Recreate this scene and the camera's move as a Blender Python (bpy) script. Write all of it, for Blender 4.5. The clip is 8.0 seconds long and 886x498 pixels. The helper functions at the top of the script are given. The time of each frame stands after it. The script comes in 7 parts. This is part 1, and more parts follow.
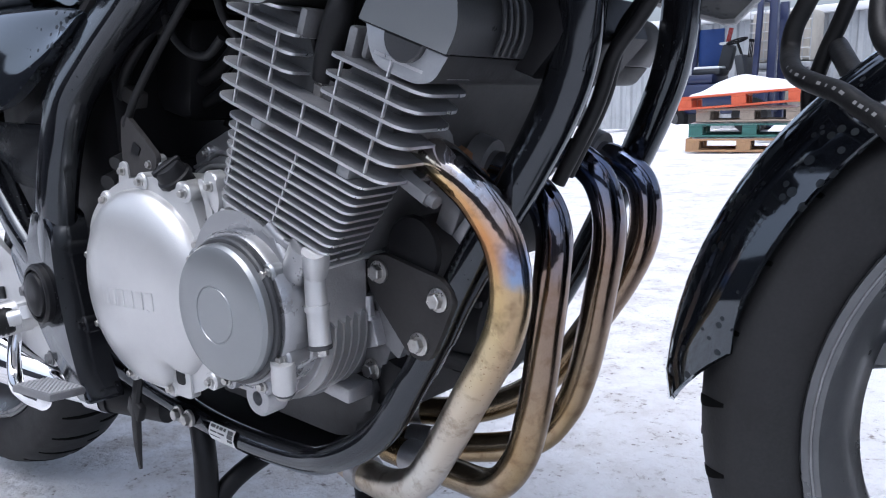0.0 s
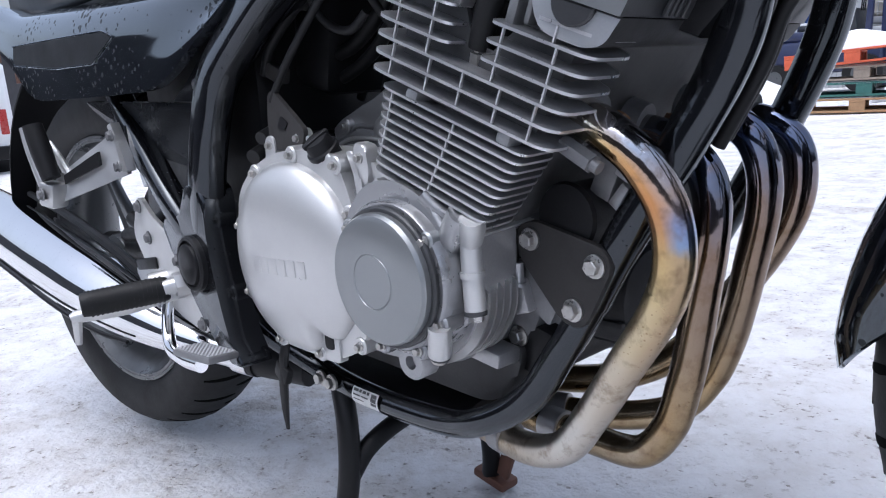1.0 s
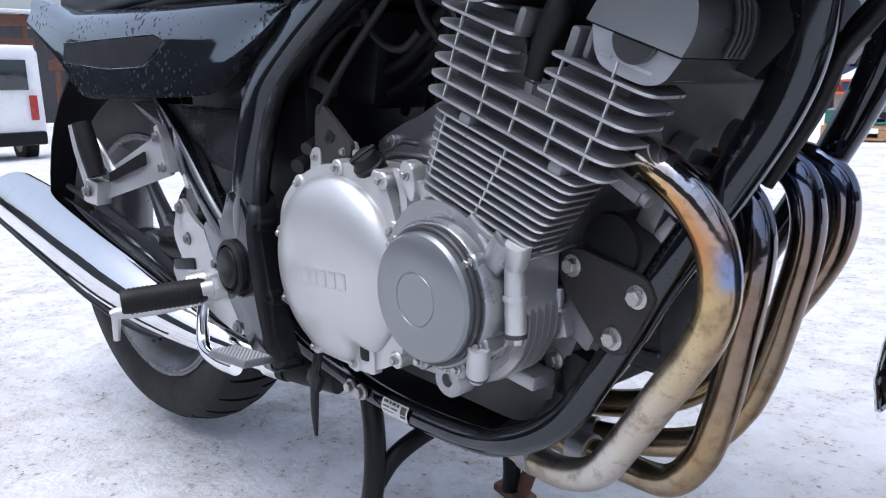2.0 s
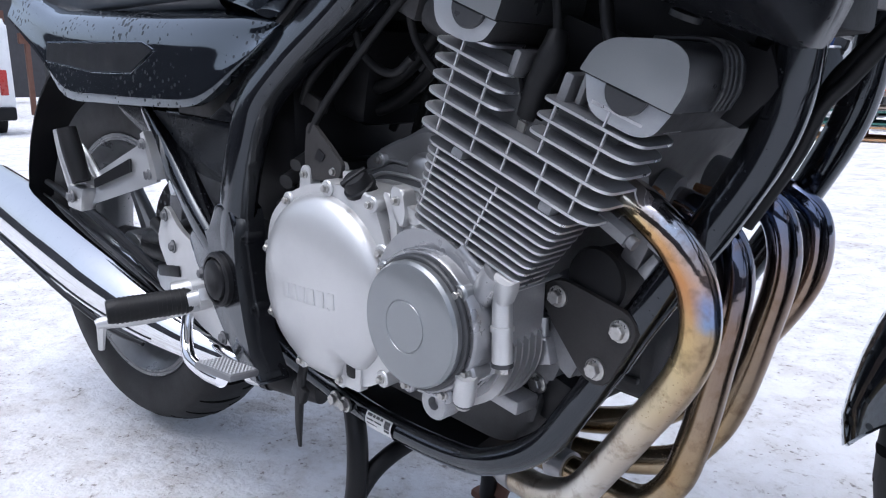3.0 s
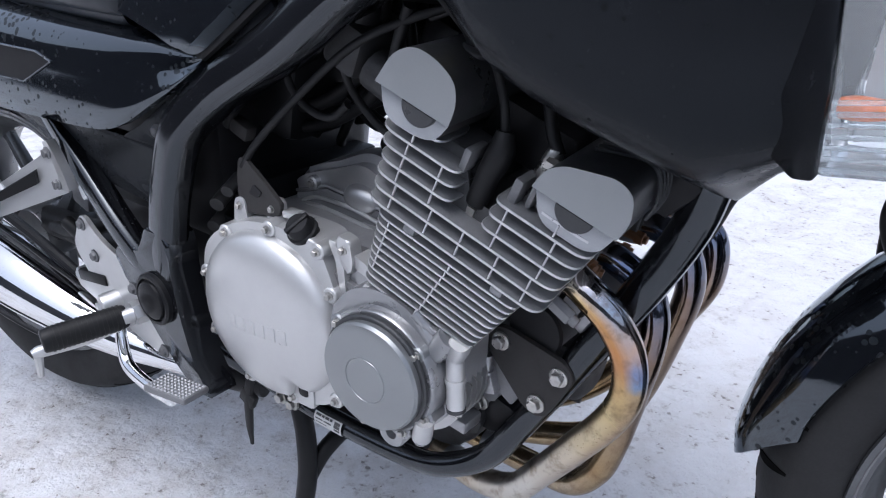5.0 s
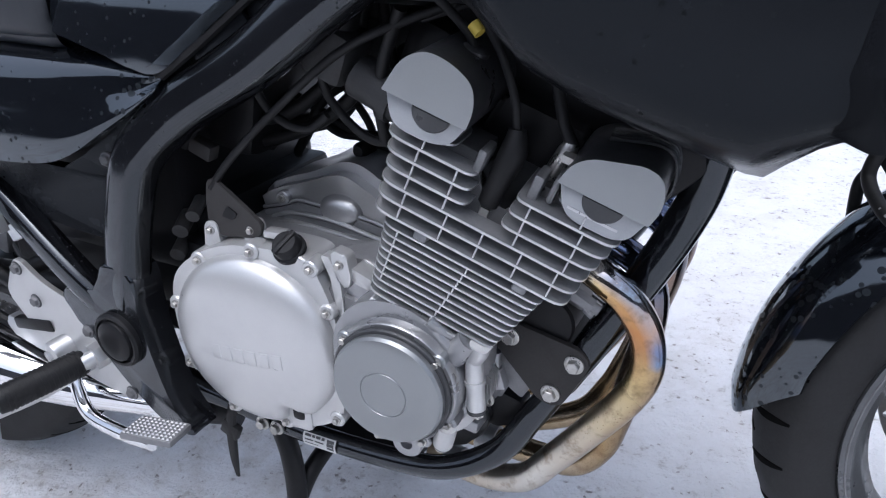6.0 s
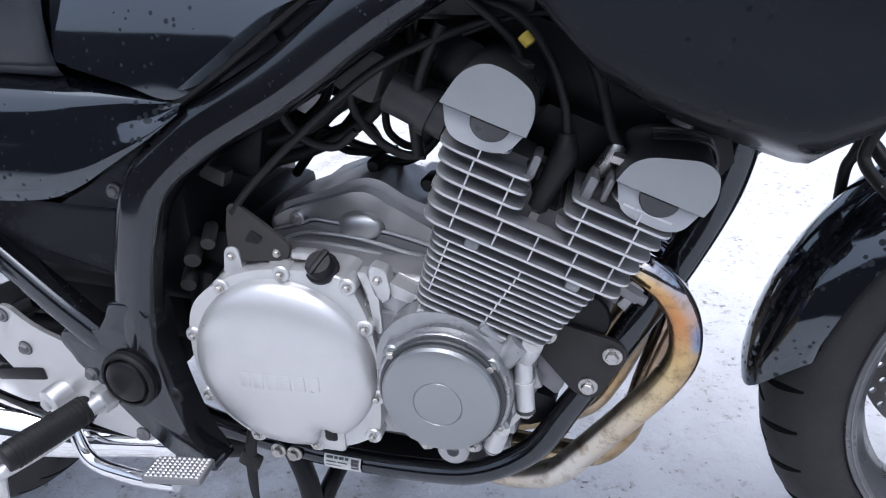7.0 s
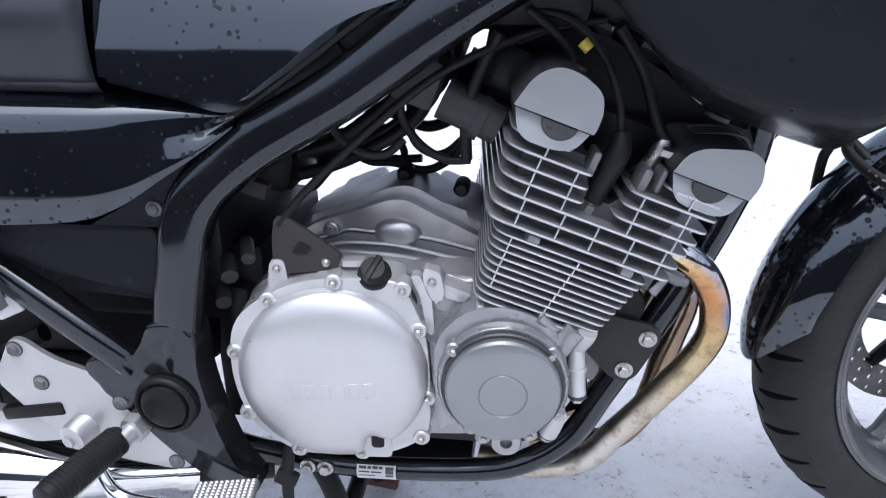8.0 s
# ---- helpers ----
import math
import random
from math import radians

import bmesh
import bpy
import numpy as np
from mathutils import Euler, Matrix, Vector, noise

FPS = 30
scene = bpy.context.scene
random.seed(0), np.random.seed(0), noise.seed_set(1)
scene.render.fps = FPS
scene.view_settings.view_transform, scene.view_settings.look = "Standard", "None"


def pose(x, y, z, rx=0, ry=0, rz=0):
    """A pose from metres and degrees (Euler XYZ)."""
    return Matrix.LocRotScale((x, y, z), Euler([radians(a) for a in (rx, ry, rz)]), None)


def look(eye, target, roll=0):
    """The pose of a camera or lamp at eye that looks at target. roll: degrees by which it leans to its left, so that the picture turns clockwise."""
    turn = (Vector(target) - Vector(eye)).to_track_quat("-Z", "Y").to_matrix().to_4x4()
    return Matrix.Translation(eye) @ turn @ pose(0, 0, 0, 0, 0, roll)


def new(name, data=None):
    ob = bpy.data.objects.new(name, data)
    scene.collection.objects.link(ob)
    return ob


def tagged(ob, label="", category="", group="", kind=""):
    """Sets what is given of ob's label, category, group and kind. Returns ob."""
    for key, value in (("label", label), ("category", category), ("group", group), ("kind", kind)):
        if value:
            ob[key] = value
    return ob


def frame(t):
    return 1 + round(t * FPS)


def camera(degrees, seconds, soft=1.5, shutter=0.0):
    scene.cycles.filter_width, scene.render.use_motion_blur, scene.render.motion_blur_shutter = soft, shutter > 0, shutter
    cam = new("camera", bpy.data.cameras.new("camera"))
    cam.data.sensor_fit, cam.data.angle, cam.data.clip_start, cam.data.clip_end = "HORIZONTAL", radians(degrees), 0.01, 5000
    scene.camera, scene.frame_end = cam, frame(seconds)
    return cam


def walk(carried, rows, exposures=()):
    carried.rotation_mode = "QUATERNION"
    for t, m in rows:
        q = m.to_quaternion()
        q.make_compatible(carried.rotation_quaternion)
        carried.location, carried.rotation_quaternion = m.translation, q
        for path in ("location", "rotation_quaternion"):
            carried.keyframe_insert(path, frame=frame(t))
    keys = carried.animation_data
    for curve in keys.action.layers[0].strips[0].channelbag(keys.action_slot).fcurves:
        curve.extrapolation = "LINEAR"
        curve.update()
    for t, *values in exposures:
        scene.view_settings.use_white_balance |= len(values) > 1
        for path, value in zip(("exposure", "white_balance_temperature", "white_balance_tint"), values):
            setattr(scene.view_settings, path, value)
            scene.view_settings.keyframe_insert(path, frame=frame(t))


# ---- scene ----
cam = camera(61.4, 8.0, soft=1.15)
PATH = [
    (0, (0.615, -0.513, 0.584), (-0.691, 0.952, 0.202), -1.5),
    (0.5, (0.607, -0.523, 0.579), (-0.725, 0.908, 0.157), -2.3),
    (1, (0.581, -0.554, 0.584), (-0.883, 0.733, 0.137), -3.5),
    (2.5, (0.57, -0.581, 0.614), (-0.908, 0.695, 0.181), 0.2),
    (3, (0.567, -0.59, 0.64), (-0.876, 0.713, 0.17), 0.9),
    (3.5, (0.559, -0.591, 0.683), (-0.84, 0.721, 0.114), 0.4),
    (4, (0.548, -0.58, 0.732), (-0.805, 0.718, 0.033), -0.4),
    (4.5, (0.538, -0.601, 0.789), (-0.711, 0.747, -0.0), 0.6),
    (5, (0.508, -0.623, 0.835), (-0.607, 0.807, -0.008), 1.1),
    (6.5, (0.341, -0.708, 0.845), (-0.362, 0.955, -0.015), -1.8),
    (7, (0.278, -0.742, 0.848), (-0.296, 0.978, 0.004), -1.6),
    (7.5, (0.206, -0.776, 0.847), (-0.231, 0.994, 0.024), -1.5),
    (8, (0.119, -0.817, 0.84), (-0.14, 1.004, 0.055), -0.8),
]
walk(cam, [(t, look(eye, target, roll)) for t, eye, target, roll in PATH], ((0.0, 0.70, 5700, 12), (1.0, 0.62, 5700, 12), (3.0, 0.68, 5700, 12), (5.0, 0.55, 5700, 12), (6.5, 0.68, 5700, 12), (8.0, 0.88, 5700, 12)))

# ---- daylight: an overcast winter sky ----
world = bpy.data.worlds.new("winter_sky")
scene.world = world
world.use_nodes = True
wt = world.node_tree
wt.nodes.clear()
sky = wt.nodes.new("ShaderNodeTexSky")
sky.sky_type = "NISHITA"
sky.sun_disc = False
sky.sun_elevation = radians(73)
sky.sun_rotation = radians(180)
sky.air_density, sky.dust_density, sky.ozone_density = 1.0, 6.0, 1.0
haze = wt.nodes.new("ShaderNodeHueSaturation")
haze.inputs["Saturation"].default_value = 0.5
wbg = wt.nodes.new("ShaderNodeBackground")
wbg.inputs["Strength"].default_value = 0.15
wout = wt.nodes.new("ShaderNodeOutputWorld")
wt.links.new(sky.outputs[0], haze.inputs["Color"])
wt.links.new(haze.outputs[0], wbg.inputs["Color"])
wt.links.new(wbg.outputs[0], wout.inputs["Surface"])

sun_data = bpy.data.lights.new("sun", "SUN")
sun_data.energy = 0.5
sun_data.angle = radians(60)
sun_data.color = (1.0, 0.97, 0.93)
sun = new("sun", sun_data)
sun.matrix_world = look((-0.4, -1.6, 5.5), (0, 0, 0))

# ---- materials ----


def material(name, base, rough=0.5, metal=0.0, coat=0.0, grain=0.0, grain_scale=300.0, stain=0.0, stain_scale=14.0, bump=0.0,
             bump_scale=400.0, stain_color=None, rough_var=0.1, spec=0.5, tint=None):
    """A surface with fine grain, broader stains, uneven gloss and a little relief, in object space at true size."""
    m = bpy.data.materials.new(name)
    m.use_nodes = True
    nt = m.node_tree
    b = nt.nodes["Principled BSDF"]
    b.inputs["Roughness"].default_value = rough
    b.inputs["Metallic"].default_value = metal
    b.inputs["Coat Weight"].default_value = coat
    b.inputs["Coat Roughness"].default_value = 0.06
    b.inputs["Coat IOR"].default_value = 1.6
    b.inputs["Specular IOR Level"].default_value = spec
    if tint:
        b.inputs["Specular Tint"].default_value = (*tint, 1)
        b.inputs["Coat Tint"].default_value = (*tint, 1)
    tc = nt.nodes.new("ShaderNodeTexCoord")
    n1 = nt.nodes.new("ShaderNodeTexNoise")
    n1.inputs["Scale"].default_value, n1.inputs["Detail"].default_value = grain_scale, 4
    n2 = nt.nodes.new("ShaderNodeTexNoise")
    n2.inputs["Scale"].default_value, n2.inputs["Detail"].default_value = stain_scale, 6
    n2.inputs["Roughness"].default_value = 0.65
    for n in (n1, n2):
        nt.links.new(tc.outputs["Object"], n.inputs["Vector"])
    mix1 = nt.nodes.new("ShaderNodeMix")
    mix1.data_type = "RGBA"
    mix1.inputs["A"].default_value = tuple(c * (1 - grain) for c in base) + (1,)
    mix1.inputs["B"].default_value = tuple(min(1, c * (1 + grain)) for c in base) + (1,)
    nt.links.new(n1.outputs["Fac"], mix1.inputs["Factor"])
    ramp = nt.nodes.new("ShaderNodeMapRange")
    ramp.inputs["From Min"].default_value, ramp.inputs["From Max"].default_value = 0.5, 0.72
    ramp.inputs["To Max"].default_value = stain
    nt.links.new(n2.outputs["Fac"], ramp.inputs["Value"])
    mix2 = nt.nodes.new("ShaderNodeMix")
    mix2.data_type = "RGBA"
    sc = stain_color or tuple(c * 0.55 for c in base)
    mix2.inputs["B"].default_value = (*sc, 1)
    nt.links.new(ramp.outputs["Result"], mix2.inputs["Factor"])
    nt.links.new(mix1.outputs["Result"], mix2.inputs["A"])
    nt.links.new(mix2.outputs["Result"], b.inputs["Base Color"])
    rr = nt.nodes.new("ShaderNodeMapRange")
    rr.inputs["From Min"].default_value, rr.inputs["From Max"].default_value = 0.3, 0.7
    rr.inputs["To Min"].default_value = max(0.02, rough - rough_var)
    rr.inputs["To Max"].default_value = min(1, rough + rough_var)
    nt.links.new(n2.outputs["Fac"], rr.inputs["Value"])
    nt.links.new(rr.outputs["Result"], b.inputs["Roughness"])
    if bump:
        bp = nt.nodes.new("ShaderNodeBump")
        bp.inputs["Strength"].default_value, bp.inputs["Distance"].default_value = bump, 0.001
        n3 = nt.nodes.new("ShaderNodeTexNoise")
        n3.inputs["Scale"].default_value, n3.inputs["Detail"].default_value = bump_scale, 3
        nt.links.new(tc.outputs["Object"], n3.inputs["Vector"])
        nt.links.new(n3.outputs["Fac"], bp.inputs["Height"])
        nt.links.new(bp.outputs["Normal"], b.inputs["Normal"])
    return m


def with_specks(m, color, scale=60.0, size=0.16, amount=0.8, rough=0.5):
    """Dried drops and road dirt: small round marks scattered over a glossy surface."""
    nt = m.node_tree
    b = nt.nodes["Principled BSDF"]
    tc = nt.nodes.new("ShaderNodeTexCoord")
    v = nt.nodes.new("ShaderNodeTexVoronoi")
    v.inputs["Scale"].default_value = scale
    nt.links.new(tc.outputs["Object"], v.inputs["Vector"])
    w = nt.nodes.new("ShaderNodeTexNoise")
    w.inputs["Scale"].default_value, w.inputs["Detail"].default_value = 9, 2
    nt.links.new(tc.outputs["Object"], w.inputs["Vector"])
    lim = nt.nodes.new("ShaderNodeMapRange")
    lim.inputs["From Min"].default_value, lim.inputs["From Max"].default_value = 0.34, 0.72
    lim.inputs["To Max"].default_value = size * 2
    nt.links.new(w.outputs["Fac"], lim.inputs["Value"])
    lt = nt.nodes.new("ShaderNodeMath")
    lt.operation = "LESS_THAN"
    nt.links.new(v.outputs["Distance"], lt.inputs[0])
    nt.links.new(lim.outputs["Result"], lt.inputs[1])
    am = nt.nodes.new("ShaderNodeMath")
    am.operation = "MULTIPLY"
    am.inputs[1].default_value = amount
    nt.links.new(lt.outputs[0], am.inputs[0])
    mix = nt.nodes.new("ShaderNodeMix")
    mix.data_type = "RGBA"
    old = b.inputs["Base Color"].links[0].from_socket
    nt.links.new(old, mix.inputs["A"])
    mix.inputs["B"].default_value = (*color, 1)
    nt.links.new(am.outputs[0], mix.inputs["Factor"])
    nt.links.new(mix.outputs["Result"], b.inputs["Base Color"])
    oldr = b.inputs["Roughness"].links[0].from_socket
    mr = nt.nodes.new("ShaderNodeMix")
    nt.links.new(am.outputs[0], mr.inputs["Factor"])
    nt.links.new(oldr, mr.inputs["A"])
    mr.inputs["B"].default_value = rough
    nt.links.new(mr.outputs["Result"], b.inputs["Roughness"])
    cw = nt.nodes.new("ShaderNodeMapRange")
    cw.inputs["To Min"].default_value = b.inputs["Coat Weight"].default_value
    cw.inputs["To Max"].default_value = 0.0
    nt.links.new(am.outputs[0], cw.inputs["Value"])
    nt.links.new(cw.outputs["Result"], b.inputs["Coat Weight"])
    return m


silver = material("silver_engine_paint", (0.53, 0.53, 0.525), 0.36, 0.6, 0.0, 0.05, 900, 0.25, 18, 0.10, 700, (0.45, 0.45, 0.46))
case_silver = material("crankcase_paint", (0.31, 0.313, 0.32), 0.30, 0.7, 0, 0.05, 900, 0.3, 22, 0.12, 600, (0.27, 0.265, 0.26))
cast = material("cast_aluminium", (0.37, 0.37, 0.375), 0.40, 0.7, 0, 0.10, 500, 0.3, 22, 0.25, 500, (0.25, 0.24, 0.23))
darkalloy = material("mottled_dark_alloy", (0.028, 0.028, 0.029), 0.55, 0.2, 0, 0.2, 400, 0.6, 25, 0.3, 400, (0.02, 0.018, 0.016))
hump_cast = material("bright_cast_aluminium", (0.44, 0.44, 0.44), 0.38, 0.85, 0, 0.06, 500, 0.15, 22, 0.12, 500, (0.33, 0.32, 0.31))
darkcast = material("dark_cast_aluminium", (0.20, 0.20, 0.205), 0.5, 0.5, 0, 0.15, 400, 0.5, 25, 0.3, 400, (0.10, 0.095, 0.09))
cover_grey = material("grey_cover_paint", (0.26, 0.27, 0.275), 0.34, 0.7, 0.0, 0.03, 900, 0.12, 16, 0.0, 600, (0.17, 0.17, 0.18), 0.05)
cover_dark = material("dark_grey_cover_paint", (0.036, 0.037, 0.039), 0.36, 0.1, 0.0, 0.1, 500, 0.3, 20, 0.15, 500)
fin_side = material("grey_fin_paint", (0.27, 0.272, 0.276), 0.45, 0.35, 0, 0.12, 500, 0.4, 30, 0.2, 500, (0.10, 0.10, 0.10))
# fin paint darkened for the shade between the fins
fin_core = material("shaded_cylinder_paint", (0.075, 0.075, 0.076), 0.6, 0.2, 0, 0.15, 400, 0.4, 30, 0.2, 400, (0.045, 0.043, 0.04))
fin_edge = material("machined_fin_edge", (0.56, 0.56, 0.57), 0.34, 0.8, 0, 0.08, 700, 0.35, 40, 0.1, 600, (0.4, 0.39, 0.38))
gloss_black = with_specks(material("gloss_black_paint", (0.004, 0.004, 0.005), 0.07, 0.0, 1.0, 0.1, 300, 0.0, 8, 0, 1, None, 0.04, 0.5, (0.80, 0.91, 1.0)),
                          (0.003, 0.003, 0.0035), 105, 0.21, 1.0, 0.4)
frame_black = with_specks(material("black_frame_paint", (0.005, 0.005, 0.006), 0.13, 0.0, 0.35, 0.2, 300, 0.3, 20, 0.0, 200, (0.006, 0.006, 0.007), 0.05, 0.5, (0.86, 0.93, 1.0)),
                          (0.012, 0.012, 0.012), 150, 0.11, 0.8)
matt_black = material("matt_black_paint", (0.007, 0.007, 0.008), 0.42, 0, 0, 0.2, 300, 0.4, 20, 0.1, 300, (0.012, 0.0115, 0.011), 0.1, 0.22)
plastic = with_specks(material("black_plastic", (0.008, 0.0085, 0.010), 0.25, 0, 0.0, 0.15, 700, 0.4, 12, 0.04, 900, (0.014, 0.015, 0.018), 0.06, 0.16, (0.80, 0.91, 1.0)),
                      (0.003, 0.003, 0.003), 80, 0.12, 0.9, 0.7)
plate_grey = material("dark_grey_plate_paint", (0.036, 0.034, 0.033), 0.6, 0.0, 0, 0.15, 500, 0.3, 25, 0.12, 500, None, 0.1, 0.25)
rubber = material("black_rubber", (0.009, 0.009, 0.0095), 0.5, 0, 0, 0.25, 500, 0.4, 30, 0.2, 300, (0.016, 0.015, 0.014), 0.1, 0.24)
tyre_rubber = material("tyre_rubber", (0.022, 0.022, 0.0225), 0.6, 0, 0, 0.25, 400, 0.5, 16, 0.2, 350, (0.016, 0.015, 0.014), 0.1, 0.22)
groove_shade = material("groove_shade", (0.004, 0.004, 0.004), 0.9, 0, 0, 0.2, 400, 0.3, 16, 0, 1, None, 0.05, 0.04)
chrome = material("chrome_plating", (0.80, 0.80, 0.81), 0.05, 1.0, 0, 0.02, 300, 0.2, 20, 0, 1, (0.6, 0.6, 0.6), 0.04)
alloy = material("bare_aluminium", (0.52, 0.52, 0.515), 0.38, 0.8, 0, 0.05, 900, 0.3, 30, 0.06, 800, (0.5, 0.49, 0.47))
rim_grey = material("grey_rim_paint", (0.10, 0.104, 0.108), 0.33, 0.4, 0.2, 0.08, 500, 0.35, 25, 0.08, 400)
steel = material("bolt_steel", (0.44, 0.43, 0.41), 0.32, 0.95, 0, 0.1, 700, 0.5, 90, 0.15, 700, (0.27, 0.24, 0.2))
brass = material("worn_copper", (0.36, 0.20, 0.11), 0.45, 0.8, 0, 0.15, 400, 0.6, 60, 0.2, 400, (0.12, 0.07, 0.04))
disc_steel = material("brake_disc_steel", (0.17, 0.165, 0.16), 0.4, 0.9, 0, 0.1, 500, 0.5, 30, 0.1, 500)
white_paper = material("white_label", (0.62, 0.62, 0.60), 0.45, 0, 0, 0.03, 500, 0.2, 50)
label_ink = material("label_ink", (0.06, 0.06, 0.06), 0.5)
yellow_tape = material("yellow_tape", (0.55, 0.42, 0.06), 0.5, 0, 0, 0.1, 500, 0.3, 60)
orange_plastic = material("orange_lens", (0.75, 0.16, 0.02), 0.25, 0, 0.3, 0.05, 300, 0.1, 30)
red_plastic = material("red_plastic", (0.35, 0.02, 0.015), 0.3, 0, 0.3, 0.05, 300, 0.1, 30)
knob_black = material("filler_cap_plastic", (0.012, 0.012, 0.013), 0.45, 0, 0, 0.2, 500, 0.4, 40, 0.1, 400, None, 0.1, 0.2)

clear_lens = bpy.data.materials.new("ribbed_clear_lens")
clear_lens.use_nodes = True
_b = clear_lens.node_tree.nodes["Principled BSDF"]
_b.inputs["Base Color"].default_value = (0.86, 0.90, 0.92, 1)
_b.inputs["Roughness"].default_value = 0.08
_b.inputs["Transmission Weight"].default_value = 0.85
_b.inputs["IOR"].default_value = 1.12


def heat_tinted(name, inner, outer, low_rough=0.34):
    """Header steel: silver at the port, then straw, blue and purple bands, brown lower down, dull grey below."""
    m = material(name, (0.5, 0.5, 0.5), 0.13, 1.0, 0, 0.3, 260, 0.75, 60, 0.35, 70, (0.17, 0.11, 0.065), 0.1)
    nt = m.node_tree
    b = nt.nodes["Principled BSDF"]
    uv = nt.nodes.new("ShaderNodeAttribute")
    uv.attribute_name = "along"
    tc = nt.nodes.new("ShaderNodeTexCoord")
    ns = nt.nodes.new("ShaderNodeTexNoise")
    ns.inputs["Scale"].default_value, ns.inputs["Detail"].default_value = 28, 7
    nt.links.new(tc.outputs["Object"], ns.inputs["Vector"])
    ad = nt.nodes.new("ShaderNodeMath")
    ad.operation = "MULTIPLY_ADD"
    ad.inputs[1].default_value = 0.12
    nt.links.new(ns.outputs["Fac"], ad.inputs[0])
    nt.links.new(uv.outputs["Fac"], ad.inputs[2])
    sb = nt.nodes.new("ShaderNodeMath")
    sb.operation = "SUBTRACT"
    sb.inputs[1].default_value = 0.06
    nt.links.new(ad.outputs[0], sb.inputs[0])
    # the tint also changes round the tube: bluer on the outer bend
    sep = nt.nodes.new("ShaderNodeAttribute")
    sep.attribute_name = "round"
    ramps = []
    for stops in (inner, outer):
        r = nt.nodes.new("ShaderNodeValToRGB")
        els = r.color_ramp.elements
        els[0].position, els[0].color = stops[0][0], (*stops[0][1], 1)
        els[1].position, els[1].color = stops[-1][0], (*stops[-1][1], 1)
        for p, c in stops[1:-1]:
            e = els.new(p)
            e.color = (*c, 1)
        nt.links.new(sb.outputs[0], r.inputs["Fac"])
        ramps.append(r)
    mx = nt.nodes.new("ShaderNodeMix")
    mx.data_type = "RGBA"
    rnd = nt.nodes.new("ShaderNodeMapRange")
    rnd.inputs["From Min"].default_value, rnd.inputs["From Max"].default_value = 0.50, 0.80
    nt.links.new(sep.outputs["Fac"], rnd.inputs["Value"])
    nt.links.new(rnd.outputs["Result"], mx.inputs["Factor"])
    rl = nt.nodes.new("ShaderNodeMapRange")
    rl.inputs["From Min"].default_value, rl.inputs["From Max"].default_value = 0.28, 0.6
    rl.inputs["To Min"].default_value, rl.inputs["To Max"].default_value = 0.10, low_rough
    nt.links.new(sb.outputs[0], rl.inputs["Value"])
    nt.links.new(rl.outputs["Result"], b.inputs["Roughness"])
    nt.links.new(ramps[0].outputs["Color"], mx.inputs["A"])
    nt.links.new(ramps[1].outputs["Color"], mx.inputs["B"])
    stain = b.inputs["Base Color"].links[0].from_node
    nt.links.new(mx.outputs["Result"], stain.inputs["A"])
    return m


heat = with_specks(heat_tinted(
    "heat_tinted_steel",
    ((0.0, (0.80, 0.79, 0.74)), (0.08, (0.80, 0.75, 0.62)), (0.14, (0.70, 0.54, 0.29)), (0.22, (0.60, 0.38, 0.17)), (0.32, (0.52, 0.25, 0.10)),
     (0.38, (0.48, 0.26, 0.12)), (0.43, (0.54, 0.37, 0.17)), (0.49, (0.58, 0.45, 0.23)), (0.56, (0.58, 0.48, 0.30)), (0.66, (0.58, 0.52, 0.42)), (0.78, (0.58, 0.56, 0.51)), (1.0, (0.46, 0.38, 0.27))),
    ((0.0, (0.80, 0.79, 0.76)), (0.10, (0.74, 0.68, 0.62)), (0.16, (0.50, 0.48, 0.50)), (0.24, (0.36, 0.40, 0.46)), (0.33, (0.46, 0.33, 0.26)), (0.385, (0.20, 0.25, 0.40)), (0.415, (0.22, 0.29, 0.42)),
     (0.445, (0.42, 0.31, 0.18)), (0.52, (0.44, 0.32, 0.19)), (0.64, (0.48, 0.40, 0.30)), (0.8, (0.52, 0.49, 0.44)), (1.0, (0.40, 0.31, 0.20)))), (0.20, 0.11, 0.05), 240, 0.13, 0.55, 0.45)
heat_brown = with_specks(heat_tinted(
    "brown_header_steel",
    ((0.0, (0.40, 0.36, 0.30)), (0.08, (0.14, 0.20, 0.34)), (0.22, (0.17, 0.20, 0.29)), (0.32, (0.27, 0.20, 0.17)), (0.45, (0.28, 0.21, 0.15)), (0.60, (0.33, 0.26, 0.18)), (0.72, (0.36, 0.25, 0.13)), (0.80, (0.40, 0.33, 0.24)), (1.0, (0.30, 0.22, 0.12))),
    ((0.0, (0.34, 0.32, 0.30)), (0.12, (0.12, 0.15, 0.24)), (0.25, (0.14, 0.15, 0.19)), (0.38, (0.22, 0.16, 0.13)), (0.55, (0.28, 0.21, 0.15)), (0.75, (0.34, 0.25, 0.14)), (1.0, (0.30, 0.22, 0.12))), 0.26), (0.14, 0.08, 0.04), 300, 0.12, 0.4, 0.45)


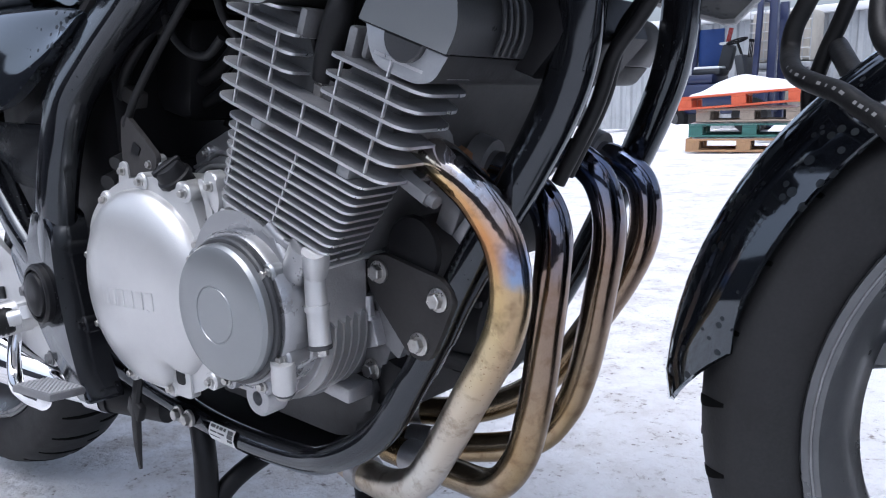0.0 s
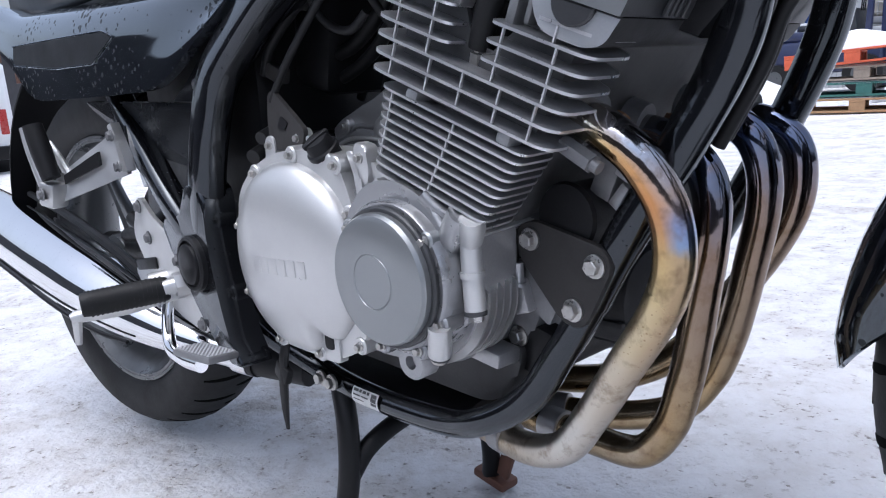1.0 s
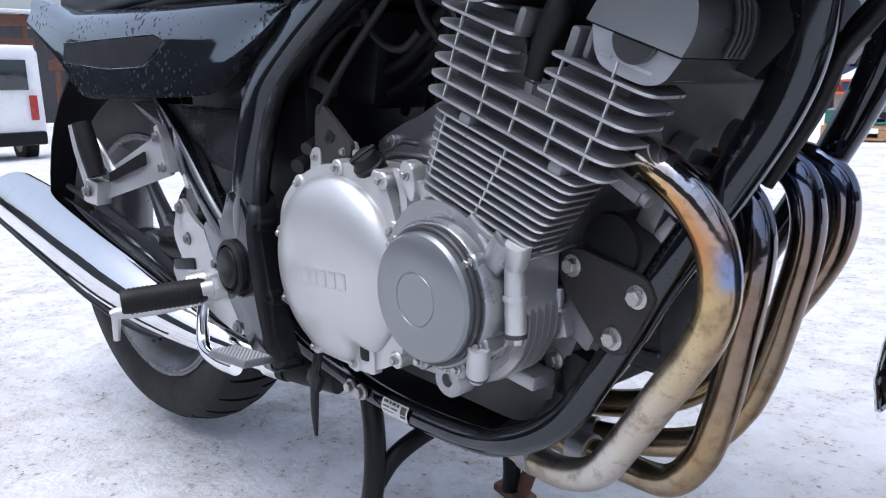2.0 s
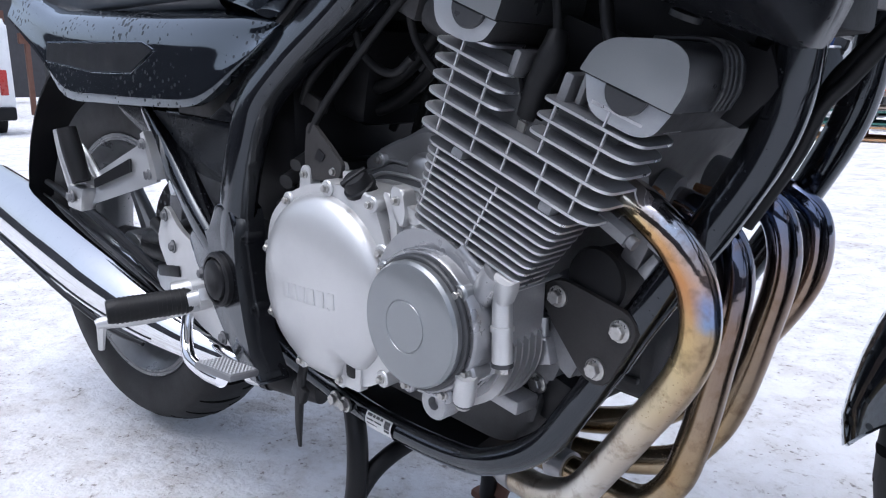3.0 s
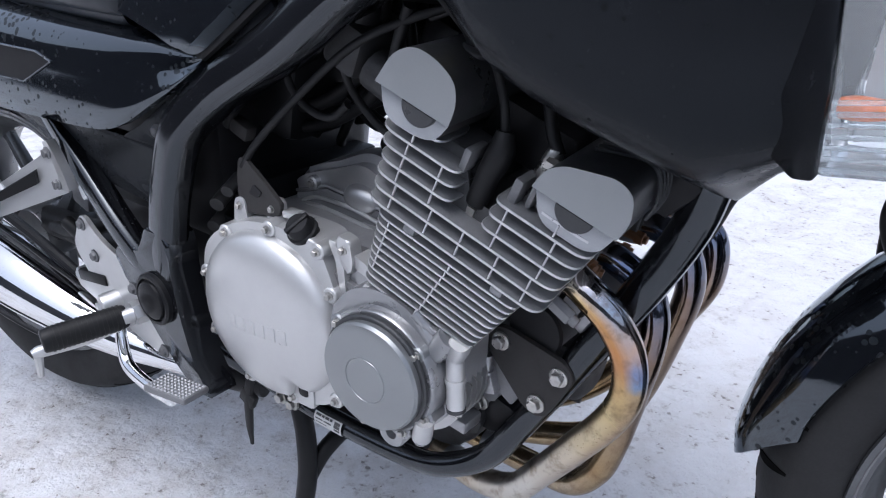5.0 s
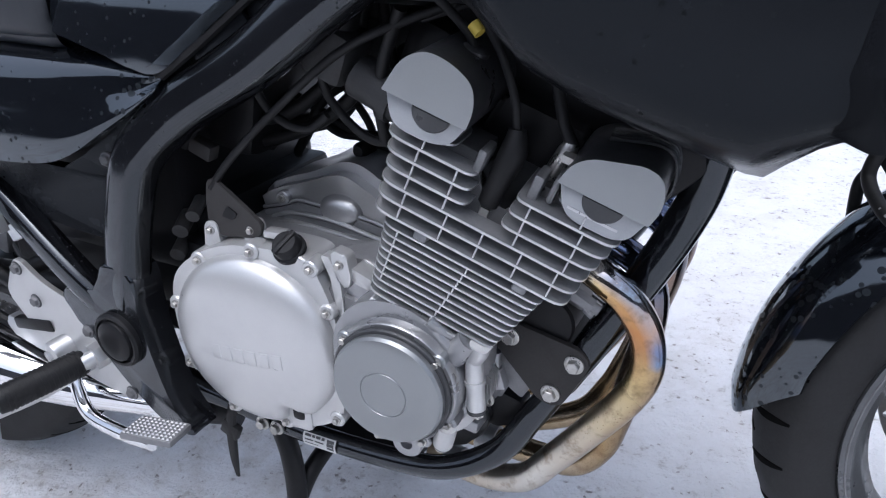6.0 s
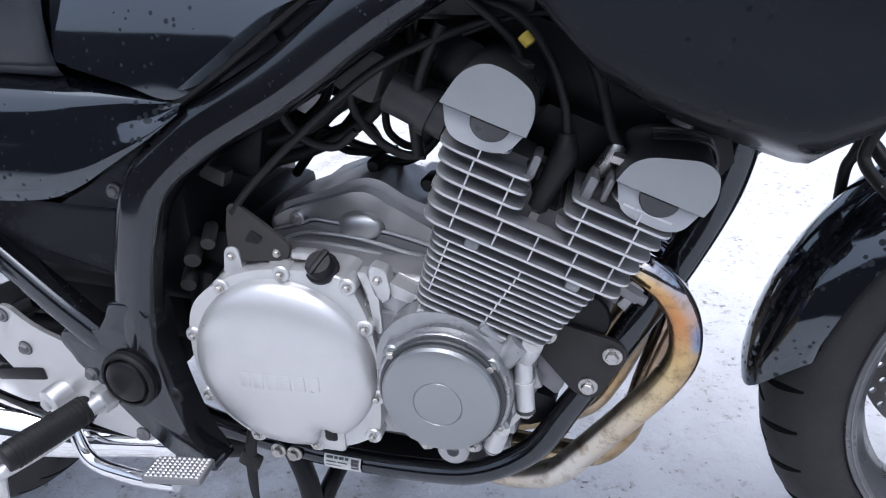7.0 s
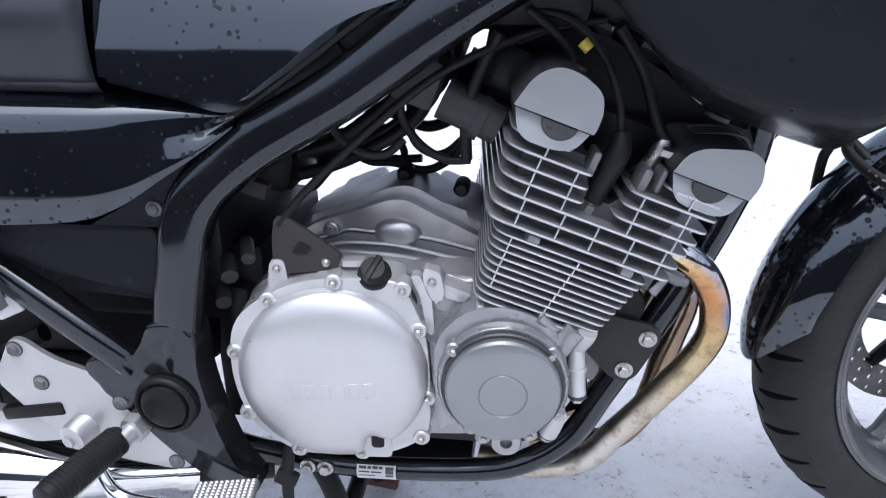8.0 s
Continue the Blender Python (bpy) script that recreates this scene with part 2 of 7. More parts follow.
def snow_surface():
    m = bpy.data.materials.new("trodden_snow")
    m.use_nodes = True
    nt = m.node_tree
    b = nt.nodes["Principled BSDF"]
    b.inputs["Roughness"].default_value = 0.75
    b.inputs["Specular IOR Level"].default_value = 0.25
    tc = nt.nodes.new("ShaderNodeTexCoord")

    def nz(scale, detail=5, rough=0.6):
        n = nt.nodes.new("ShaderNodeTexNoise")
        n.inputs["Scale"].default_value, n.inputs["Detail"].default_value, n.inputs["Roughness"].default_value = scale, detail, rough
        nt.links.new(tc.outputs["Object"], n.inputs["Vector"])
        return n

    def rng(src, a, c, lo=0.0, hi=1.0):
        r = nt.nodes.new("ShaderNodeMapRange")
        r.inputs["From Min"].default_value, r.inputs["From Max"].default_value = a, c
        r.inputs["To Min"].default_value, r.inputs["To Max"].default_value = lo, hi
        nt.links.new(src, r.inputs["Value"])
        return r.outputs["Result"]

    def mul(p, q):
        k = nt.nodes.new("ShaderNodeMath")
        k.operation = "MULTIPLY"
        nt.links.new(p, k.inputs[0])
        nt.links.new(q, k.inputs[1])
        return k.outputs[0]

    def mixc(a, col, fac):
        x = nt.nodes.new("ShaderNodeMix")
        x.data_type = "RGBA"
        nt.links.new(a, x.inputs["A"])
        x.inputs["B"].default_value = (*col, 1)
        nt.links.new(fac, x.inputs["Factor"])
        return x.outputs["Result"]

    base = nt.nodes.new("ShaderNodeRGB")
    base.outputs[0].default_value = (0.66, 0.665, 0.68, 1)
    broad = nz(1.6, 4)
    dirt = nz(9, 8, 0.7)
    fine = nz(55, 6, 0.7)
    # grey, sandy patches and small dark grains, most of them round the stand and the rear wheel
    sx = nt.nodes.new("ShaderNodeSeparateXYZ")
    nt.links.new(tc.outputs["Object"], sx.inputs["Vector"])
    soiled = rng(sx.outputs["X"], -0.45, 0.5, 1.0, 0.3)
    c = mixc(base.outputs[0], (0.47, 0.450, 0.430), mul(rng(dirt.outputs["Fac"], 0.43, 0.62), mul(rng(broad.outputs["Fac"], 0.34, 0.58, 0.35, 1.0), soiled)))
    c = mixc(c, (0.26, 0.24, 0.22), mul(rng(fine.outputs["Fac"], 0.54, 0.64), rng(dirt.outputs["Fac"], 0.44, 0.60, 0.0, 0.85)))
    v = nt.nodes.new("ShaderNodeTexVoronoi")
    v.inputs["Scale"].default_value = 58
    nt.links.new(tc.outputs["Object"], v.inputs["Vector"])
    grain = nt.nodes.new("ShaderNodeMath")
    grain.operation = "LESS_THAN"
    nt.links.new(v.outputs["Distance"], grain.inputs[0])
    nt.links.new(rng(fine.outputs["Fac"], 0.45, 0.65, 0.0, 0.30), grain.inputs[1])
    c = mixc(c, (0.20, 0.18, 0.17), mul(grain.outputs[0], rng(dirt.outputs["Fac"], 0.40, 0.54, 0.0, 0.9)))
    nt.links.new(c, b.inputs["Base Color"])
    bp = nt.nodes.new("ShaderNodeBump")
    bp.inputs["Strength"].default_value, bp.inputs["Distance"].default_value = 0.9, 0.020
    mid = nz(22, 8, 0.65)
    nt.links.new(mid.outputs["Fac"], bp.inputs["Height"])
    bp2 = nt.nodes.new("ShaderNodeBump")
    bp2.inputs["Strength"].default_value, bp2.inputs["Distance"].default_value = 0.5, 0.003
    fb = nz(120, 5, 0.6)
    nt.links.new(fb.outputs["Fac"], bp2.inputs["Height"])
    nt.links.new(bp.outputs["Normal"], bp2.inputs["Normal"])
    nt.links.new(bp2.outputs["Normal"], b.inputs["Normal"])
    return m


snow = snow_surface()
fresh_snow = material("fresh_snow", (0.74, 0.75, 0.77), 0.8, 0, 0, 0.03, 80, 0.1, 6, 0.5, 40, (0.75, 0.77, 0.8))
pallet_wood = material("weathered_pallet_wood", (0.34, 0.20, 0.10), 0.75, 0, 0, 0.25, 60, 0.5, 9, 0.3, 120, (0.18, 0.12, 0.08))
grey_wood = material("grey_pallet_wood", (0.30, 0.25, 0.20), 0.8, 0, 0, 0.25, 60, 0.5, 9, 0.3, 120)
orange_wood = material("orange_painted_wood", (0.55, 0.10, 0.04), 0.6, 0, 0, 0.15, 60, 0.4, 9, 0.2, 120)
green_wood = material("green_painted_wood", (0.035, 0.13, 0.11), 0.6, 0, 0, 0.15, 60, 0.4, 9, 0.2, 120)
blue_paint = material("blue_vehicle_paint", (0.010, 0.017, 0.06), 0.4, 0, 0.3, 0.1, 60, 0.3, 6)
bright_blue = material("blue_drum_plastic", (0.015, 0.06, 0.24), 0.4, 0, 0.0, 0.1, 60, 0.3, 6)
seat_vinyl = material("dark_vinyl", (0.02, 0.023, 0.028), 0.4, 0, 0, 0.1, 60, 0.3, 6)
grey_sheet = material("grey_corrugated_sheet", (0.42, 0.44, 0.46), 0.5, 0.2, 0, 0.06, 30, 0.3, 2, 0.1, 20)
tote_plastic = material("yellowed_tote_plastic", (0.45, 0.42, 0.36), 0.5, 0, 0, 0.1, 40, 0.3, 5)
galvanised = material("galvanised_tube", (0.45, 0.46, 0.47), 0.4, 0.7, 0, 0.1, 60, 0.3, 8)
rust_red = material("rust_brown_paint", (0.13, 0.06, 0.04), 0.7, 0, 0, 0.2, 30, 0.5, 5)
van_white = material("white_van_paint", (0.78, 0.79, 0.80), 0.3, 0, 0.5, 0.02, 60, 0.15, 4)
dark_glass = material("dark_window_glass", (0.02, 0.025, 0.03), 0.08, 0, 0.5)
yard_wall = material("dark_yard_wall", (0.05, 0.05, 0.055), 0.8, 0, 0, 0.2, 6, 0.5, 0.6, 0, 1)
yellow_paint = material("yellow_machine_paint", (0.6, 0.40, 0.03), 0.5, 0, 0, 0.1, 60, 0.3, 6)

# ---- mesh helpers ----


def part(name, bm, mat, parent=None, label="", angle=38):
    me = bpy.data.meshes.new(name)
    bmesh.ops.recalc_face_normals(bm, faces=bm.faces)
    bm.to_mesh(me)
    bm.free()
    for m in (mat if isinstance(mat, (list, tuple)) else (mat,)):
        me.materials.append(m)
    me.shade_smooth()
    me.set_sharp_from_angle(angle=radians(angle))
    ob = new(name, me)
    ob.parent = parent
    if label:
        ob["label"] = label
    return ob


def thing(name, label, category, group="", kind="", at=(0, 0, 0)):
    ob = new(name)
    ob.empty_display_size = 0.1
    ob.location = at
    return tagged(ob, label, category, group, kind)


def again(ob, parent, place, turn=(0, 0, 0)):
    """Another object on the same mesh, at a place of its own."""
    o = new(ob.name.split(".")[0], ob.data)
    o.parent = parent
    o.location = place
    o.rotation_euler = [radians(a) for a in turn]
    return o


def loft(bm, rings, cap0=True, cap1=True, closed=True):
    rows = [[bm.verts.new(p) for p in ring] for ring in rings]
    n = len(rows[0])
    for a, b in zip(rows, rows[1:]):
        for i in range(n if closed else n - 1):
            j = (i + 1) % n
            bm.faces.new((a[i], a[j], b[j], b[i]))
    if cap0:
        bm.faces.new(rows[0][::-1])
    if cap1:
        bm.faces.new(rows[-1])
    return rows


def spline(pts, n=8):
    """Catmull-Rom through the points."""
    P = [Vector(p) for p in pts]
    P = [P[0] * 2 - P[1]] + P + [P[-1] * 2 - P[-2]]
    out = []
    for i in range(1, len(P) - 2):
        a, b, c, d = P[i - 1:i + 3]
        for k in range(n):
            t = k / n
            out.append(0.5 * (2 * b + (c - a) * t + (2 * a - 5 * b + 4 * c - d) * t * t + (3 * b - a - 3 * c + d) * t ** 3))
    out.append(P[-2])
    return out


def tube(bm, pts, r, seg=12, n=6, flat=1.0, tag=False, square=1.0, twist=0.0):
    """A swept tube; r is one radius or one for each point; flat squeezes it along its second axis, square boxes its section, twist turns it."""
    ct, st = math.cos(radians(twist)), math.sin(radians(twist))
    pts = [Vector(p) for p in pts]
    path = spline(pts, n) if n > 1 else pts
    if isinstance(r, (int, float)):
        rad = [r] * len(path)
    else:
        rs = spline([(v, 0, 0) for v in r], n) if n > 1 else [Vector((v, 0, 0)) for v in r]
        rad = [v.x for v in rs]
    rings = []
    up = None
    for i, p in enumerate(path):
        d = (path[min(i + 1, len(path) - 1)] - path[max(i - 1, 0)]).normalized()
        if up is None:
            up = Vector((0, 1, 0)) if abs(d.y) < 0.9 else Vector((0, 0, 1))
        up = (up - d * up.dot(d)).normalized()
        side = d.cross(up)
        ring = []
        for k in range(seg):
            cs, sn = math.cos(2 * math.pi * k / seg), math.sin(2 * math.pi * k / seg)
            cs, sn = math.copysign(abs(cs) ** square, cs), math.copysign(abs(sn) ** square, sn)
            ring.append(p + rad[i] * (cs * (ct * side - st * up) + flat * sn * (ct * up + st * side)))
        rings.append(ring)
    if tag:
        la, lr = bm.verts.layers.float.new("along"), bm.verts.layers.float.new("round")
        la, lr = bm.verts.layers.float["along"], bm.verts.layers.float["round"]
    rows = loft(bm, rings)
    if tag:
        for i, row in enumerate(rows):
            for k, v in enumerate(row):
                v[la] = i / (len(rows) - 1)
                v[lr] = 0.5 + 0.5 * math.cos(2 * math.pi * k / seg)
    return rows


def prism(bm, outline, y0, y1, bevel=0.0, seg=2):
    """A plate whose outline lies in x and z, from y0 (the near face) to y1, with its near rim rounded."""
    a = [bm.verts.new((x, y0, z)) for x, z in outline]
    b = [bm.verts.new((x, y1, z)) for x, z in outline]
    n = len(a)
    f = bm.faces.new(a)
    bm.faces.new(b[::-1])
    for i in range(n):
        j = (i + 1) % n
        bm.faces.new((a[j], a[i], b[i], b[j]))
    if bevel:
        bmesh.ops.bevel(bm, geom=list(f.edges), offset=bevel, segments=seg, profile=0.5, affect="EDGES", clamp_overlap=True)
    return f


def box(bm, x0, x1, y0, y1, z0, z1, bevel=0.0, seg=2):
    v = [bm.verts.new((x, y, z)) for x in (x0, x1) for y in (y0, y1) for z in (z0, z1)]
    fs = [bm.faces.new([v[i] for i in q]) for q in ((0, 1, 3, 2), (4, 6, 7, 5), (0, 4, 5, 1), (2, 3, 7, 6), (0, 2, 6, 4), (1, 5, 7, 3))]
    if bevel:
        es = {e for f in fs for e in f.edges}
        bmesh.ops.bevel(bm, geom=list(es), offset=bevel, segments=seg, profile=0.5, affect="EDGES", clamp_overlap=True)
    return v


def obox(bm, center, size, turn=(0, 0, 0), bevel=0.0):
    """A box turned about its own middle."""
    x, y, z = (s / 2 for s in size)
    tb = bmesh.new()
    box(tb, -x, x, -y, y, -z, z, bevel)
    bmesh.ops.transform(tb, matrix=pose(*center, *turn), verts=tb.verts)
    vs = {v.index: bm.verts.new(v.co) for v in (tb.verts.index_update() or tb.verts)}
    for f in tb.faces:
        bm.faces.new([vs[v.index] for v in f.verts])
    tb.free()


def lathe(bm, profile, c, seg=48, closed=False):
    """Turns (radius, y) pairs about an axis along y through c."""
    cx, cy, cz = c
    rings = []
    for r, y in profile:
        rings.append([(cx + r * math.cos(2 * math.pi * k / seg), cy + y, cz + r * math.sin(2 * math.pi * k / seg)) for k in range(seg)])
    if closed:
        rings.append(rings[0])
        rows = loft(bm, rings, False, False)
        bmesh.ops.remove_doubles(bm, verts=bm.verts, dist=1e-6)
        return rows
    return loft(bm, rings, True, True)


def rounded(pts, r=0.01, n=4):
    """A 2D outline with its corners rounded; r is one radius or one for each corner."""
    out = []
    m = len(pts)
    for i in range(m):
        p, a, b = Vector(pts[i]), Vector(pts[i - 1]), Vector(pts[(i + 1) % m])
        q = r[i] if isinstance(r, (list, tuple)) else r
        da, db = (a - p), (b - p)
        k = min(q, da.length * 0.48, db.length * 0.48)
        s, e = p + da.normalized() * k, p + db.normalized() * k
        for j in range(n + 1):
            t = j / n
            v = s * (1 - t) ** 2 + p * 2 * t * (1 - t) + e * t * t
            out.append((v.x, v.y))
    return out


def smooth_loop(pts, n=4):
    """A closed smooth outline through 2D points."""
    P = [Vector(p) for p in pts]
    m = len(P)
    out = []
    for i in range(m):
        a, b, c, d = P[i - 1], P[i], P[(i + 1) % m], P[(i + 2) % m]
        for k in range(n):
            t = k / n
            v = 0.5 * (2 * b + (c - a) * t + (2 * a - 5 * b + 4 * c - d) * t * t + (3 * b - a - 3 * c + d) * t ** 3)
            out.append((v.x, v.y))
    return out


def grow(outline, d):
    """An outline moved outwards from its middle by about d."""
    cx = sum(p[0] for p in outline) / len(outline)
    cz = sum(p[1] for p in outline) / len(outline)
    out = []
    for x, z in outline:
        l = math.hypot(x - cx, z - cz)
        out.append((cx + (x - cx) * (l + d) / l, cz + (z - cz) * (l + d) / l))
    return out


def inset(outline, d):
    """An outline moved inwards along its own normals by d."""
    n = len(outline)
    area = sum(outline[i][0] * outline[(i + 1) % n][1] - outline[(i + 1) % n][0] * outline[i][1] for i in range(n))
    s = 1 if area > 0 else -1
    out = []
    for i in range(n):
        ax, az = outline[i - 1]
        bx, bz = outline[(i + 1) % n]
        tx, tz = bx - ax, bz - az
        l = math.hypot(tx, tz) or 1
        out.append((outline[i][0] - s * tz / l * d, outline[i][1] + s * tx / l * d))
    return out


def bolt_mesh(name, r, h, flange=1.35, socket=False):
    """A flange bolt whose head faces -y, its seat at the origin."""
    bm = bmesh.new()
    lathe(bm, [(r * flange, 0.001), (r * flange, -h * 0.25), (r * 1.05, -h * 0.36)], (0, 0, 0), 16)
    ring = [[(q * math.cos(math.pi * k / 3), y, q * math.sin(math.pi * k / 3)) for k in range(6)] for q, y in ((r, -h * 0.3), (r, -h * 0.9), (r * 0.86, -h))]
    loft(bm, ring, False, not socket)
    if socket:
        lathe(bm, [(r * 0.86, -h), (r * 0.5, -h), (r * 0.48, -h * 0.45)], (0, 0, 0), 6)
    me = bpy.data.meshes.new(name)
    bmesh.ops.recalc_face_normals(bm, faces=bm.faces)
    bm.to_mesh(me)
    bm.free()
    me.shade_smooth()
    me.set_sharp_from_angle(angle=radians(30))
    return me


M_BOLT = bolt_mesh("bolt", 0.0036, 0.0055)
M_BOLT.materials.append(steel)
M_BIG = bolt_mesh("bolt", 0.0068, 0.009, 1.45)
M_BIG.materials.append(steel)
M_SOCKET = bolt_mesh("bolt", 0.0062, 0.006, 1.3, True)
M_SOCKET.materials.append(darkcast)


def bolt(parent, x, y, z, me=M_BOLT, turn=(0, 0, 0), label=""):
    o = new("bolt", me)
    o.parent = parent
    o.location = (x, y, z)
    o.rotation_euler = [radians(turn[0]), radians(turn[1] + (x * 7919 + z * 104729) % 60), radians(turn[2])]
    if label:
        o["label"] = label
    return o


def turned(ob, degrees, x, y, shift=(0, 0, 0)):
    """Turns a part of the machine about an upright line through x and y, then moves it a little."""
    c = Vector((x, y, 0))
    ob.matrix_local = Matrix.Translation(Vector(shift) + c) @ Matrix.Rotation(radians(degrees), 4, "Z") @ Matrix.Translation(-c)
    return ob


# ---- the yard: one sheet of trodden snow ----


def ground_height(x, y):
    h = 0.010 * max(0.0, min(y, 15.0) - 1.0) + 0.042 * max(-20.0, min(x, 20.0))
    h += 0.034 * math.exp(-((x - 0.68) ** 2 + (y - 0.12) ** 2) / (2 * 0.16 ** 2))
    d = math.hypot(x, y)
    if d < 6:
        h += (0.010 * noise.noise((x * 8.5, y * 8.5, 2.2)) + 0.005 * noise.noise((x * 19, y * 19, 7.7))) * min(1, d / 0.5)
    h += 0.012 * noise.noise((x * 2.3, y * 2.3, 0.3)) * min(1, d / 0.6)
    h += 0.05 * noise.noise((x * 0.35, y * 0.35, 4.1)) * max(0.0, min(1, (d - 2.5) / 4))
    return h


def build_ground():
    bm = bmesh.new()
    n = 400
    axis = []
    for i in range(n + 1):
        s = 2 * i / n - 1
        axis.append(math.copysign(abs(s) ** 2.6, s) * 160)
    grid = [[bm.verts.new((x, y, ground_height(x, y))) for y in axis] for x in axis]
    for i in range(n):
        for j in range(n):
            bm.faces.new((grid[i][j], grid[i + 1][j], grid[i + 1][j + 1], grid[i][j + 1]))
    ob = part("ground", bm, snow, None, "", 180)
    tagged(ob, "trodden grey-white snow over a yard, with dirt grains", "snow", "", "structure")


build_ground()

# ---- the motorcycle: x runs forward, the near side faces -y ----
bike = thing("motorcycle", "black touring motorcycle with a silver four-cylinder engine on its centre stand", "motorcycle")
COS, SIN = math.cos(radians(21.5)), math.sin(radians(21.5))
OX, OZ = 0.073, 0.503


def up(u, v):
    """A point of the inclined cylinder block: u forward along the fins, v up along the bores."""
    return (OX + u * COS + v * SIN, OZ - u * SIN + v * COS)


def circle(cx, cz, r, n=32, sx=1.0, a0=0.0, a1=360.0):
    full = abs(a1 - a0) >= 359.9
    m = n if full else n + 1
    return [(cx + sx * r * math.cos(radians(a0 + (a1 - a0) * k / n)), cz + r * math.sin(radians(a0 + (a1 - a0) * k / n))) for k in range(m)]


# -- frame --
RAIL = [(-0.268, -0.160, 0.345), (-0.245, -0.135, 0.290), (-0.181, -0.104, 0.248), (-0.079, -0.100, 0.237), (0.041, -0.100, 0.244), (0.105, -0.104, 0.263), (0.161, -0.095, 0.300),
        (0.196, -0.084, 0.355), (0.225, -0.077, 0.404)]
DOWN = [(0.222, -0.078, 0.398), (0.243, -0.077, 0.440), (0.270, -0.068, 0.490), (0.292, -0.057, 0.532), (0.313, -0.046, 0.578), (0.325, -0.042, 0.615), (0.331, -0.042, 0.66), (0.336, -0.042, 0.76)]
MAIN = [(0.293, -0.137, 0.909), (0.161, -0.147, 0.847), (0.039, -0.149, 0.778), (-0.061, -0.149, 0.710), (-0.163, -0.155, 0.650), (-0.217, -0.168, 0.600), (-0.236, -0.180, 0.533),
        (-0.248, -0.186, 0.465), (-0.261, -0.184, 0.405), (-0.266, -0.180, 0.344)]
SUB = [(-0.271, -0.180, 0.400), (-0.297, -0.188, 0.420), (-0.342, -0.192, 0.460), (-0.420, -0.186, 0.517), (-0.53, -0.172, 0.590), (-0.656, -0.150, 0.683)]


def mirrored(p):
    """The point across the machine's own upright mid plane."""
    n = Vector((math.sin(radians(7.8)), -math.cos(radians(7.8)), 0))
    return p - 2 * n * (p - Vector((0, 0.028, 0))).dot(n)


def frame_side(sgn):
    flip = lambda pts: pts if sgn > 0 else [tuple(mirrored(Vector(p))) for p in pts]
    bm = bmesh.new()
    tube(bm, flip(MAIN), [0.026, 0.026, 0.026, 0.026, 0.026, 0.025, 0.024, 0.0235, 0.024, 0.023], 40, 8, 0.80, square=0.6, twist=13 * sgn)
    o = part("main_tube", bm, frame_black, bike, "thick glossy black frame tube")
    bm = bmesh.new()
    tube(bm, flip(RAIL), [0.017, 0.016, 0.0145, 0.014, 0.014, 0.014, 0.0145, 0.0145, 0.014], 18, 8)
    o2 = part("lower_rail", bm, frame_black, bike)
    bm = bmesh.new()
    tube(bm, flip(DOWN), [0.0145, 0.016, 0.017, 0.0175, 0.018, 0.018, 0.018, 0.018], 18, 8)
    part("down_tube", bm, frame_black, bike)
    bm = bmesh.new()
    tube(bm, flip(SUB), 0.0165, 28, 6, 1.0, square=0.65)
    part("rear_tube", bm, frame_black, bike)
    return o, o2


main_tube, rail = frame_side(1)
frame_side(-1)

# pivot casting with its round cap
bm = bmesh.new()
prism(bm, smooth_loop([(-0.228, 0.475), (-0.224, 0.42), (-0.216, 0.37), (-0.200, 0.315), (-0.178, 0.275), (-0.225, 0.288), (-0.278, 0.335), (-0.308, 0.372), (-0.35, 0.415), (-0.335, 0.438), (-0.288, 0.438), (-0.272, 0.478)]),
      -0.1905, -0.15, 0.010, 3)
pivot = part("pivot_casting", bm, frame_black, bike)
pivot.location = (0, -0.014, 0)
bm = bmesh.new()
lathe(bm, [(0.034, -0.192), (0.034, -0.1995), (0.0315, -0.202), (0.0285, -0.202), (0.0275, -0.198), (0.026, -0.198), (0.0245, -0.2035), (0.021, -0.2055), (0.010, -0.2062)], (-0.261, 0, 0.396), 40)
part("pivot_cap", bm, matt_black, pivot, "round black plastic cap over the swingarm pivot").location = (-0.002, 0.003, -0.009)

# -- crankcase --
bm = bmesh.new()
prism(bm, smooth_loop([(-0.205, 0.40), (-0.20, 0.465), (-0.165, 0.505), (-0.10, 0.517), (-0.02, 0.513), (0.045, 0.512), (0.09, 0.495), (0.128, 0.478), (0.140, 0.44), (0.135, 0.385),
                       (0.122, 0.345), (0.09, 0.325), (0.0, 0.312), (-0.13, 0.318), (-0.19, 0.35)], 3), -0.125, 0.14, 0.006, 2)
crankcase = part("crankcase", bm, cast, bike, "cast aluminium crankcase")
bm = bmesh.new()
prism(bm, rounded([(-0.16, 0.33), (0.15, 0.345), (0.135, 0.295), (0.10, 0.275), (-0.12, 0.275)], 0.02), -0.085, 0.10, 0.008)
part("sump", bm, darkalloy, crankcase, "dark oil-stained sump")
bm = bmesh.new()
prism(bm, rounded([(0.09, 0.485), (0.15, 0.475), (0.170, 0.44), (0.168, 0.385), (0.150, 0.345), (0.09, 0.322)], 0.015), -0.078, 0.10, 0.006)
part("crankcase_nose", bm, darkcast, crankcase)
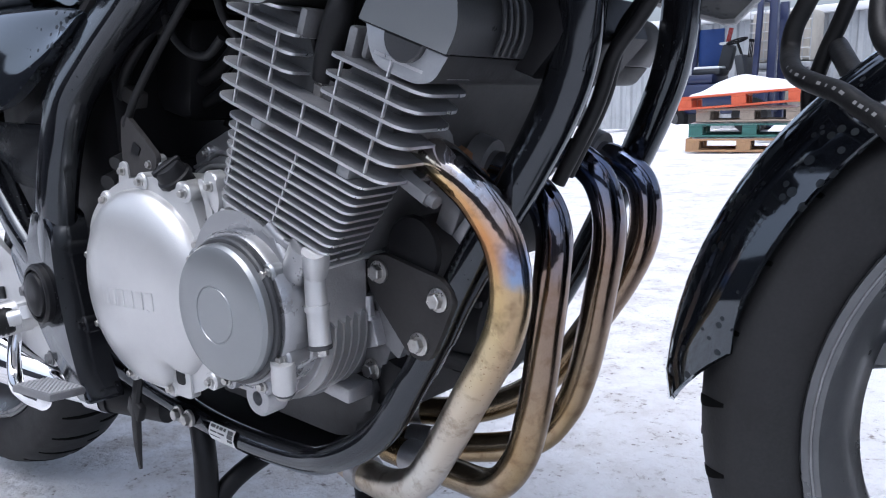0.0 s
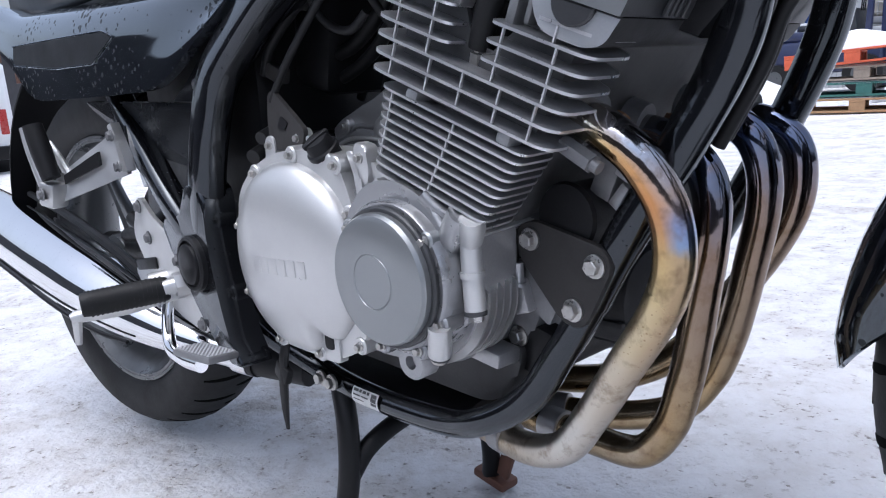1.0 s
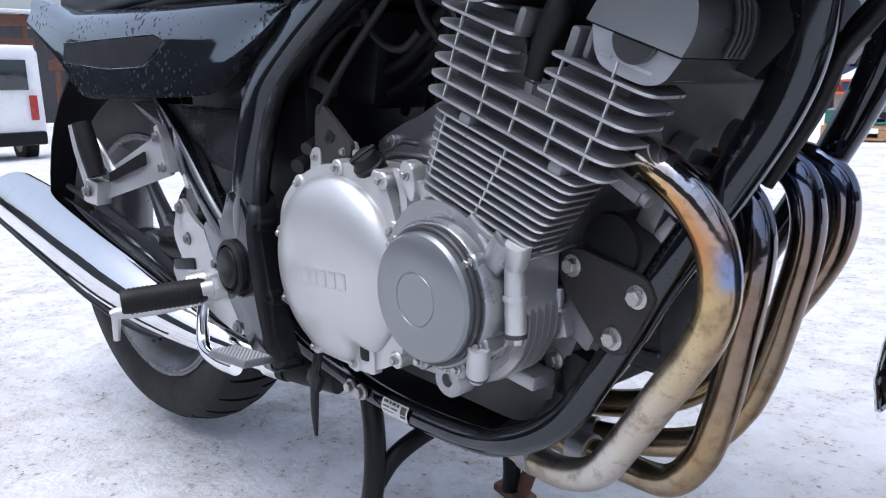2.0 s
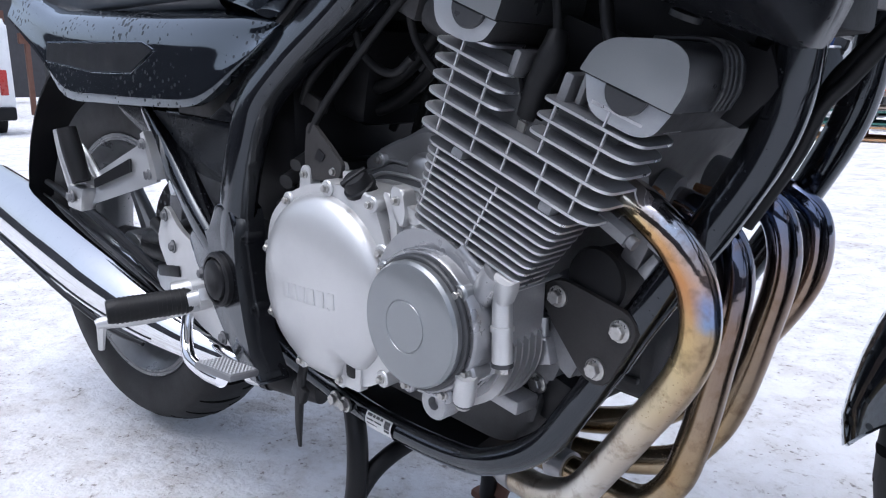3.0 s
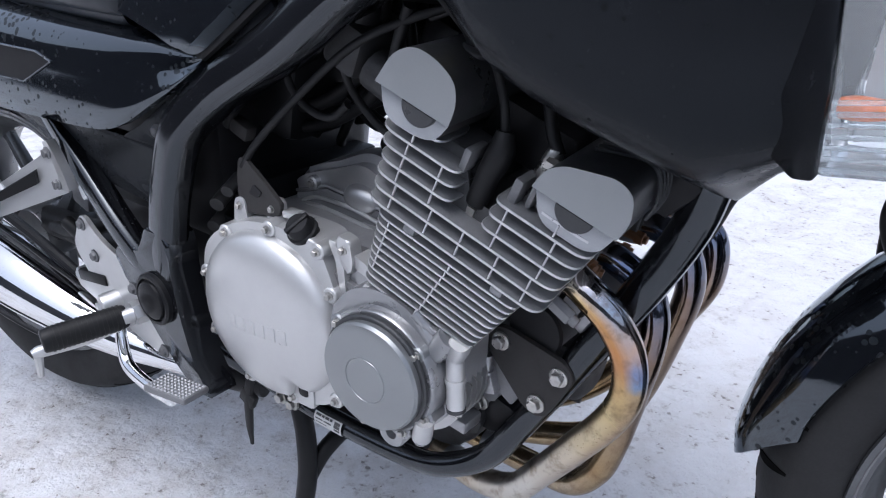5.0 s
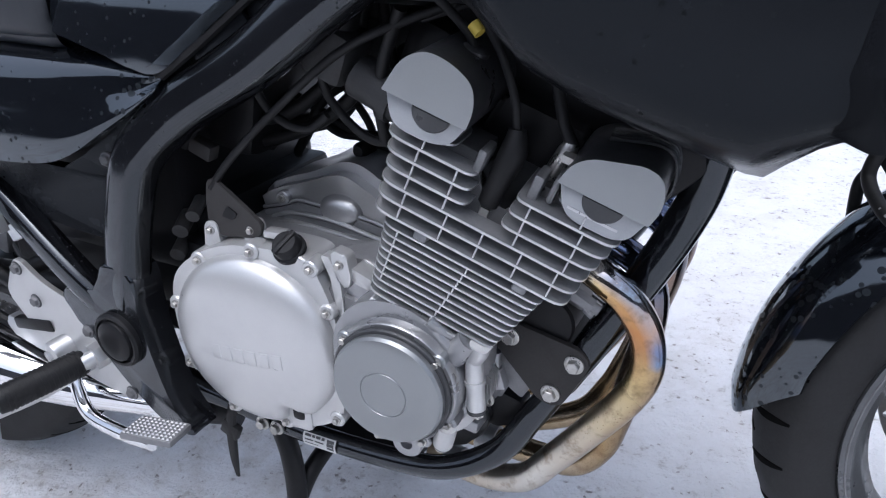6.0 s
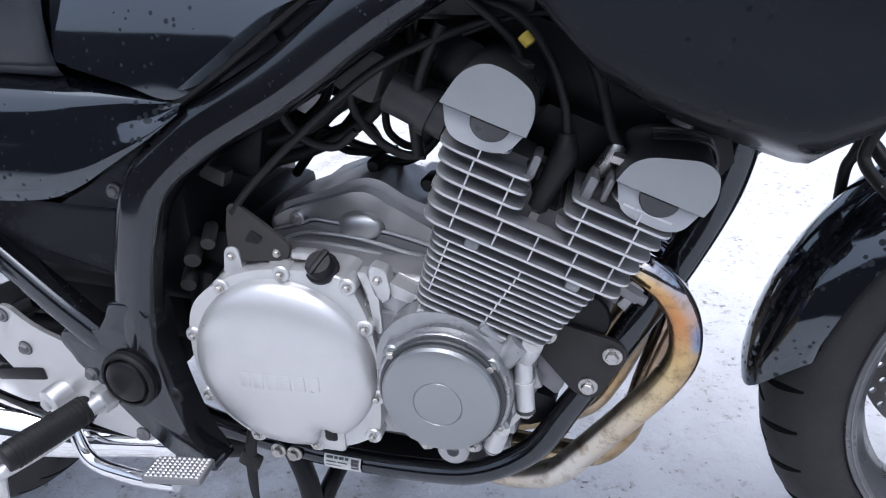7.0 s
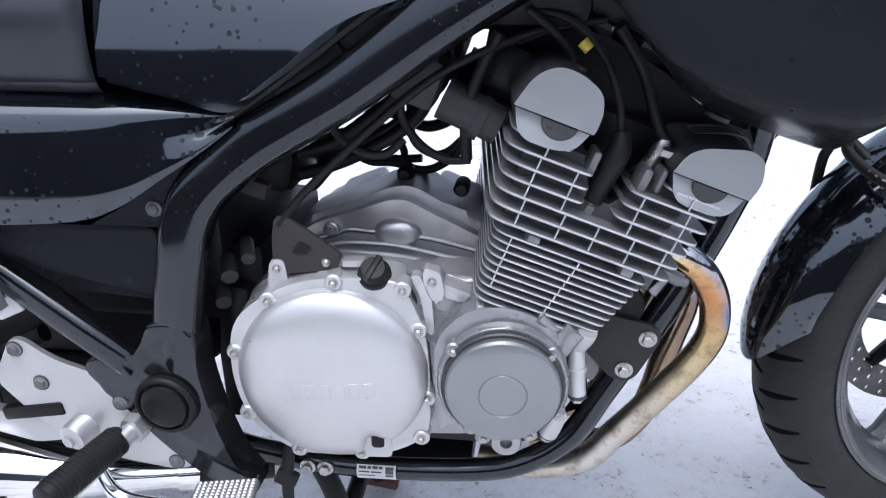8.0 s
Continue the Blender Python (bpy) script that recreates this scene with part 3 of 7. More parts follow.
# upper gearbox housing: a rounded dark back, a pale face with a blister, and two long ribs below
bm = bmesh.new()
back = smooth_loop([(-0.155, 0.535), (-0.115, 0.556), (-0.085, 0.566), (-0.045, 0.583), (-0.018, 0.583), (0.01, 0.568), (0.06, 0.545), (0.075, 0.49), (-0.02, 0.49), (-0.15, 0.50)], 4)
prism(bm, back, -0.056, 0.02, 0.014, 3)
upper = part("gearbox_housing", bm, cast, bike, "humped upper gearbox housing in bare cast aluminium")
TOP = [(-0.148, 0.532), (-0.126, 0.545), (-0.103, 0.553), (-0.073, 0.563), (-0.047, 0.5725), (-0.026, 0.573), (-0.005, 0.5625), (0.019, 0.551), (0.060, 0.531)]
LINE = [(-0.142, 0.522), (-0.115, 0.530), (-0.104, 0.534), (-0.091, 0.539), (-0.066, 0.5375), (-0.040, 0.536), (-0.014, 0.533), (0.012, 0.529), (0.062, 0.517)]
bm = bmesh.new()
prism(bm, [tuple(p.xy) for p in spline([(x, z, 0) for x, z in TOP], 4)] + [(0.062, 0.50), (-0.14, 0.50)], -0.0705, -0.04, 0.005, 3)
part("housing_face", bm, hump_cast, upper)
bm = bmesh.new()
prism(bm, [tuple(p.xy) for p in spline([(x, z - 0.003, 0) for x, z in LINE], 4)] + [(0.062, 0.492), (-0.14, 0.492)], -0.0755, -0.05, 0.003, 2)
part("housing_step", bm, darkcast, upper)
bm = bmesh.new()
tube(bm, [(x, -0.0735, z) for x, z in LINE], 0.0022, 8, 6)
part("face_bead", bm, hump_cast, upper)
for pts, yy in (([(-0.125, 0.515), (-0.118, 0.519), (-0.098, 0.525), (-0.066, 0.526), (-0.035, 0.524), (0.008, 0.516), (0.064, 0.504)], -0.080), ([(-0.112, 0.514), (-0.083, 0.518), (-0.045, 0.516), (-0.008, 0.511), (0.064, 0.492)], -0.087)):
    bm = bmesh.new()
    tube(bm, [(x, yy, z) for x, z in pts], 0.0024, 8, 6)
    part("flange_rib", bm, alloy, upper)
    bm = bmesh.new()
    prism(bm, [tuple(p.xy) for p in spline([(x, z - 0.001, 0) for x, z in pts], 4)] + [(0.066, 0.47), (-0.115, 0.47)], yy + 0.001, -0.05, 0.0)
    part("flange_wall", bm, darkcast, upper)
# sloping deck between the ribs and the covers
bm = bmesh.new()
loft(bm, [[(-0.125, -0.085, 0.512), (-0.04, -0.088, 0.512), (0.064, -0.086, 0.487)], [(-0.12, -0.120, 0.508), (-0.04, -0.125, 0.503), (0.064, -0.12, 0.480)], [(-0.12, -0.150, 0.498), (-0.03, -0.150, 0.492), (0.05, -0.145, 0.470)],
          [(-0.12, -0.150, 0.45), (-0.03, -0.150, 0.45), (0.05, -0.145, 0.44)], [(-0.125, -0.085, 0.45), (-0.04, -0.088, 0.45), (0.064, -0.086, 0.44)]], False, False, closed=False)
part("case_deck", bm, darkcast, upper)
bm = bmesh.new()
loft(bm, [[(x, y, z) for x, z in circle(-0.037, 0.535, r, 28, 1.5)] for r, y in ((0.0185, -0.068), (0.0175, -0.0735), (0.0145, -0.0785), (0.009, -0.0815), (0.003, -0.0828))])
part("blister", bm, hump_cast, upper, "smooth raised blister", 70)
for x, y, z in ((-0.111, -0.078, 0.5385), (0.0, -0.091, 0.5025)):
    bm = bmesh.new()
    lathe(bm, [(0.0085, 0.02), (0.0085, -0.001), (0.0072, -0.002)], (x, y + 0.002, z), 16)
    part("boss", bm, hump_cast, upper)
    bolt(upper, x, y, z)

# -- clutch cover --
FL = smooth_loop([(-0.205, 0.425), (-0.2, 0.46), (-0.185, 0.485), (-0.155, 0.507), (-0.12, 0.521), (-0.085, 0.5255), (-0.05, 0.5255), (-0.018, 0.5205), (-0.005, 0.50), (0.008, 0.465), (0.0125, 0.43),
                  (0.0135, 0.385), (0.011, 0.34), (0.0, 0.3235), (-0.03, 0.307), (-0.068, 0.301), (-0.105, 0.301), (-0.14, 0.305), (-0.17, 0.325), (-0.192, 0.352), (-0.203, 0.39)], 3)
bm = bmesh.new()
prism(bm, inset(FL, 0.004), -0.168, -0.12, 0.003, 2)
clutch = part("clutch_cover", bm, silver, bike, "round silver-painted clutch cover")
bm = bmesh.new()
prof = [(0.099, -0.1675), (0.0985, -0.172), (0.0955, -0.178), (0.089, -0.1835), (0.078, -0.1885), (0.062, -0.1925), (0.042, -0.1952), (0.02, -0.1965), (0.006, -0.197)]
rings = []
for r, y in prof:
    ring = []
    for k in range(120):
        a = 2 * math.pi * k / 120
        bay = math.exp(-(((math.degrees(a) - 297) / 8.5) ** 4))
        q = r - bay * 0.017 * max(0.0, (r - 0.062) / 0.037)
        ring.append((-0.0925 + 1.02 * q * math.cos(a), y, 0.4095 + 1.02 * q * math.sin(a)))
    rings.append(ring)
loft(bm, rings)
part("dome", bm, silver, clutch, "smooth domed face of the clutch cover", 60)
for x, z in ((-0.195, 0.435), (-0.19, 0.359), (-0.137, 0.312), (-0.067, 0.309), (-0.001, 0.33), (0.0065, 0.381), (-0.001, 0.463), (-0.016, 0.509), (-0.085, 0.517), (-0.154, 0.496)):
    bm = bmesh.new()
    lathe(bm, [(0.0092, -0.15), (0.0092, -0.1695), (0.0078, -0.171)], (x, 0, z), 18)
    part("boss", bm, silver, clutch)
    bolt(clutch, x, -0.171, z)
# raised maker's mark, as plain blocks
MARK_X, MARK_Z = -0.127, 0.404
for i in range(6):
    bm = bmesh.new()
    x, z = MARK_X + i * 0.0152, MARK_Z + i * 0.0006
    d = math.hypot(x + 0.0895, z - 0.4095)
    obox(bm, (x, -0.1970 + 0.0045 * (d / 0.062) ** 2, z), (0.0112, 0.0014, 0.0175), (0, -2, (x + 0.0895) * 130), 0.0008)
    part("raised_block", bm, silver, clutch)
bm = bmesh.new()
prism(bm, rounded([(-0.064, 0.304), (-0.034, 0.304), (-0.034, 0.332), (-0.042, 0.341), (-0.056, 0.341), (-0.064, 0.332)], 0.004), -0.1705, -0.16, 0.0015)
part("slot_frame", bm, silver, clutch)
bm = bmesh.new()
prism(bm, rounded([(-0.056, 0.317), (-0.042, 0.317), (-0.042, 0.335), (-0.056, 0.335)], 0.004), -0.1713, -0.16, 0.0005)
part("inspection_slot", bm, matt_black, clutch, "small dark slot")
# upper lugs
for x, z in ((-0.146, 0.524), (-0.094, 0.532)):
    bm = bmesh.new()
    prism(bm, rounded([(x - 0.012, z - 0.026), (x + 0.011, z - 0.022), (x + 0.008, z + 0.010), (x - 0.007, z + 0.010)], [0.002, 0.002, 0.008, 0.008]), -0.152, -0.139, 0.002)
    lug = part("lug", bm, silver, clutch)
    bolt(clutch, x, -0.152, z)
bm = bmesh.new()
box(bm, -0.078, -0.055, -0.155, -0.14, 0.527, 0.535, 0.002)
part("lug", bm, silver, clutch)
# oil filler cap, tilted up
bm = bmesh.new()
lathe(bm, [(0.0150, 0.012), (0.0150, -0.002), (0.0172, -0.003), (0.0172, -0.0075), (0.0150, -0.009), (0.0135, -0.0175), (0.0120, -0.0195), (0.004, -0.020)], (0, 0, 0), 32)
cap = part("oil_filler_cap", bm, knob_black, clutch, "black plastic oil filler cap")
cap.location = (-0.0445, -0.156, 0.518)
cap.rotation_euler = (radians(-52), 0, 0)
bm = bmesh.new()
obox(bm, (0.0, -0.0190, 0.0), (0.007, 0.006, 0.030), (0, 25, 0), 0.002)
nub = part("cap_nub", bm, knob_black, cap)
# wall between the two covers, with an upright screw boss
bm = bmesh.new()
prism(bm, rounded([(-0.012, 0.515), (0.006, 0.455), (0.014, 0.33), (0.04, 0.345), (0.05, 0.40), (0.045, 0.465), (0.07, 0.482), (0.055, 0.502), (0.012, 0.508)], 0.006), -0.142, -0.10, 0.004)
web = part("case_web", bm, cast, bike, "cast wall between the two covers")
bm = bmesh.new()
prism(bm, rounded([(-0.010, 0.522), (0.000, 0.522), (0.012, 0.495), (0.014, 0.455), (0.007, 0.455), (0.000, 0.50)], 0.003), -0.150, -0.136, 0.002)
part("case_rib", bm, silver, web)
bm = bmesh.new()
prism(bm, rounded([(0.003, 0.531), (0.021, 0.527), (0.025, 0.505), (0.021, 0.490), (0.011, 0.493), (0.004, 0.512)], 0.005), -0.150, -0.135, 0.003)
part("lug", bm, silver, web)
bolt(web, 0.0125, -0.1505, 0.516)
bm = bmesh.new()
prism(bm, rounded([(0.022, 0.513), (0.052, 0.502), (0.044, 0.492), (0.024, 0.497)], 0.003), -0.146, -0.11, 0.003)
part("case_rib", bm, silver, web)

# -- ignition cover --
CX, CZ = 0.087, 0.421
bm = bmesh.new()
gc = smooth_loop([(0.018, 0.45), (0.03, 0.478), (0.055, 0.498), (0.088, 0.502), (0.118, 0.492), (0.142, 0.472), (0.150, 0.44), (0.150, 0.40), (0.136, 0.368), (0.112, 0.353), (0.085, 0.349), (0.056, 0.354),
                  (0.032, 0.372), (0.019, 0.40)], 4)
prism(bm, gc, -0.172, -0.12, 0.005, 2)
gen = part("generator_case", bm, case_silver, bike, "silver crankshaft-end case")
bm = bmesh.new()
lathe(bm, [(0.0665, -0.16), (0.0665, -0.180), (0.0645, -0.183), (0.060, -0.183)], (CX, 0, CZ), 64)
part("gasket_ring", bm, case_silver, gen)
bm = bmesh.new()
lathe(bm, [(0.0620, -0.1845), (0.0620, -0.1875), (0.0605, -0.189)], (CX, 0, CZ), 64)
part("dark_seam", bm, cover_dark, gen)
bm = bmesh.new()
lathe(bm, [(0.0575, -0.18), (0.0575, -0.1945), (0.0555, -0.198), (0.050, -0.200), (0.030, -0.2018), (0.0245, -0.202), (0.024, -0.2012), (0.0232, -0.2012), (0.0227, -0.202), (0.008, -0.2023)], (CX, 0, CZ), 64)
cover = part("ignition_cover", bm, cover_grey, gen, "round grey ignition cover with a raised circle", 25)
for x, z in ((0.134, 0.457), (0.0375, 0.459), (0.1425, 0.388), (0.055, 0.366), (0.068, 0.355), (0.116, 0.360)):
    bm = bmesh.new()
    yb = -0.184 if z > 0.4 else -0.181
    lathe(bm, [(0.0088, -0.15), (0.0088, yb + 0.002), (0.0072, yb)], (x, 0, z), 18)
    part("boss", bm, cover_grey if z > 0.4 else case_silver, gen)
    bolt(gen, x, yb, z)
# round hanging lug below
bm = bmesh.new()
lathe(bm, [(0.0165, -0.150), (0.0165, -0.168), (0.0150, -0.170), (0.0065, -0.170), (0.006, -0.162)], (0.092, 0, 0.340), 32)
box(bm, 0.080, 0.104, -0.165, -0.14, 0.342, 0.365, 0.003)
part("round_lug", bm, cast, gen, "round cast lug with a hole")
# front of the case, with a bolt boss under the cylinders
bm = bmesh.new()
prism(bm, smooth_loop([(0.085, 0.505), (0.125, 0.496), (0.150, 0.484), (0.158, 0.468), (0.159, 0.44), (0.157, 0.412), (0.150, 0.386), (0.134, 0.360), (0.112, 0.343), (0.085, 0.335), (0.07, 0.40), (0.07, 0.47)], 4), -0.143, -0.100, 0.003, 2)
nose = part("case_front", bm, cast, crankcase, "grey cast front of the crankcase")
bm = bmesh.new()
tube(bm, [(0.158, -0.160, 0.478), (0.149, -0.160, 0.466), (0.143, -0.160, 0.454), (0.140, -0.158, 0.444)], [0.0125, 0.0120, 0.0105, 0.0062], 16, 4)
part("boss", bm, case_silver, nose)
bm = bmesh.new()
tube(bm, [(0.120, -0.166, 0.492), (0.130, -0.163, 0.482), (0.143, -0.158, 0.474)], [0.007, 0.006, 0.005], 10, 3)
tube(bm, [(0.150, -0.151, 0.448), (0.151, -0.151, 0.425), (0.1505, -0.150, 0.405), (0.147, -0.152, 0.388), (0.133, -0.162, 0.377)], [0.0035, 0.003, 0.0032, 0.005, 0.006], 8, 4)
part("case_rib", bm, case_silver, nose)
# oil gallery: a block above, a barrel with a raised band, and a plug screw below
bm = bmesh.new()
tube(bm, [(0.169, -0.160, 0.476), (0.165, -0.157, 0.466), (0.160, -0.154, 0.455)], [0.0098, 0.0102, 0.0088], 14, 3, square=0.75)
tube(bm, [(0.1585, -0.1535, 0.4545), (0.160, -0.154, 0.43), (0.1625, -0.155, 0.399)], [0.0086, 0.0090, 0.0092], 18, 3)
tube(bm, [(0.1602, -0.1545, 0.431), (0.1606, -0.1545, 0.4265)], [0.0104, 0.0104], 18, 1)
obox(bm, (0.146, -0.1525, 0.4255), (0.012, 0.009, 0.011), (0, -6, 0), 0.002)
obox(bm, (0.152, -0.153, 0.4285), (0.012, 0.006, 0.004), (0, -6, 0), 0.0012)
part("oil_gallery", bm, silver, nose, "bright cast oil gallery with a plug screw")
bm = bmesh.new()
tube(bm, [(0.1625, -0.155, 0.399), (0.1627, -0.155, 0.3955)], [0.0098, 0.0098], 16, 1)
part("gasket_ring", bm, cover_dark, nose)
bm = bmesh.new()
tube(bm, [(0.1627, -0.155, 0.3955), (0.163, -0.155, 0.390)], [0.0066, 0.0066], 6, 1)
part("plug_screw", bm, steel, nose)
# second barrel below the ignition cover
bm = bmesh.new()
tube(bm, [(0.143, -0.178, 0.388), (0.139, -0.175, 0.374), (0.1345, -0.172, 0.360)], [0.0098, 0.0102, 0.0102], 16, 3)
part("drain_barrel", bm, silver, nose)
bm = bmesh.new()
tube(bm, [(0.1345, -0.172, 0.360), (0.1335, -0.1715, 0.357)], [0.0092, 0.0092], 16, 1)
part("gasket_ring", bm, cover_dark, nose)
bm = bmesh.new()
tube(bm, [(0.1335, -0.1715, 0.357), (0.1322, -0.171, 0.3525)], [0.0085, 0.0070], 12, 1)
part("plug_screw", bm, steel, nose)
# curved cooling ribs over the rounded front edge of the case
for i in range(5):
    y = -0.1385 + i * 0.0085
    outer = [(0.1625, 0.4085 + i * 0.0012), (0.1615, 0.393), (0.1545, 0.374), (0.139, 0.3535), (0.116, 0.338), (0.098, 0.331)]
    outer = [tuple(p.xy) for p in spline([(x, z, 0) for x, z in outer], 4)]
    inner = [(x - 0.010, z + 0.006) for x, z in outer]
    bm = bmesh.new()
    prism(bm, outer + inner[::-1], y - 0.0010, y + 0.0010, 0.0)
    part("cooling_rib", bm, alloy, nose)
# pale foot that carries the lower mount, and a small pin above it
bm = bmesh.new()
obox(bm, (0.118, -0.098, 0.338), (0.052, 0.03, 0.015), (0, 6, 0), 0.003)
part("mount_foot", bm, cast, nose)
bm = bmesh.new()
obox(bm, (0.1545, -0.088, 0.394), (0.020, 0.02, 0.030), (0, -18, 0), 0.003)
part("mount_shoulder", bm, cast, nose)
bm = bmesh.new()
tube(bm, [(0.156, -0.096, 0.426), (0.1555, -0.096, 0.408)], [0.0055, 0.0058], 12, 1)
tube(bm, [(0.1555, -0.096, 0.408), (0.1555, -0.096, 0.405)], [0.0075, 0.0075], 12, 1)
part("locating_pin", bm, case_silver, nose)

# -- cylinder block with its fins --
bm = bmesh.new()
# the core's colour carries the shade that lies between the fins
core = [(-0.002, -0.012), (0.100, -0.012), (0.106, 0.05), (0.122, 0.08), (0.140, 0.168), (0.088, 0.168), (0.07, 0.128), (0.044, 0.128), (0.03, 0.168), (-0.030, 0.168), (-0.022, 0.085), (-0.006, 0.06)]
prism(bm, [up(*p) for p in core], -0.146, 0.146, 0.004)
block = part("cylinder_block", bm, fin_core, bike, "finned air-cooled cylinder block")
bm = bmesh.new()
prism(bm, [up(*p) for p in rounded([(-0.008, -0.022), (0.092, -0.020), (0.106, -0.004), (-0.012, -0.004)], 0.004)], -0.164, 0.162, 0.003)
part("base_flange", bm, silver, block)


def fin_mesh(u0, u1, y0, y1, t=0.0019, r0=0.018, r1=0.014):
    """One fin lying across the bores: painted faces, a bare machined edge."""
    bm = bmesh.new()
    o = rounded([(u0, y0), (u1, y0), (u1, -0.115), (u1 - 0.032, -0.095), (u1 - 0.032, y1), (u0, y1)], [r0, r1, 0.012, 0.01, r1, r0], 5)
    e = t * 0.5
    lo = [bm.verts.new((u, y, -e)) for u, y in o]
    hi = [bm.verts.new((u, y, e)) for u, y in o]
    il = [bm.verts.new((u, y, -e)) for u, y in inset(o, 0.0005)]
    ih = [bm.verts.new((u, y, e)) for u, y in inset(o, 0.0005)]
    n = len(o)
    bm.faces.new(ih)
    bm.faces.new(il[::-1])
    for i in range(n):
        j = (i + 1) % n
        for a, b in ((lo, hi), (hi, ih), (il, lo)):
            f = bm.faces.new((a[i], a[j], b[j], b[i]))
            f.material_index = 1
    me = bpy.data.meshes.new("fin")
    bmesh.ops.recalc_face_normals(bm, faces=bm.faces)
    bm.to_mesh(me)
    bm.free()
    me.materials.append(fin_side)
    me.materials.append(fin_edge)
    me.shade_smooth()
    me.set_sharp_from_angle(angle=radians(30))
    return me


def fin(u0, u1, v, y0=-0.166, y1=0.166, r0=0.018, r1=0.014, t=0.0019):
    o = new("fin", fin_mesh(u0, u1, y0, y1, t, r0, r1))
    o.parent = block
    x, z = up(0, v)
    o.location = (x, 0, z)
    o.rotation_euler = (0, radians(21.5), 0)
    return o


LOWER = [0.004 + 0.0079 * i for i in range(10)]
for v in LOWER:
    fin(-0.018 - 0.12 * v, 0.108 + 0.30 * v, v, r1=0.010)
WIDE = [0.0875, 0.1015, 0.1155]
for v in WIDE:
    fin(-0.040 - 0.08 * (v - 0.0875), 0.150 + 0.14 * (v - 0.0875), v, -0.170, 0.170, 0.022, 0.016, 0.0022)
SPLIT = [0.1295, 0.1430, 0.1565]
for i, v in enumerate(SPLIT):
    fin(-0.043 - 0.003 * i, 0.040 - 0.0015 * i, v, -0.170, 0.170, 0.022, 0.012, 0.0022)
    fin(0.070 + 0.0015 * i, 0.157 + 0.003 * i, v, -0.170, 0.170, 0.012, 0.016, 0.0022)
fin(-0.048, 0.012, 0.170, -0.168, 0.168, 0.02, 0.016, 0.0022)
fin(0.103, 0.166, 0.170, -0.168, 0.168, 0.016, 0.016, 0.0022)
# short webs that tie the fins together
web_bm = bmesh.new()
obox(web_bm, (0, 0, 0), (0.0036, 0.003, 0.0070), (0, 0, 0), 0.0008)
first = part("web", web_bm, fin_edge, block)
first.location = (*[up(0.05, LOWER[0] + 0.004)[0]], -0.1655, up(0.05, LOWER[0] + 0.004)[1])
first.rotation_euler = (0, radians(21.5), 0)
spots = [(0.05 + 0.0014 * i, v + 0.004, 1.0) for i, v in enumerate(LOWER[:-1])][1:]
spots += [(-0.008, v + 0.004, 1.0) for v in LOWER[2:-1]]
for v in WIDE[:2]:
    spots += [(u, v + 0.007, 1.7) for u in (-0.012, 0.028, 0.062, 0.098, 0.131)]
for v in [WIDE[2]] + SPLIT[:2]:
    spots += [(u, v + 0.007, 1.7) for u in (-0.014, 0.022, 0.088, 0.134)]
spots += [(-0.012, SPLIT[2] + 0.007, 1.7), (0.13, SPLIT[2] + 0.007, 1.7)]
for u, v, s in spots:
    x, z = up(u, v)
    o = again(first, block, (x, -0.1640 if s == 1.0 else -0.1680, z), (0, 21.5, 0))
    o.scale = (0.46, 1, s)
# bare bosses between the two stacks of fins
for u, v, w in ((0.012, 0.078, 0.014), (0.108, 0.080, 0.014)):
    bm = bmesh.new()
    x, z = up(u, v)
    obox(bm, (x, -0.155, z), (w, 0.02, 0.012), (0, 21.5, 0), 0.004)
    part("boss", bm, fin_side, block)
# studs at the front of the head
bm = bmesh.new()
tube(bm, [(0.236, -0.135, 0.532), (0.262, -0.138, 0.518)], [0.0075, 0.0075], 6, 1)
tube(bm, [(0.262, -0.138, 0.518), (0.268, -0.1385, 0.515)], [0.005, 0.005], 12, 1)
part("stud", bm, darkcast, block)

# -- cam ends --


def cam_end(name, lower, upper_pts, seam, moon):
    """One cam housing: a light lower end, a dark upper cover that runs across the engine, and a half-moon plug."""
    bm = bmesh.new()
    prism(bm, [up(*p) for p in lower], -0.172, 0.172, 0.004, 2)
    low = part(name, bm, cover_grey, bike, "cam housing end in light grey metal")
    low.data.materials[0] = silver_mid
    # housing faces set back from the end take a much darker colour
    low.data.materials.append(darkalloy)
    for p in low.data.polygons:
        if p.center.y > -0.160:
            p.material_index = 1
    bm = bmesh.new()
    o = [up(*p) for p in upper_pts]
    prism(bm, o, -0.178, 0.172, 0.008, 4)
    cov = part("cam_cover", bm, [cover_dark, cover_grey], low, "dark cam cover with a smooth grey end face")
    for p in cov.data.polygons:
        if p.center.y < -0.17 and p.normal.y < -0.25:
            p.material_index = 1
    bm = bmesh.new()
    (u, v), r = moon
    o = [up(u + r * math.cos(radians(a)), v + r * 0.95 * math.sin(radians(a))) for a in range(180, 361, 12)]
    prism(bm, o, -0.1765, -0.16, 0.0012, 1)
    part("half_moon_plug", bm, cover_dark, low, "dark rubber half-moon plug")
    bm = bmesh.new()
    a, b = up(*seam[0]), up(*seam[1])
    tube(bm, [(a[0], -0.1735, a[1]), (b[0], -0.1735, b[1])], 0.0013, 6, 1)
    part("gasket", bm, matt_black, low)
    return low


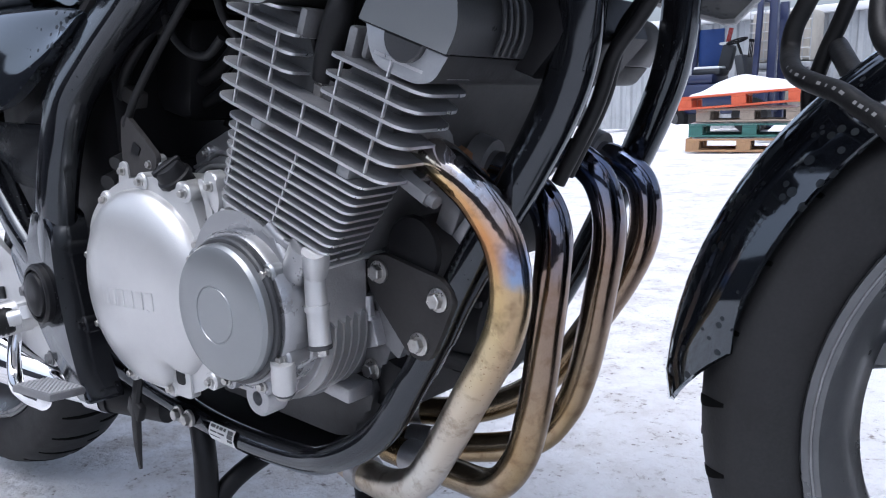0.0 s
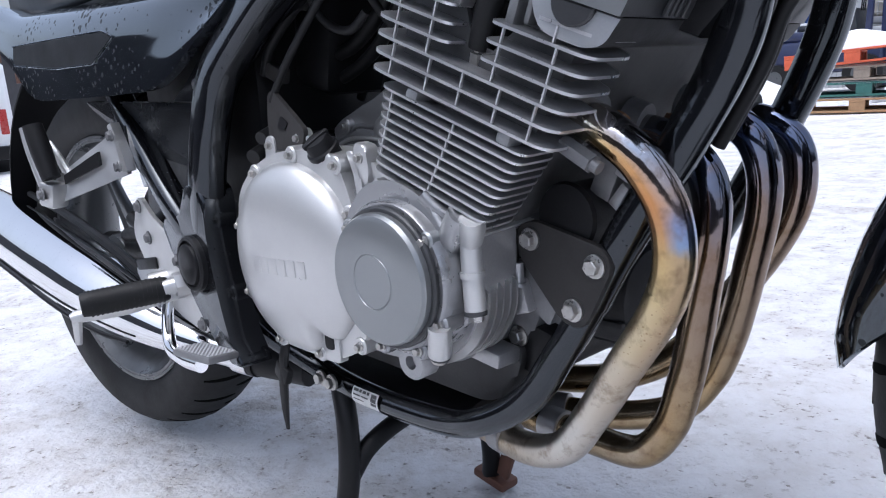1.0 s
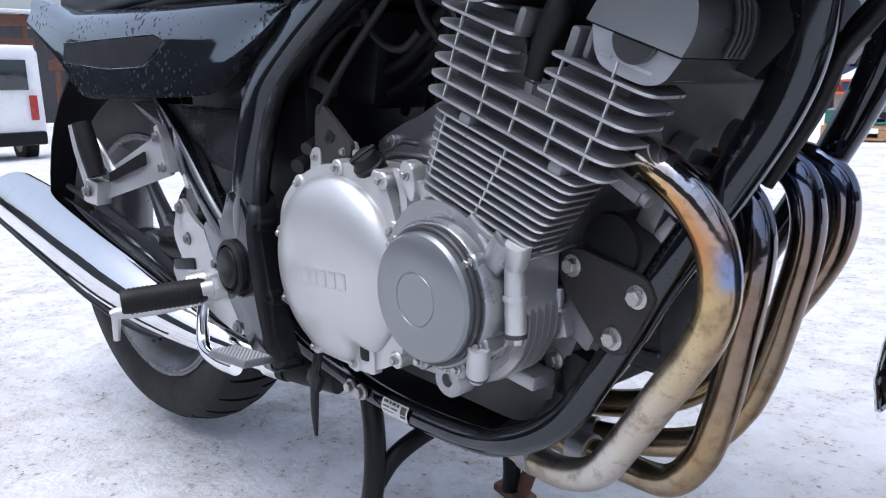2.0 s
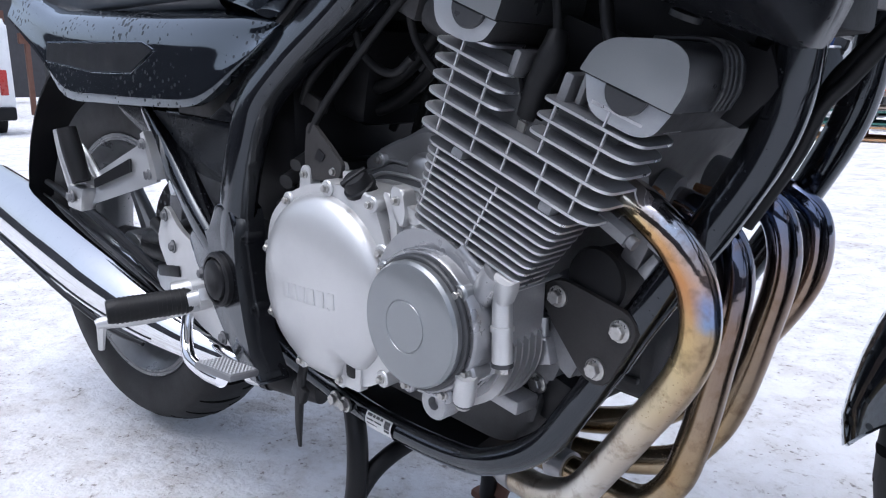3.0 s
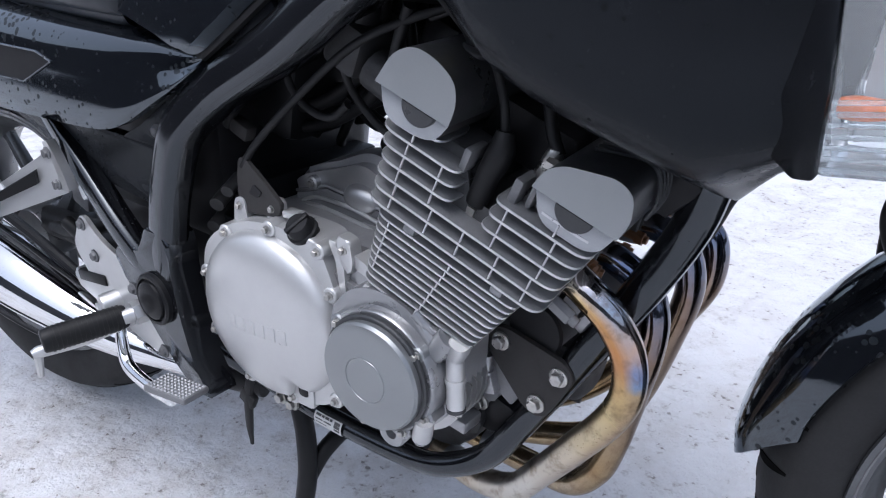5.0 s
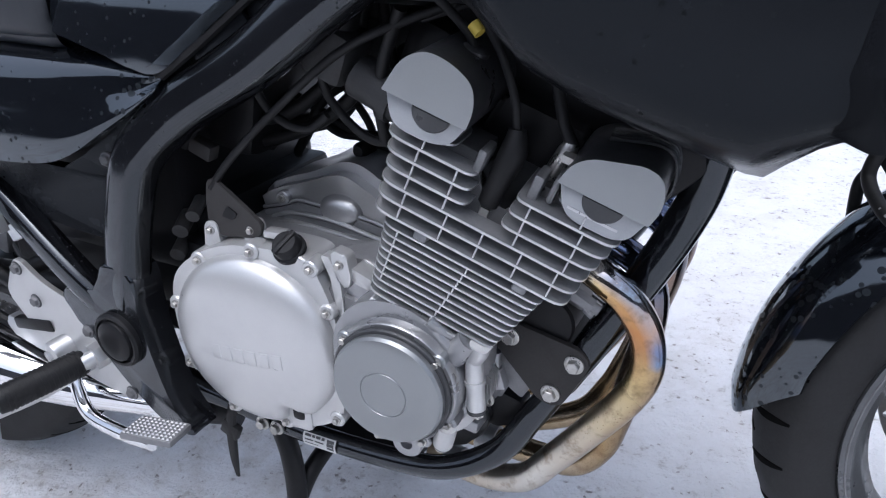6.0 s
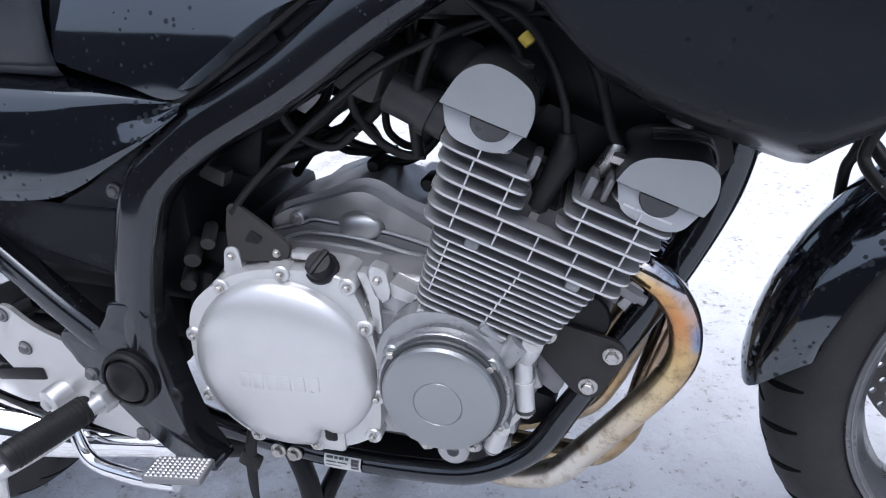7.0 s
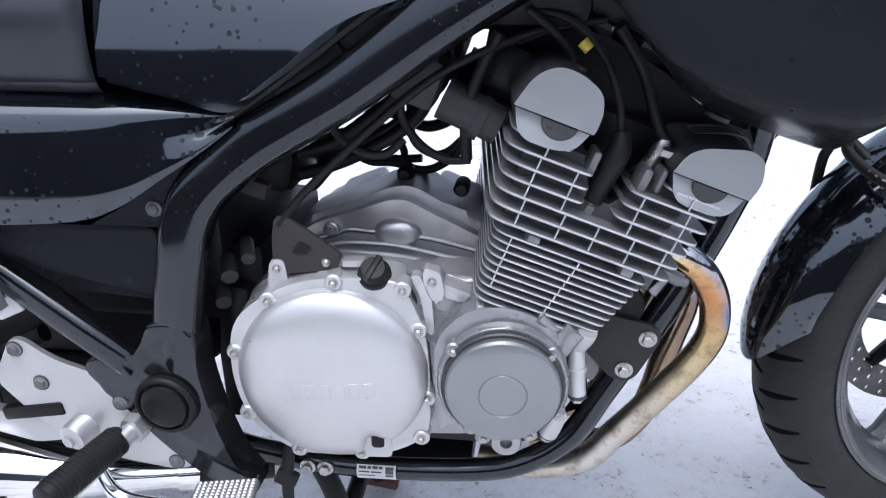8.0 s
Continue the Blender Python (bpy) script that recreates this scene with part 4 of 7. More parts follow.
silver_mid = material("cam_housing_paint", (0.35, 0.36, 0.37), 0.38, 0.5, 0, 0.06, 700, 0.25, 20, 0.1, 600)
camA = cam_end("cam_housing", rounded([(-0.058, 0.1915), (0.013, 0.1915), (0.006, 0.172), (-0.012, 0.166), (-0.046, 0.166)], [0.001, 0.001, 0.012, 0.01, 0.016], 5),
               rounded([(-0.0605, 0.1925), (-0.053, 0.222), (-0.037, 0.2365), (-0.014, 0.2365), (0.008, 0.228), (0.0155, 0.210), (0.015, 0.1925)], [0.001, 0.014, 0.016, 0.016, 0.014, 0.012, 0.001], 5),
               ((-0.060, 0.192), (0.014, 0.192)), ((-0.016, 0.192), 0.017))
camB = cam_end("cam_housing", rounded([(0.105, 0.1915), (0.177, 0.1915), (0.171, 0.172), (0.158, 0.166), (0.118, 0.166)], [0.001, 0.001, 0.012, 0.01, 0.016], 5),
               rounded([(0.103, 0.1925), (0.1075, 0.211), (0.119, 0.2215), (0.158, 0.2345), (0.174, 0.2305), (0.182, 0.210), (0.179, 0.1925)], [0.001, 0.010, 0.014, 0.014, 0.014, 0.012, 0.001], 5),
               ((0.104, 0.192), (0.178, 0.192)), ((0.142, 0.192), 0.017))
# ribs round the front cam cover
for yy in (-0.128, -0.120, -0.112, -0.102, -0.060, -0.052, -0.044):
    bm = bmesh.new()
    pts = [up(0.183, 0.195), up(0.184, 0.212), up(0.175, 0.232), up(0.158, 0.2365), up(0.122, 0.224)]
    tube(bm, [(x, yy, z) for x, z in pts], 0.0017, 6, 5)
    part("cover_rib", bm, cover_dark, camB)
# middle of the head between the cams, all in one flat black
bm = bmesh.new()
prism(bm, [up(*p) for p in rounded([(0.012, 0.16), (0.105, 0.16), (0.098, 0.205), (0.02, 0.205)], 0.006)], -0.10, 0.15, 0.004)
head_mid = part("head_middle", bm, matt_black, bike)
# plug wells: bare cast uprights beside the plug
for u, v, w, h in ((0.034, 0.166, 0.008, 0.022), (0.084, 0.166, 0.009, 0.026), (0.098, 0.172, 0.006, 0.024)):
    bm = bmesh.new()
    x, z = up(u, v)
    obox(bm, (x, -0.145, z), (w, 0.03, h), (0, 21.5, 0), 0.003)
    part("head_upright", bm, darkcast, head_mid)
for x, y, z in ((0.148, -0.12, 0.715), (0.282, -0.12, 0.668)):
    bm = bmesh.new()
    lathe(bm, [(0.012, 0.0), (0.012, -0.004), (0.009, -0.006)], (0, 0, 0), 20)
    o = part("cover_bolt", bm, cover_dark, head_mid)
    o.location = (x, y, z + 0.008)
    o.rotation_euler = (radians(-90), radians(21.5), 0)

# spark plug, cap and lead
bm = bmesh.new()
ax, az = up(0.052, 0.126)
tube(bm, [(ax - 0.004, -0.140, az - 0.010), (ax, -0.142, az)], [0.0075, 0.0075], 6, 1)
tube(bm, [(ax, -0.142, az), (ax + 0.003, -0.143, az + 0.008)], [0.0045, 0.0045], 12, 1)
plug = part("spark_plug", bm, steel, bike)
bm = bmesh.new()
tube(bm, [(ax + 0.001, -0.142, az + 0.003), (ax + 0.012, -0.145, az + 0.028), (ax + 0.022, -0.143, az + 0.050), (ax + 0.024, -0.140, az + 0.068)], [0.0098, 0.0105, 0.0118, 0.0075], 14, 5)
tube(bm, [(ax + 0.006, -0.136, az + 0.028), (ax - 0.012, -0.135, az + 0.040)], [0.011, 0.006], 10, 1)
part("plug_cap", bm, rubber, plug, "black rubber spark plug cap")
bm = bmesh.new()
tube(bm, [(ax + 0.024, -0.140, az + 0.062), (ax + 0.020, -0.139, az + 0.095), (ax + 0.004, -0.137, az + 0.135), (ax - 0.025, -0.125, az + 0.165), (ax - 0.07, -0.11, az + 0.175)], 0.0038, 10, 6)
part("plug_lead", bm, rubber, plug)
bm = bmesh.new()
tube(bm, [(0.1585, -0.137, 0.742), (0.152, -0.135, 0.749)], [0.0055, 0.0055], 12, 1)
part("yellow_clip", bm, yellow_tape, plug, "yellow tape marker on the lead")

# -- exhaust --
HEAD = {}
HEAD[0] = [(0.229, -0.098, 0.55), (0.247, -0.103, 0.544), (0.264, -0.105, 0.535), (0.284, -0.101, 0.516), (0.3, -0.094, 0.483), (0.303, -0.091, 0.444), (0.288, -0.086, 0.404), (0.254, -0.081, 0.351), (0.216, -0.073, 0.295), (0.181, -0.069, 0.25), (0.125, -0.058, 0.225), (0.054, -0.044, 0.221)]
HEAD[1] = [(0.223, -0.014, 0.531), (0.242, -0.01, 0.526), (0.272, -0.007, 0.507), (0.287, -0.01, 0.479), (0.288, -0.015, 0.44), (0.28, -0.011, 0.397), (0.271, -0.006, 0.352), (0.263, -0.006, 0.313), (0.249, -0.006, 0.269), (0.216, -0.002, 0.231), (0.154, 0.009, 0.218), (0.058, 0.014, 0.215)]
HEAD[2] = [(0.23, 0.065, 0.539), (0.257, 0.067, 0.535), (0.28, 0.069, 0.518), (0.288, 0.076, 0.488), (0.284, 0.085, 0.453), (0.271, 0.094, 0.404), (0.258, 0.102, 0.358), (0.243, 0.109, 0.312), (0.225, 0.107, 0.27), (0.196, 0.09, 0.235), (0.128, 0.064, 0.217), (0.032, 0.029, 0.214)]
HEAD[3] = [(0.235, 0.147, 0.53), (0.257, 0.148, 0.524), (0.279, 0.151, 0.507), (0.286, 0.153, 0.479), (0.281, 0.155, 0.444), (0.26, 0.156, 0.401), (0.228, 0.15, 0.351), (0.19, 0.136, 0.295), (0.148, 0.115, 0.26), (0.093, 0.084, 0.243), (0.009, 0.054, 0.236)]
exhaust_pipes = []
for i, pts in HEAD.items():
    bm = bmesh.new()
    tube(bm, pts, [(0.0154 if i in (0, 3) else 0.0150) + 0.0005 * min(1.0, k / 6) for k in range(len(pts))], 24, 8, tag=True)
    p = part("header_pipe", bm, heat if i == 0 else heat_brown, bike, "heat-tinted steel header pipe, gold, blue and grey" if i == 0 else "heat-browned steel header pipe with blue bends")
    exhaust_pipes.append(p)
    bm = bmesh.new()
    a, b = Vector(pts[0]), Vector(pts[1])
    d = (b - a).normalized()
    tube(bm, [a - d * 0.012, a + d * 0.004], [0.026, 0.024], 20, 1)
    part("port_flange", bm, darkcast, p, "rusty dark port flange")
    for s in ((1,) if i == 0 else (-1, 1)):
        bm = bmesh.new()
        c = a + Vector((0.004, s * 0.031, -0.003))
        tube(bm, [c - d * 0.015, c + d * 0.018], [0.0045, 0.0045], 8, 1)
        tube(bm, [c + d * 0.006, c + d * 0.014], [0.0075, 0.0075], 6, 1)
        part("port_nut", bm, brass, p)
# collector box under the engine
bm = bmesh.new()
loft(bm, [[(x, y, z) for y, z in [(cy * w, 0.232 + cz * h) for cy, cz in circle(0, 0, 1.0, 20)]] for x, w, h in ((0.045, 0.075, 0.016), (0.020, 0.095, 0.021), (-0.12, 0.10, 0.024), (-0.2, 0.08, 0.022))])
part("collector", bm, matt_black, bike, "black exhaust collector under the sump")
for i, p in enumerate(exhaust_pipes):
    a, b = Vector(HEAD[i][-2]), Vector(HEAD[i][-1])
    bm = bmesh.new()
    tube(bm, [a.lerp(b, 0.40), a.lerp(b, 0.66)], [0.0185, 0.0185], 20, 1)
    part("pipe_clamp", bm, cast, p)

bm = bmesh.new()
tube(bm, [(-0.20, -0.10, 0.236), (-0.27, -0.130, 0.241), (-0.30, -0.142, 0.244)], 0.0225, 20, 4)
tailpipe = part("link_pipe", bm, matt_black, bike)
MUF = [(-0.285, -0.137, 0.243), (-0.34, -0.158, 0.250), (-0.42, -0.182, 0.262), (-0.52, -0.202, 0.281), (-0.64, -0.214, 0.300), (-0.78, -0.220, 0.316), (-0.95, -0.226, 0.334), (-1.15, -0.232, 0.352), (-1.30, -0.236, 0.365)]
bm = bmesh.new()
tube(bm, MUF, [0.021, 0.0225, 0.031, 0.043, 0.053, 0.058, 0.060, 0.060, 0.058], 36, 8)
muffler = part("muffler", bm, chrome, bike, "long chrome muffler, wet and bright")
bm = bmesh.new()
tube(bm, [(-0.279, -0.1345, 0.2425), (-0.302, -0.1435, 0.2455)], [0.0255, 0.0255], 28, 1)
clampp = part("clamp", bm, chrome, muffler)
bm = bmesh.new()
tube(bm, [(-0.2705, -0.1310, 0.2413), (-0.2785, -0.1343, 0.2424)], [0.0245, 0.0245], 28, 1)
part("seal", bm, matt_black, muffler)
bm = bmesh.new()
tube(bm, [(-0.286, -0.150, 0.264), (-0.306, -0.158, 0.266)], [0.0045, 0.0045], 10, 1)
part("clamp_bolt", bm, chrome, muffler)
# lower shell edge that runs along the muffler
bm = bmesh.new()
tube(bm, [(-0.47, -0.232, 0.248), (-0.55, -0.252, 0.255), (-0.68, -0.268, 0.272), (-0.85, -0.277, 0.292), (-1.05, -0.284, 0.311), (-1.28, -0.287, 0.328)], [0.003, 0.004, 0.0045, 0.0045, 0.0045, 0.004], 8, 6)
part("shell_seam", bm, matt_black, muffler, "dark seam along the muffler")
bm = bmesh.new()
tube(bm, [(-0.45, -0.175, 0.305), (-0.60, -0.185, 0.352), (-0.80, -0.19, 0.388), (-1.05, -0.19, 0.41)], [0.006, 0.008, 0.008, 0.006], 8, 6)
part("hanger_bar", bm, matt_black, muffler)

# -- engine mounts --
bm = bmesh.new()
prism(bm, rounded([(0.152, 0.454), (0.170, 0.465), (0.245, 0.449), (0.253, 0.435), (0.225, 0.379), (0.204, 0.379), (0.157, 0.431)], 0.012), -0.095, -0.089, 0.001, 1)
plate = part("mount_plate", bm, plate_grey, bike, "dark grey steel engine mount plate")
for x, y, z in ((0.171, -0.095, 0.448), (0.237, -0.095, 0.434), (0.215, -0.095, 0.394)):
    bolt(plate, x, y, z, M_BIG)
bm = bmesh.new()
prism(bm, rounded([(0.125, 0.366), (0.148, 0.365), (0.181, 0.356), (0.174, 0.328), (0.146, 0.314), (0.124, 0.336)], 0.006), -0.077, -0.055, 0.002)
low_mount = part("mount_lug", bm, matt_black, bike)
bolt(low_mount, 0.138, -0.077, 0.350, M_BIG)
bm = bmesh.new()
tube(bm, [(0.203, -0.085, 0.468), (0.203, 0.08, 0.468)], [0.027, 0.027], 24, 1)
part("starter_motor", bm, darkalloy, bike)
bm = bmesh.new()
tube(bm, [(0.203, -0.0855, 0.468), (0.203, -0.089, 0.468)], [0.0295, 0.0275], 24, 1)
part("starter_flange", bm, matt_black, bike)
for x, y, z, sx, sy, sz, r, m in ((0.232, -0.060, 0.500, 0.020, 0.03, 0.034, 24, darkcast), (0.246, -0.066, 0.486, 0.012, 0.02, 0.022, 40, cast), (0.215, -0.040, 0.512, 0.03, 0.05, 0.016, 18, darkcast), (0.253, -0.070, 0.505, 0.016, 0.02, 0.010, 30, cast)):
    bm = bmesh.new()
    obox(bm, (x, y, z), (sx, sy, sz), (0, r, 0), 0.002)
    part("cast_bracket", bm, m, bike)
# oil filter between the headers and the sump
bm = bmesh.new()
loft(bm, [[(x, 0.035 + r * math.cos(radians(a)), 0.372 + r * math.sin(radians(a))) for a in range(0, 360, 12)] for x, r in ((0.13, 0.050), (0.19, 0.050), (0.205, 0.046), (0.212, 0.036), (0.213, 0.012))])
filt = part("oil_filter", bm, darkalloy, bike, "dark round oil filter housing")
for k in range(6):
    a = radians(60 * k + 20)
    bm = bmesh.new()
    obox(bm, (0.175, 0.035 + 0.050 * math.cos(a), 0.372 + 0.050 * math.sin(a)), (0.06, 0.006, 0.006), (0, 0, 0), 0.0015)
    part("filter_rib", bm, darkalloy, filt)
bm = bmesh.new()
prism(bm, rounded([(0.148, 0.428), (0.168, 0.422), (0.190, 0.386), (0.182, 0.371), (0.150, 0.392)], 0.003), -0.0875, -0.080, 0.001)
part("mount_tongue", bm, darkcast, bike)
for x in (-0.150, -0.128):
    bolt(rail, x, -0.116, 0.2435, M_BIG)
# white sticker on the rail
bm = bmesh.new()
rows = []
for x, zc in ((-0.078, 0.2470), (-0.062, 0.2473), (-0.046, 0.2478), (-0.030, 0.2484)):
    rows.append([(x, -0.1010 - 0.0149 * math.cos(radians(a)), zc - 0.0095 + 0.0149 * math.sin(radians(a))) for a in (-40, -20, 0, 20, 44)])
loft(bm, rows, False, False, closed=False)
sticker = part("sticker", bm, white_paper, rail, "white paper sticker with small print")
sticker.location = (-0.012, 0, 0.001)
for i, (x0, x1, a0, a1) in enumerate(((-0.075, -0.066, 18, 27), (-0.0645, -0.060, 18, 27), (-0.0585, -0.052, 18, 27), (-0.0505, -0.046, 18, 27), (-0.075, -0.062, 5, 10), (-0.060, -0.047, 5, 10), (-0.075, -0.055, -8, -4), (-0.0425, -0.0325, -10, 26))):
    bm = bmesh.new()
    rows = []
    for x in (x0, x1):
        zc = 0.2470 + (x + 0.078) * 0.029
        rows.append([(x, -0.1010 - 0.0152 * math.cos(radians(1.4 * a)), zc - 0.0095 + 0.0152 * math.sin(radians(1.4 * a))) for a in (a0, (a0 + a1) / 2, a1)])
    loft(bm, rows, False, False, closed=False)
    part("print_bar", bm, label_ink, sticker)

# -- centre stand --
bm = bmesh.new()
tube(bm, [(-0.116, -0.118, 0.115), (-0.11, -0.085, 0.155), (-0.105, -0.03, 0.176), (-0.105, 0.03, 0.176), (-0.11, 0.085, 0.155), (-0.116, 0.118, 0.115)], 0.012, 14, 6)
stand = part("centre_stand", bm, matt_black, bike, "black tubular centre stand")
for s in (-1, 1):
    bm = bmesh.new()
    tube(bm, [(-0.145, s * 0.095, 0.235), (-0.122, s * 0.105, 0.19), (-0.112, s * 0.115, 0.13), (-0.118, s * 0.128, 0.06), (-0.132, s * 0.140, 0.012)], [0.013, 0.0135, 0.0135, 0.013, 0.014], 14, 6)
    part("leg", bm, matt_black, stand)
for s in (-1, 1):
    bm = bmesh.new()
    obox(bm, (-0.125, s * 0.142, 0.012), (0.06, 0.034, 0.014), (0, 8, 0), 0.004)
    obox(bm, (-0.098, s * 0.138, 0.045), (0.022, 0.008, 0.05), (0, 20, 0), 0.002)
    part("foot", bm, rust_red if s > 0 else matt_black, stand, "worn rusty foot" if s > 0 else "black steel foot")
# hanging black strap end beside the stand
bm = bmesh.new()
tube(bm, [(-0.150, -0.150, 0.33), (-0.158, -0.160, 0.275), (-0.160, -0.163, 0.225), (-0.158, -0.164, 0.192)], [0.006, 0.0075, 0.0065, 0.003], 8, 5, 0.6)
obox(bm, (-0.160, -0.160, 0.262), (0.026, 0.010, 0.022), (0, 25, 0), 0.003)
part("cable_tie_end", bm, rubber, bike, "black strap end hanging below the frame")

# -- wheels --


def wheel(name, c, R, rim_r, half, spokes, disc_r, front, label):
    """A cast wheel: tyre with dark strips for its grooves, rim, spokes, hub and brake disc."""
    w = new(name)
    w.parent = bike
    w["label"] = label
    bm = bmesh.new()
    prof = []
    for k in range(17):
        a = math.pi * (k / 16) - math.pi / 2
        prof.append((R - half * 0.78 * (1 - math.cos(a)) ** 0.9 * 0.9, half * 1.04 * math.sin(a)))
    prof = [(rim_r + 0.001, -half * 0.70)] + [(rim_r + 0.014, -half * 0.90)] + prof[2:-2] + [(rim_r + 0.014, half * 0.90), (rim_r + 0.001, half * 0.70)]
    lathe(bm, prof, c, 96, True)
    tyre = part("tyre", bm, tyre_rubber, w, "worn black road tyre", 50)
    # slanted near-black strips on the tread's curve, coloured like the shade in grooves

    def tread(y):
        c1 = math.sqrt(max(0.0, 1 - (y / (half * 1.04)) ** 2))
        return R - half * 0.78 * 0.9 * (1 - c1) ** 0.9

    n = 32
    for s in (-1, 1):
        gm = bmesh.new()
        rings = []
        for k in range(9):
            f = k / 8
            y = s * half * (-0.05 + 0.86 * f)
            ang = 0.05 * f ** 1.3
            wd = 0.0042 * math.sin(math.pi * (0.12 + 0.76 * f))
            rr = tread(y) + 0.0006
            nx, ny = math.cos(ang), math.sin(ang)
            ring = []
            for q, dr in ((-1, 0.0), (1, 0.0), (1, -0.003), (-1, -0.003)):
                ring.append(((rr + dr) * nx - q * wd * ny, y, -(rr + dr) * ny - q * wd * nx))
            rings.append(ring)
        loft(gm, rings)
        g0 = part("groove", gm, groove_shade, tyre)
        for k in range(n):
            a = 2 * math.pi * (k + (0.5 if s > 0 else 0)) / n
            o = g0 if k == 0 else again(g0, tyre, (0, 0, 0))
            o.matrix_local = Matrix.Translation(c) @ Matrix.Rotation(-a, 4, "Y")
    bm = bmesh.new()
    hw = half * 0.76
    lathe(bm, [(rim_r + 0.006, -hw), (rim_r + 0.005, -hw - 0.004), (rim_r - 0.006, -hw - 0.004), (rim_r - 0.012, -hw + 0.004), (rim_r - 0.020, -hw + 0.010), (rim_r - 0.026, -hw + 0.022), (rim_r - 0.034, -hw + 0.034),
               (rim_r - 0.034, hw - 0.034), (rim_r - 0.020, hw - 0.010), (rim_r - 0.006, hw + 0.004), (rim_r + 0.006, hw), (rim_r - 0.002, hw - 0.01), (rim_r - 0.002, -hw + 0.01)], c, 96, True)
    part("rim", bm, rim_grey, w, "grey cast rim", 50)
    bm = bmesh.new()
    lathe(bm, [(0.045, -0.055), (0.048, -0.05), (0.048, 0.05), (0.045, 0.055)], c, 32)
    part("hub", bm, rim_grey, w)
    for k in range(spokes):
        a = 2 * math.pi * k / spokes + (0.35 if front else 0.9)
        bm = bmesh.new()
        ring = []
        for r, wd, dp in ((0.040, 0.036, 0.030), (rim_r * 0.55, 0.020, 0.022), (rim_r * 0.8, 0.019, 0.018), (rim_r - 0.028, 0.034, 0.018)):
            ring.append([(c[0] + r * math.cos(a) - q * wd * 0.5 * math.sin(a), c[1] + p * dp * 0.5, c[2] + r * math.sin(a) + q * wd * 0.5 * math.cos(a)) for q, p in
                         ((-1, -0.5), (-0.6, -1), (0.6, -1), (1, -0.5), (1, 0.5), (0.6, 1), (-0.6, 1), (-1, 0.5))])
        loft(bm, ring)
        part("spoke", bm, rim_grey, w)
    bm = bmesh.new()
    for s in (-1, 1):
        tube(bm, [(c[0] + (rim_r - 0.001) * math.cos(2 * math.pi * k / 64), c[1] + s * (hw + 0.004), c[2] + (rim_r - 0.001) * math.sin(2 * math.pi * k / 64)) for k in range(65)], 0.0013, 6, 1)
    part("rim_lip", bm, darkcast, w, "bare metal rim edge")
    # brake disc with rows of drilled holes
    for s in ((-1, 1) if front else (1,)):
        bm = bmesh.new()
        yo = c[1] + s * 0.068
        n, rows3 = 34, 3
        r0, r1 = disc_r * 0.70, disc_r
        dr = (r1 - r0) / rows3
        for q in range(rows3):
            for k in range(n):
                am, rm = 2 * math.pi * (k + q * 0.36) / n, r0 + (q + 0.5) * dr
                ha = math.pi / n
                faces = []
                for y in (yo - 0.0025, yo + 0.0025):
                    sq, ho = [], []
                    for e, (u, v) in enumerate(((1, 0), (1, 1), (0, 1), (-1, 1), (-1, 0), (-1, -1), (0, -1), (1, -1))):
                        aa, rr = am + v * ha, rm + u * dr / 2
                        sq.append(bm.verts.new((c[0] + rr * math.cos(aa), y, c[2] + rr * math.sin(aa))))
                        g = e * math.pi / 4
                        pu, pv = 0.0046 * math.cos(g), 0.0046 * math.sin(g)
                        ho.append(bm.verts.new((c[0] + (rm + pu) * math.cos(am) - pv * math.sin(am), y, c[2] + (rm + pu) * math.sin(am) + pv * math.cos(am))))
                    for e in range(8):
                        bm.faces.new((sq[e], sq[e - 1], ho[e - 1], ho[e]))
                    faces.append((sq, ho))
                for e in range(8):
                    bm.faces.new((faces[0][1][e], faces[0][1][e - 1], faces[1][1][e - 1], faces[1][1][e]))
                if q == rows3 - 1:
                    for e in (0, 1):
                        p0, p1 = faces[0][0], faces[1][0]
                        i0, i1 = ((7, 0), (0, 1))[e]
                        bm.faces.new((p0[i0], p0[i1], p1[i1], p1[i0]))
        disc = part("brake_disc", bm, disc_steel, w, "drilled steel brake disc")
        for k in range(5):
            a = 2 * math.pi * k / 5 + 0.2
            bm = bmesh.new()
            tube(bm, [(c[0] + 0.046 * math.cos(a), c[1] + s * 0.06, c[2] + 0.046 * math.sin(a)), (c[0] + disc_r * 0.75 * math.cos(a), c[1] + s * 0.068, c[2] + disc_r * 0.75 * math.sin(a))], [0.012, 0.009], 8, 1)
            part("disc_carrier", bm, matt_black, disc)
    return w


FC = (0.677, 0.119, 0.355)
STEER = Matrix.Translation(FC) @ Matrix.Rotation(0.31, 4, "Z") @ Matrix.Translation([-v for v in FC])  # the bars stand turned away from the viewer
RC = (-0.776, -0.080, 0.303)
TRUE = Matrix.Translation(RC) @ Matrix.Rotation(0.14, 4, "Z") @ Matrix.Translation([-v for v in RC])
wheel("front_wheel", FC, 0.293, 0.219, 0.061, 5, 0.150, True, "front wheel with a grey cast rim").matrix_local = STEER
wheel("rear_wheel", RC, 0.314, 0.215, 0.072, 5, 0.135, False, "rear wheel with a grey cast rim and wide tyre").matrix_local = TRUE
# tyre valve
bm = bmesh.new()
tube(bm, [(0.505, -0.01, 0.300), (0.522, -0.014, 0.305)], [0.004, 0.003], 8, 1)
part("tyre_valve", bm, darkcast, bike).matrix_local = STEER

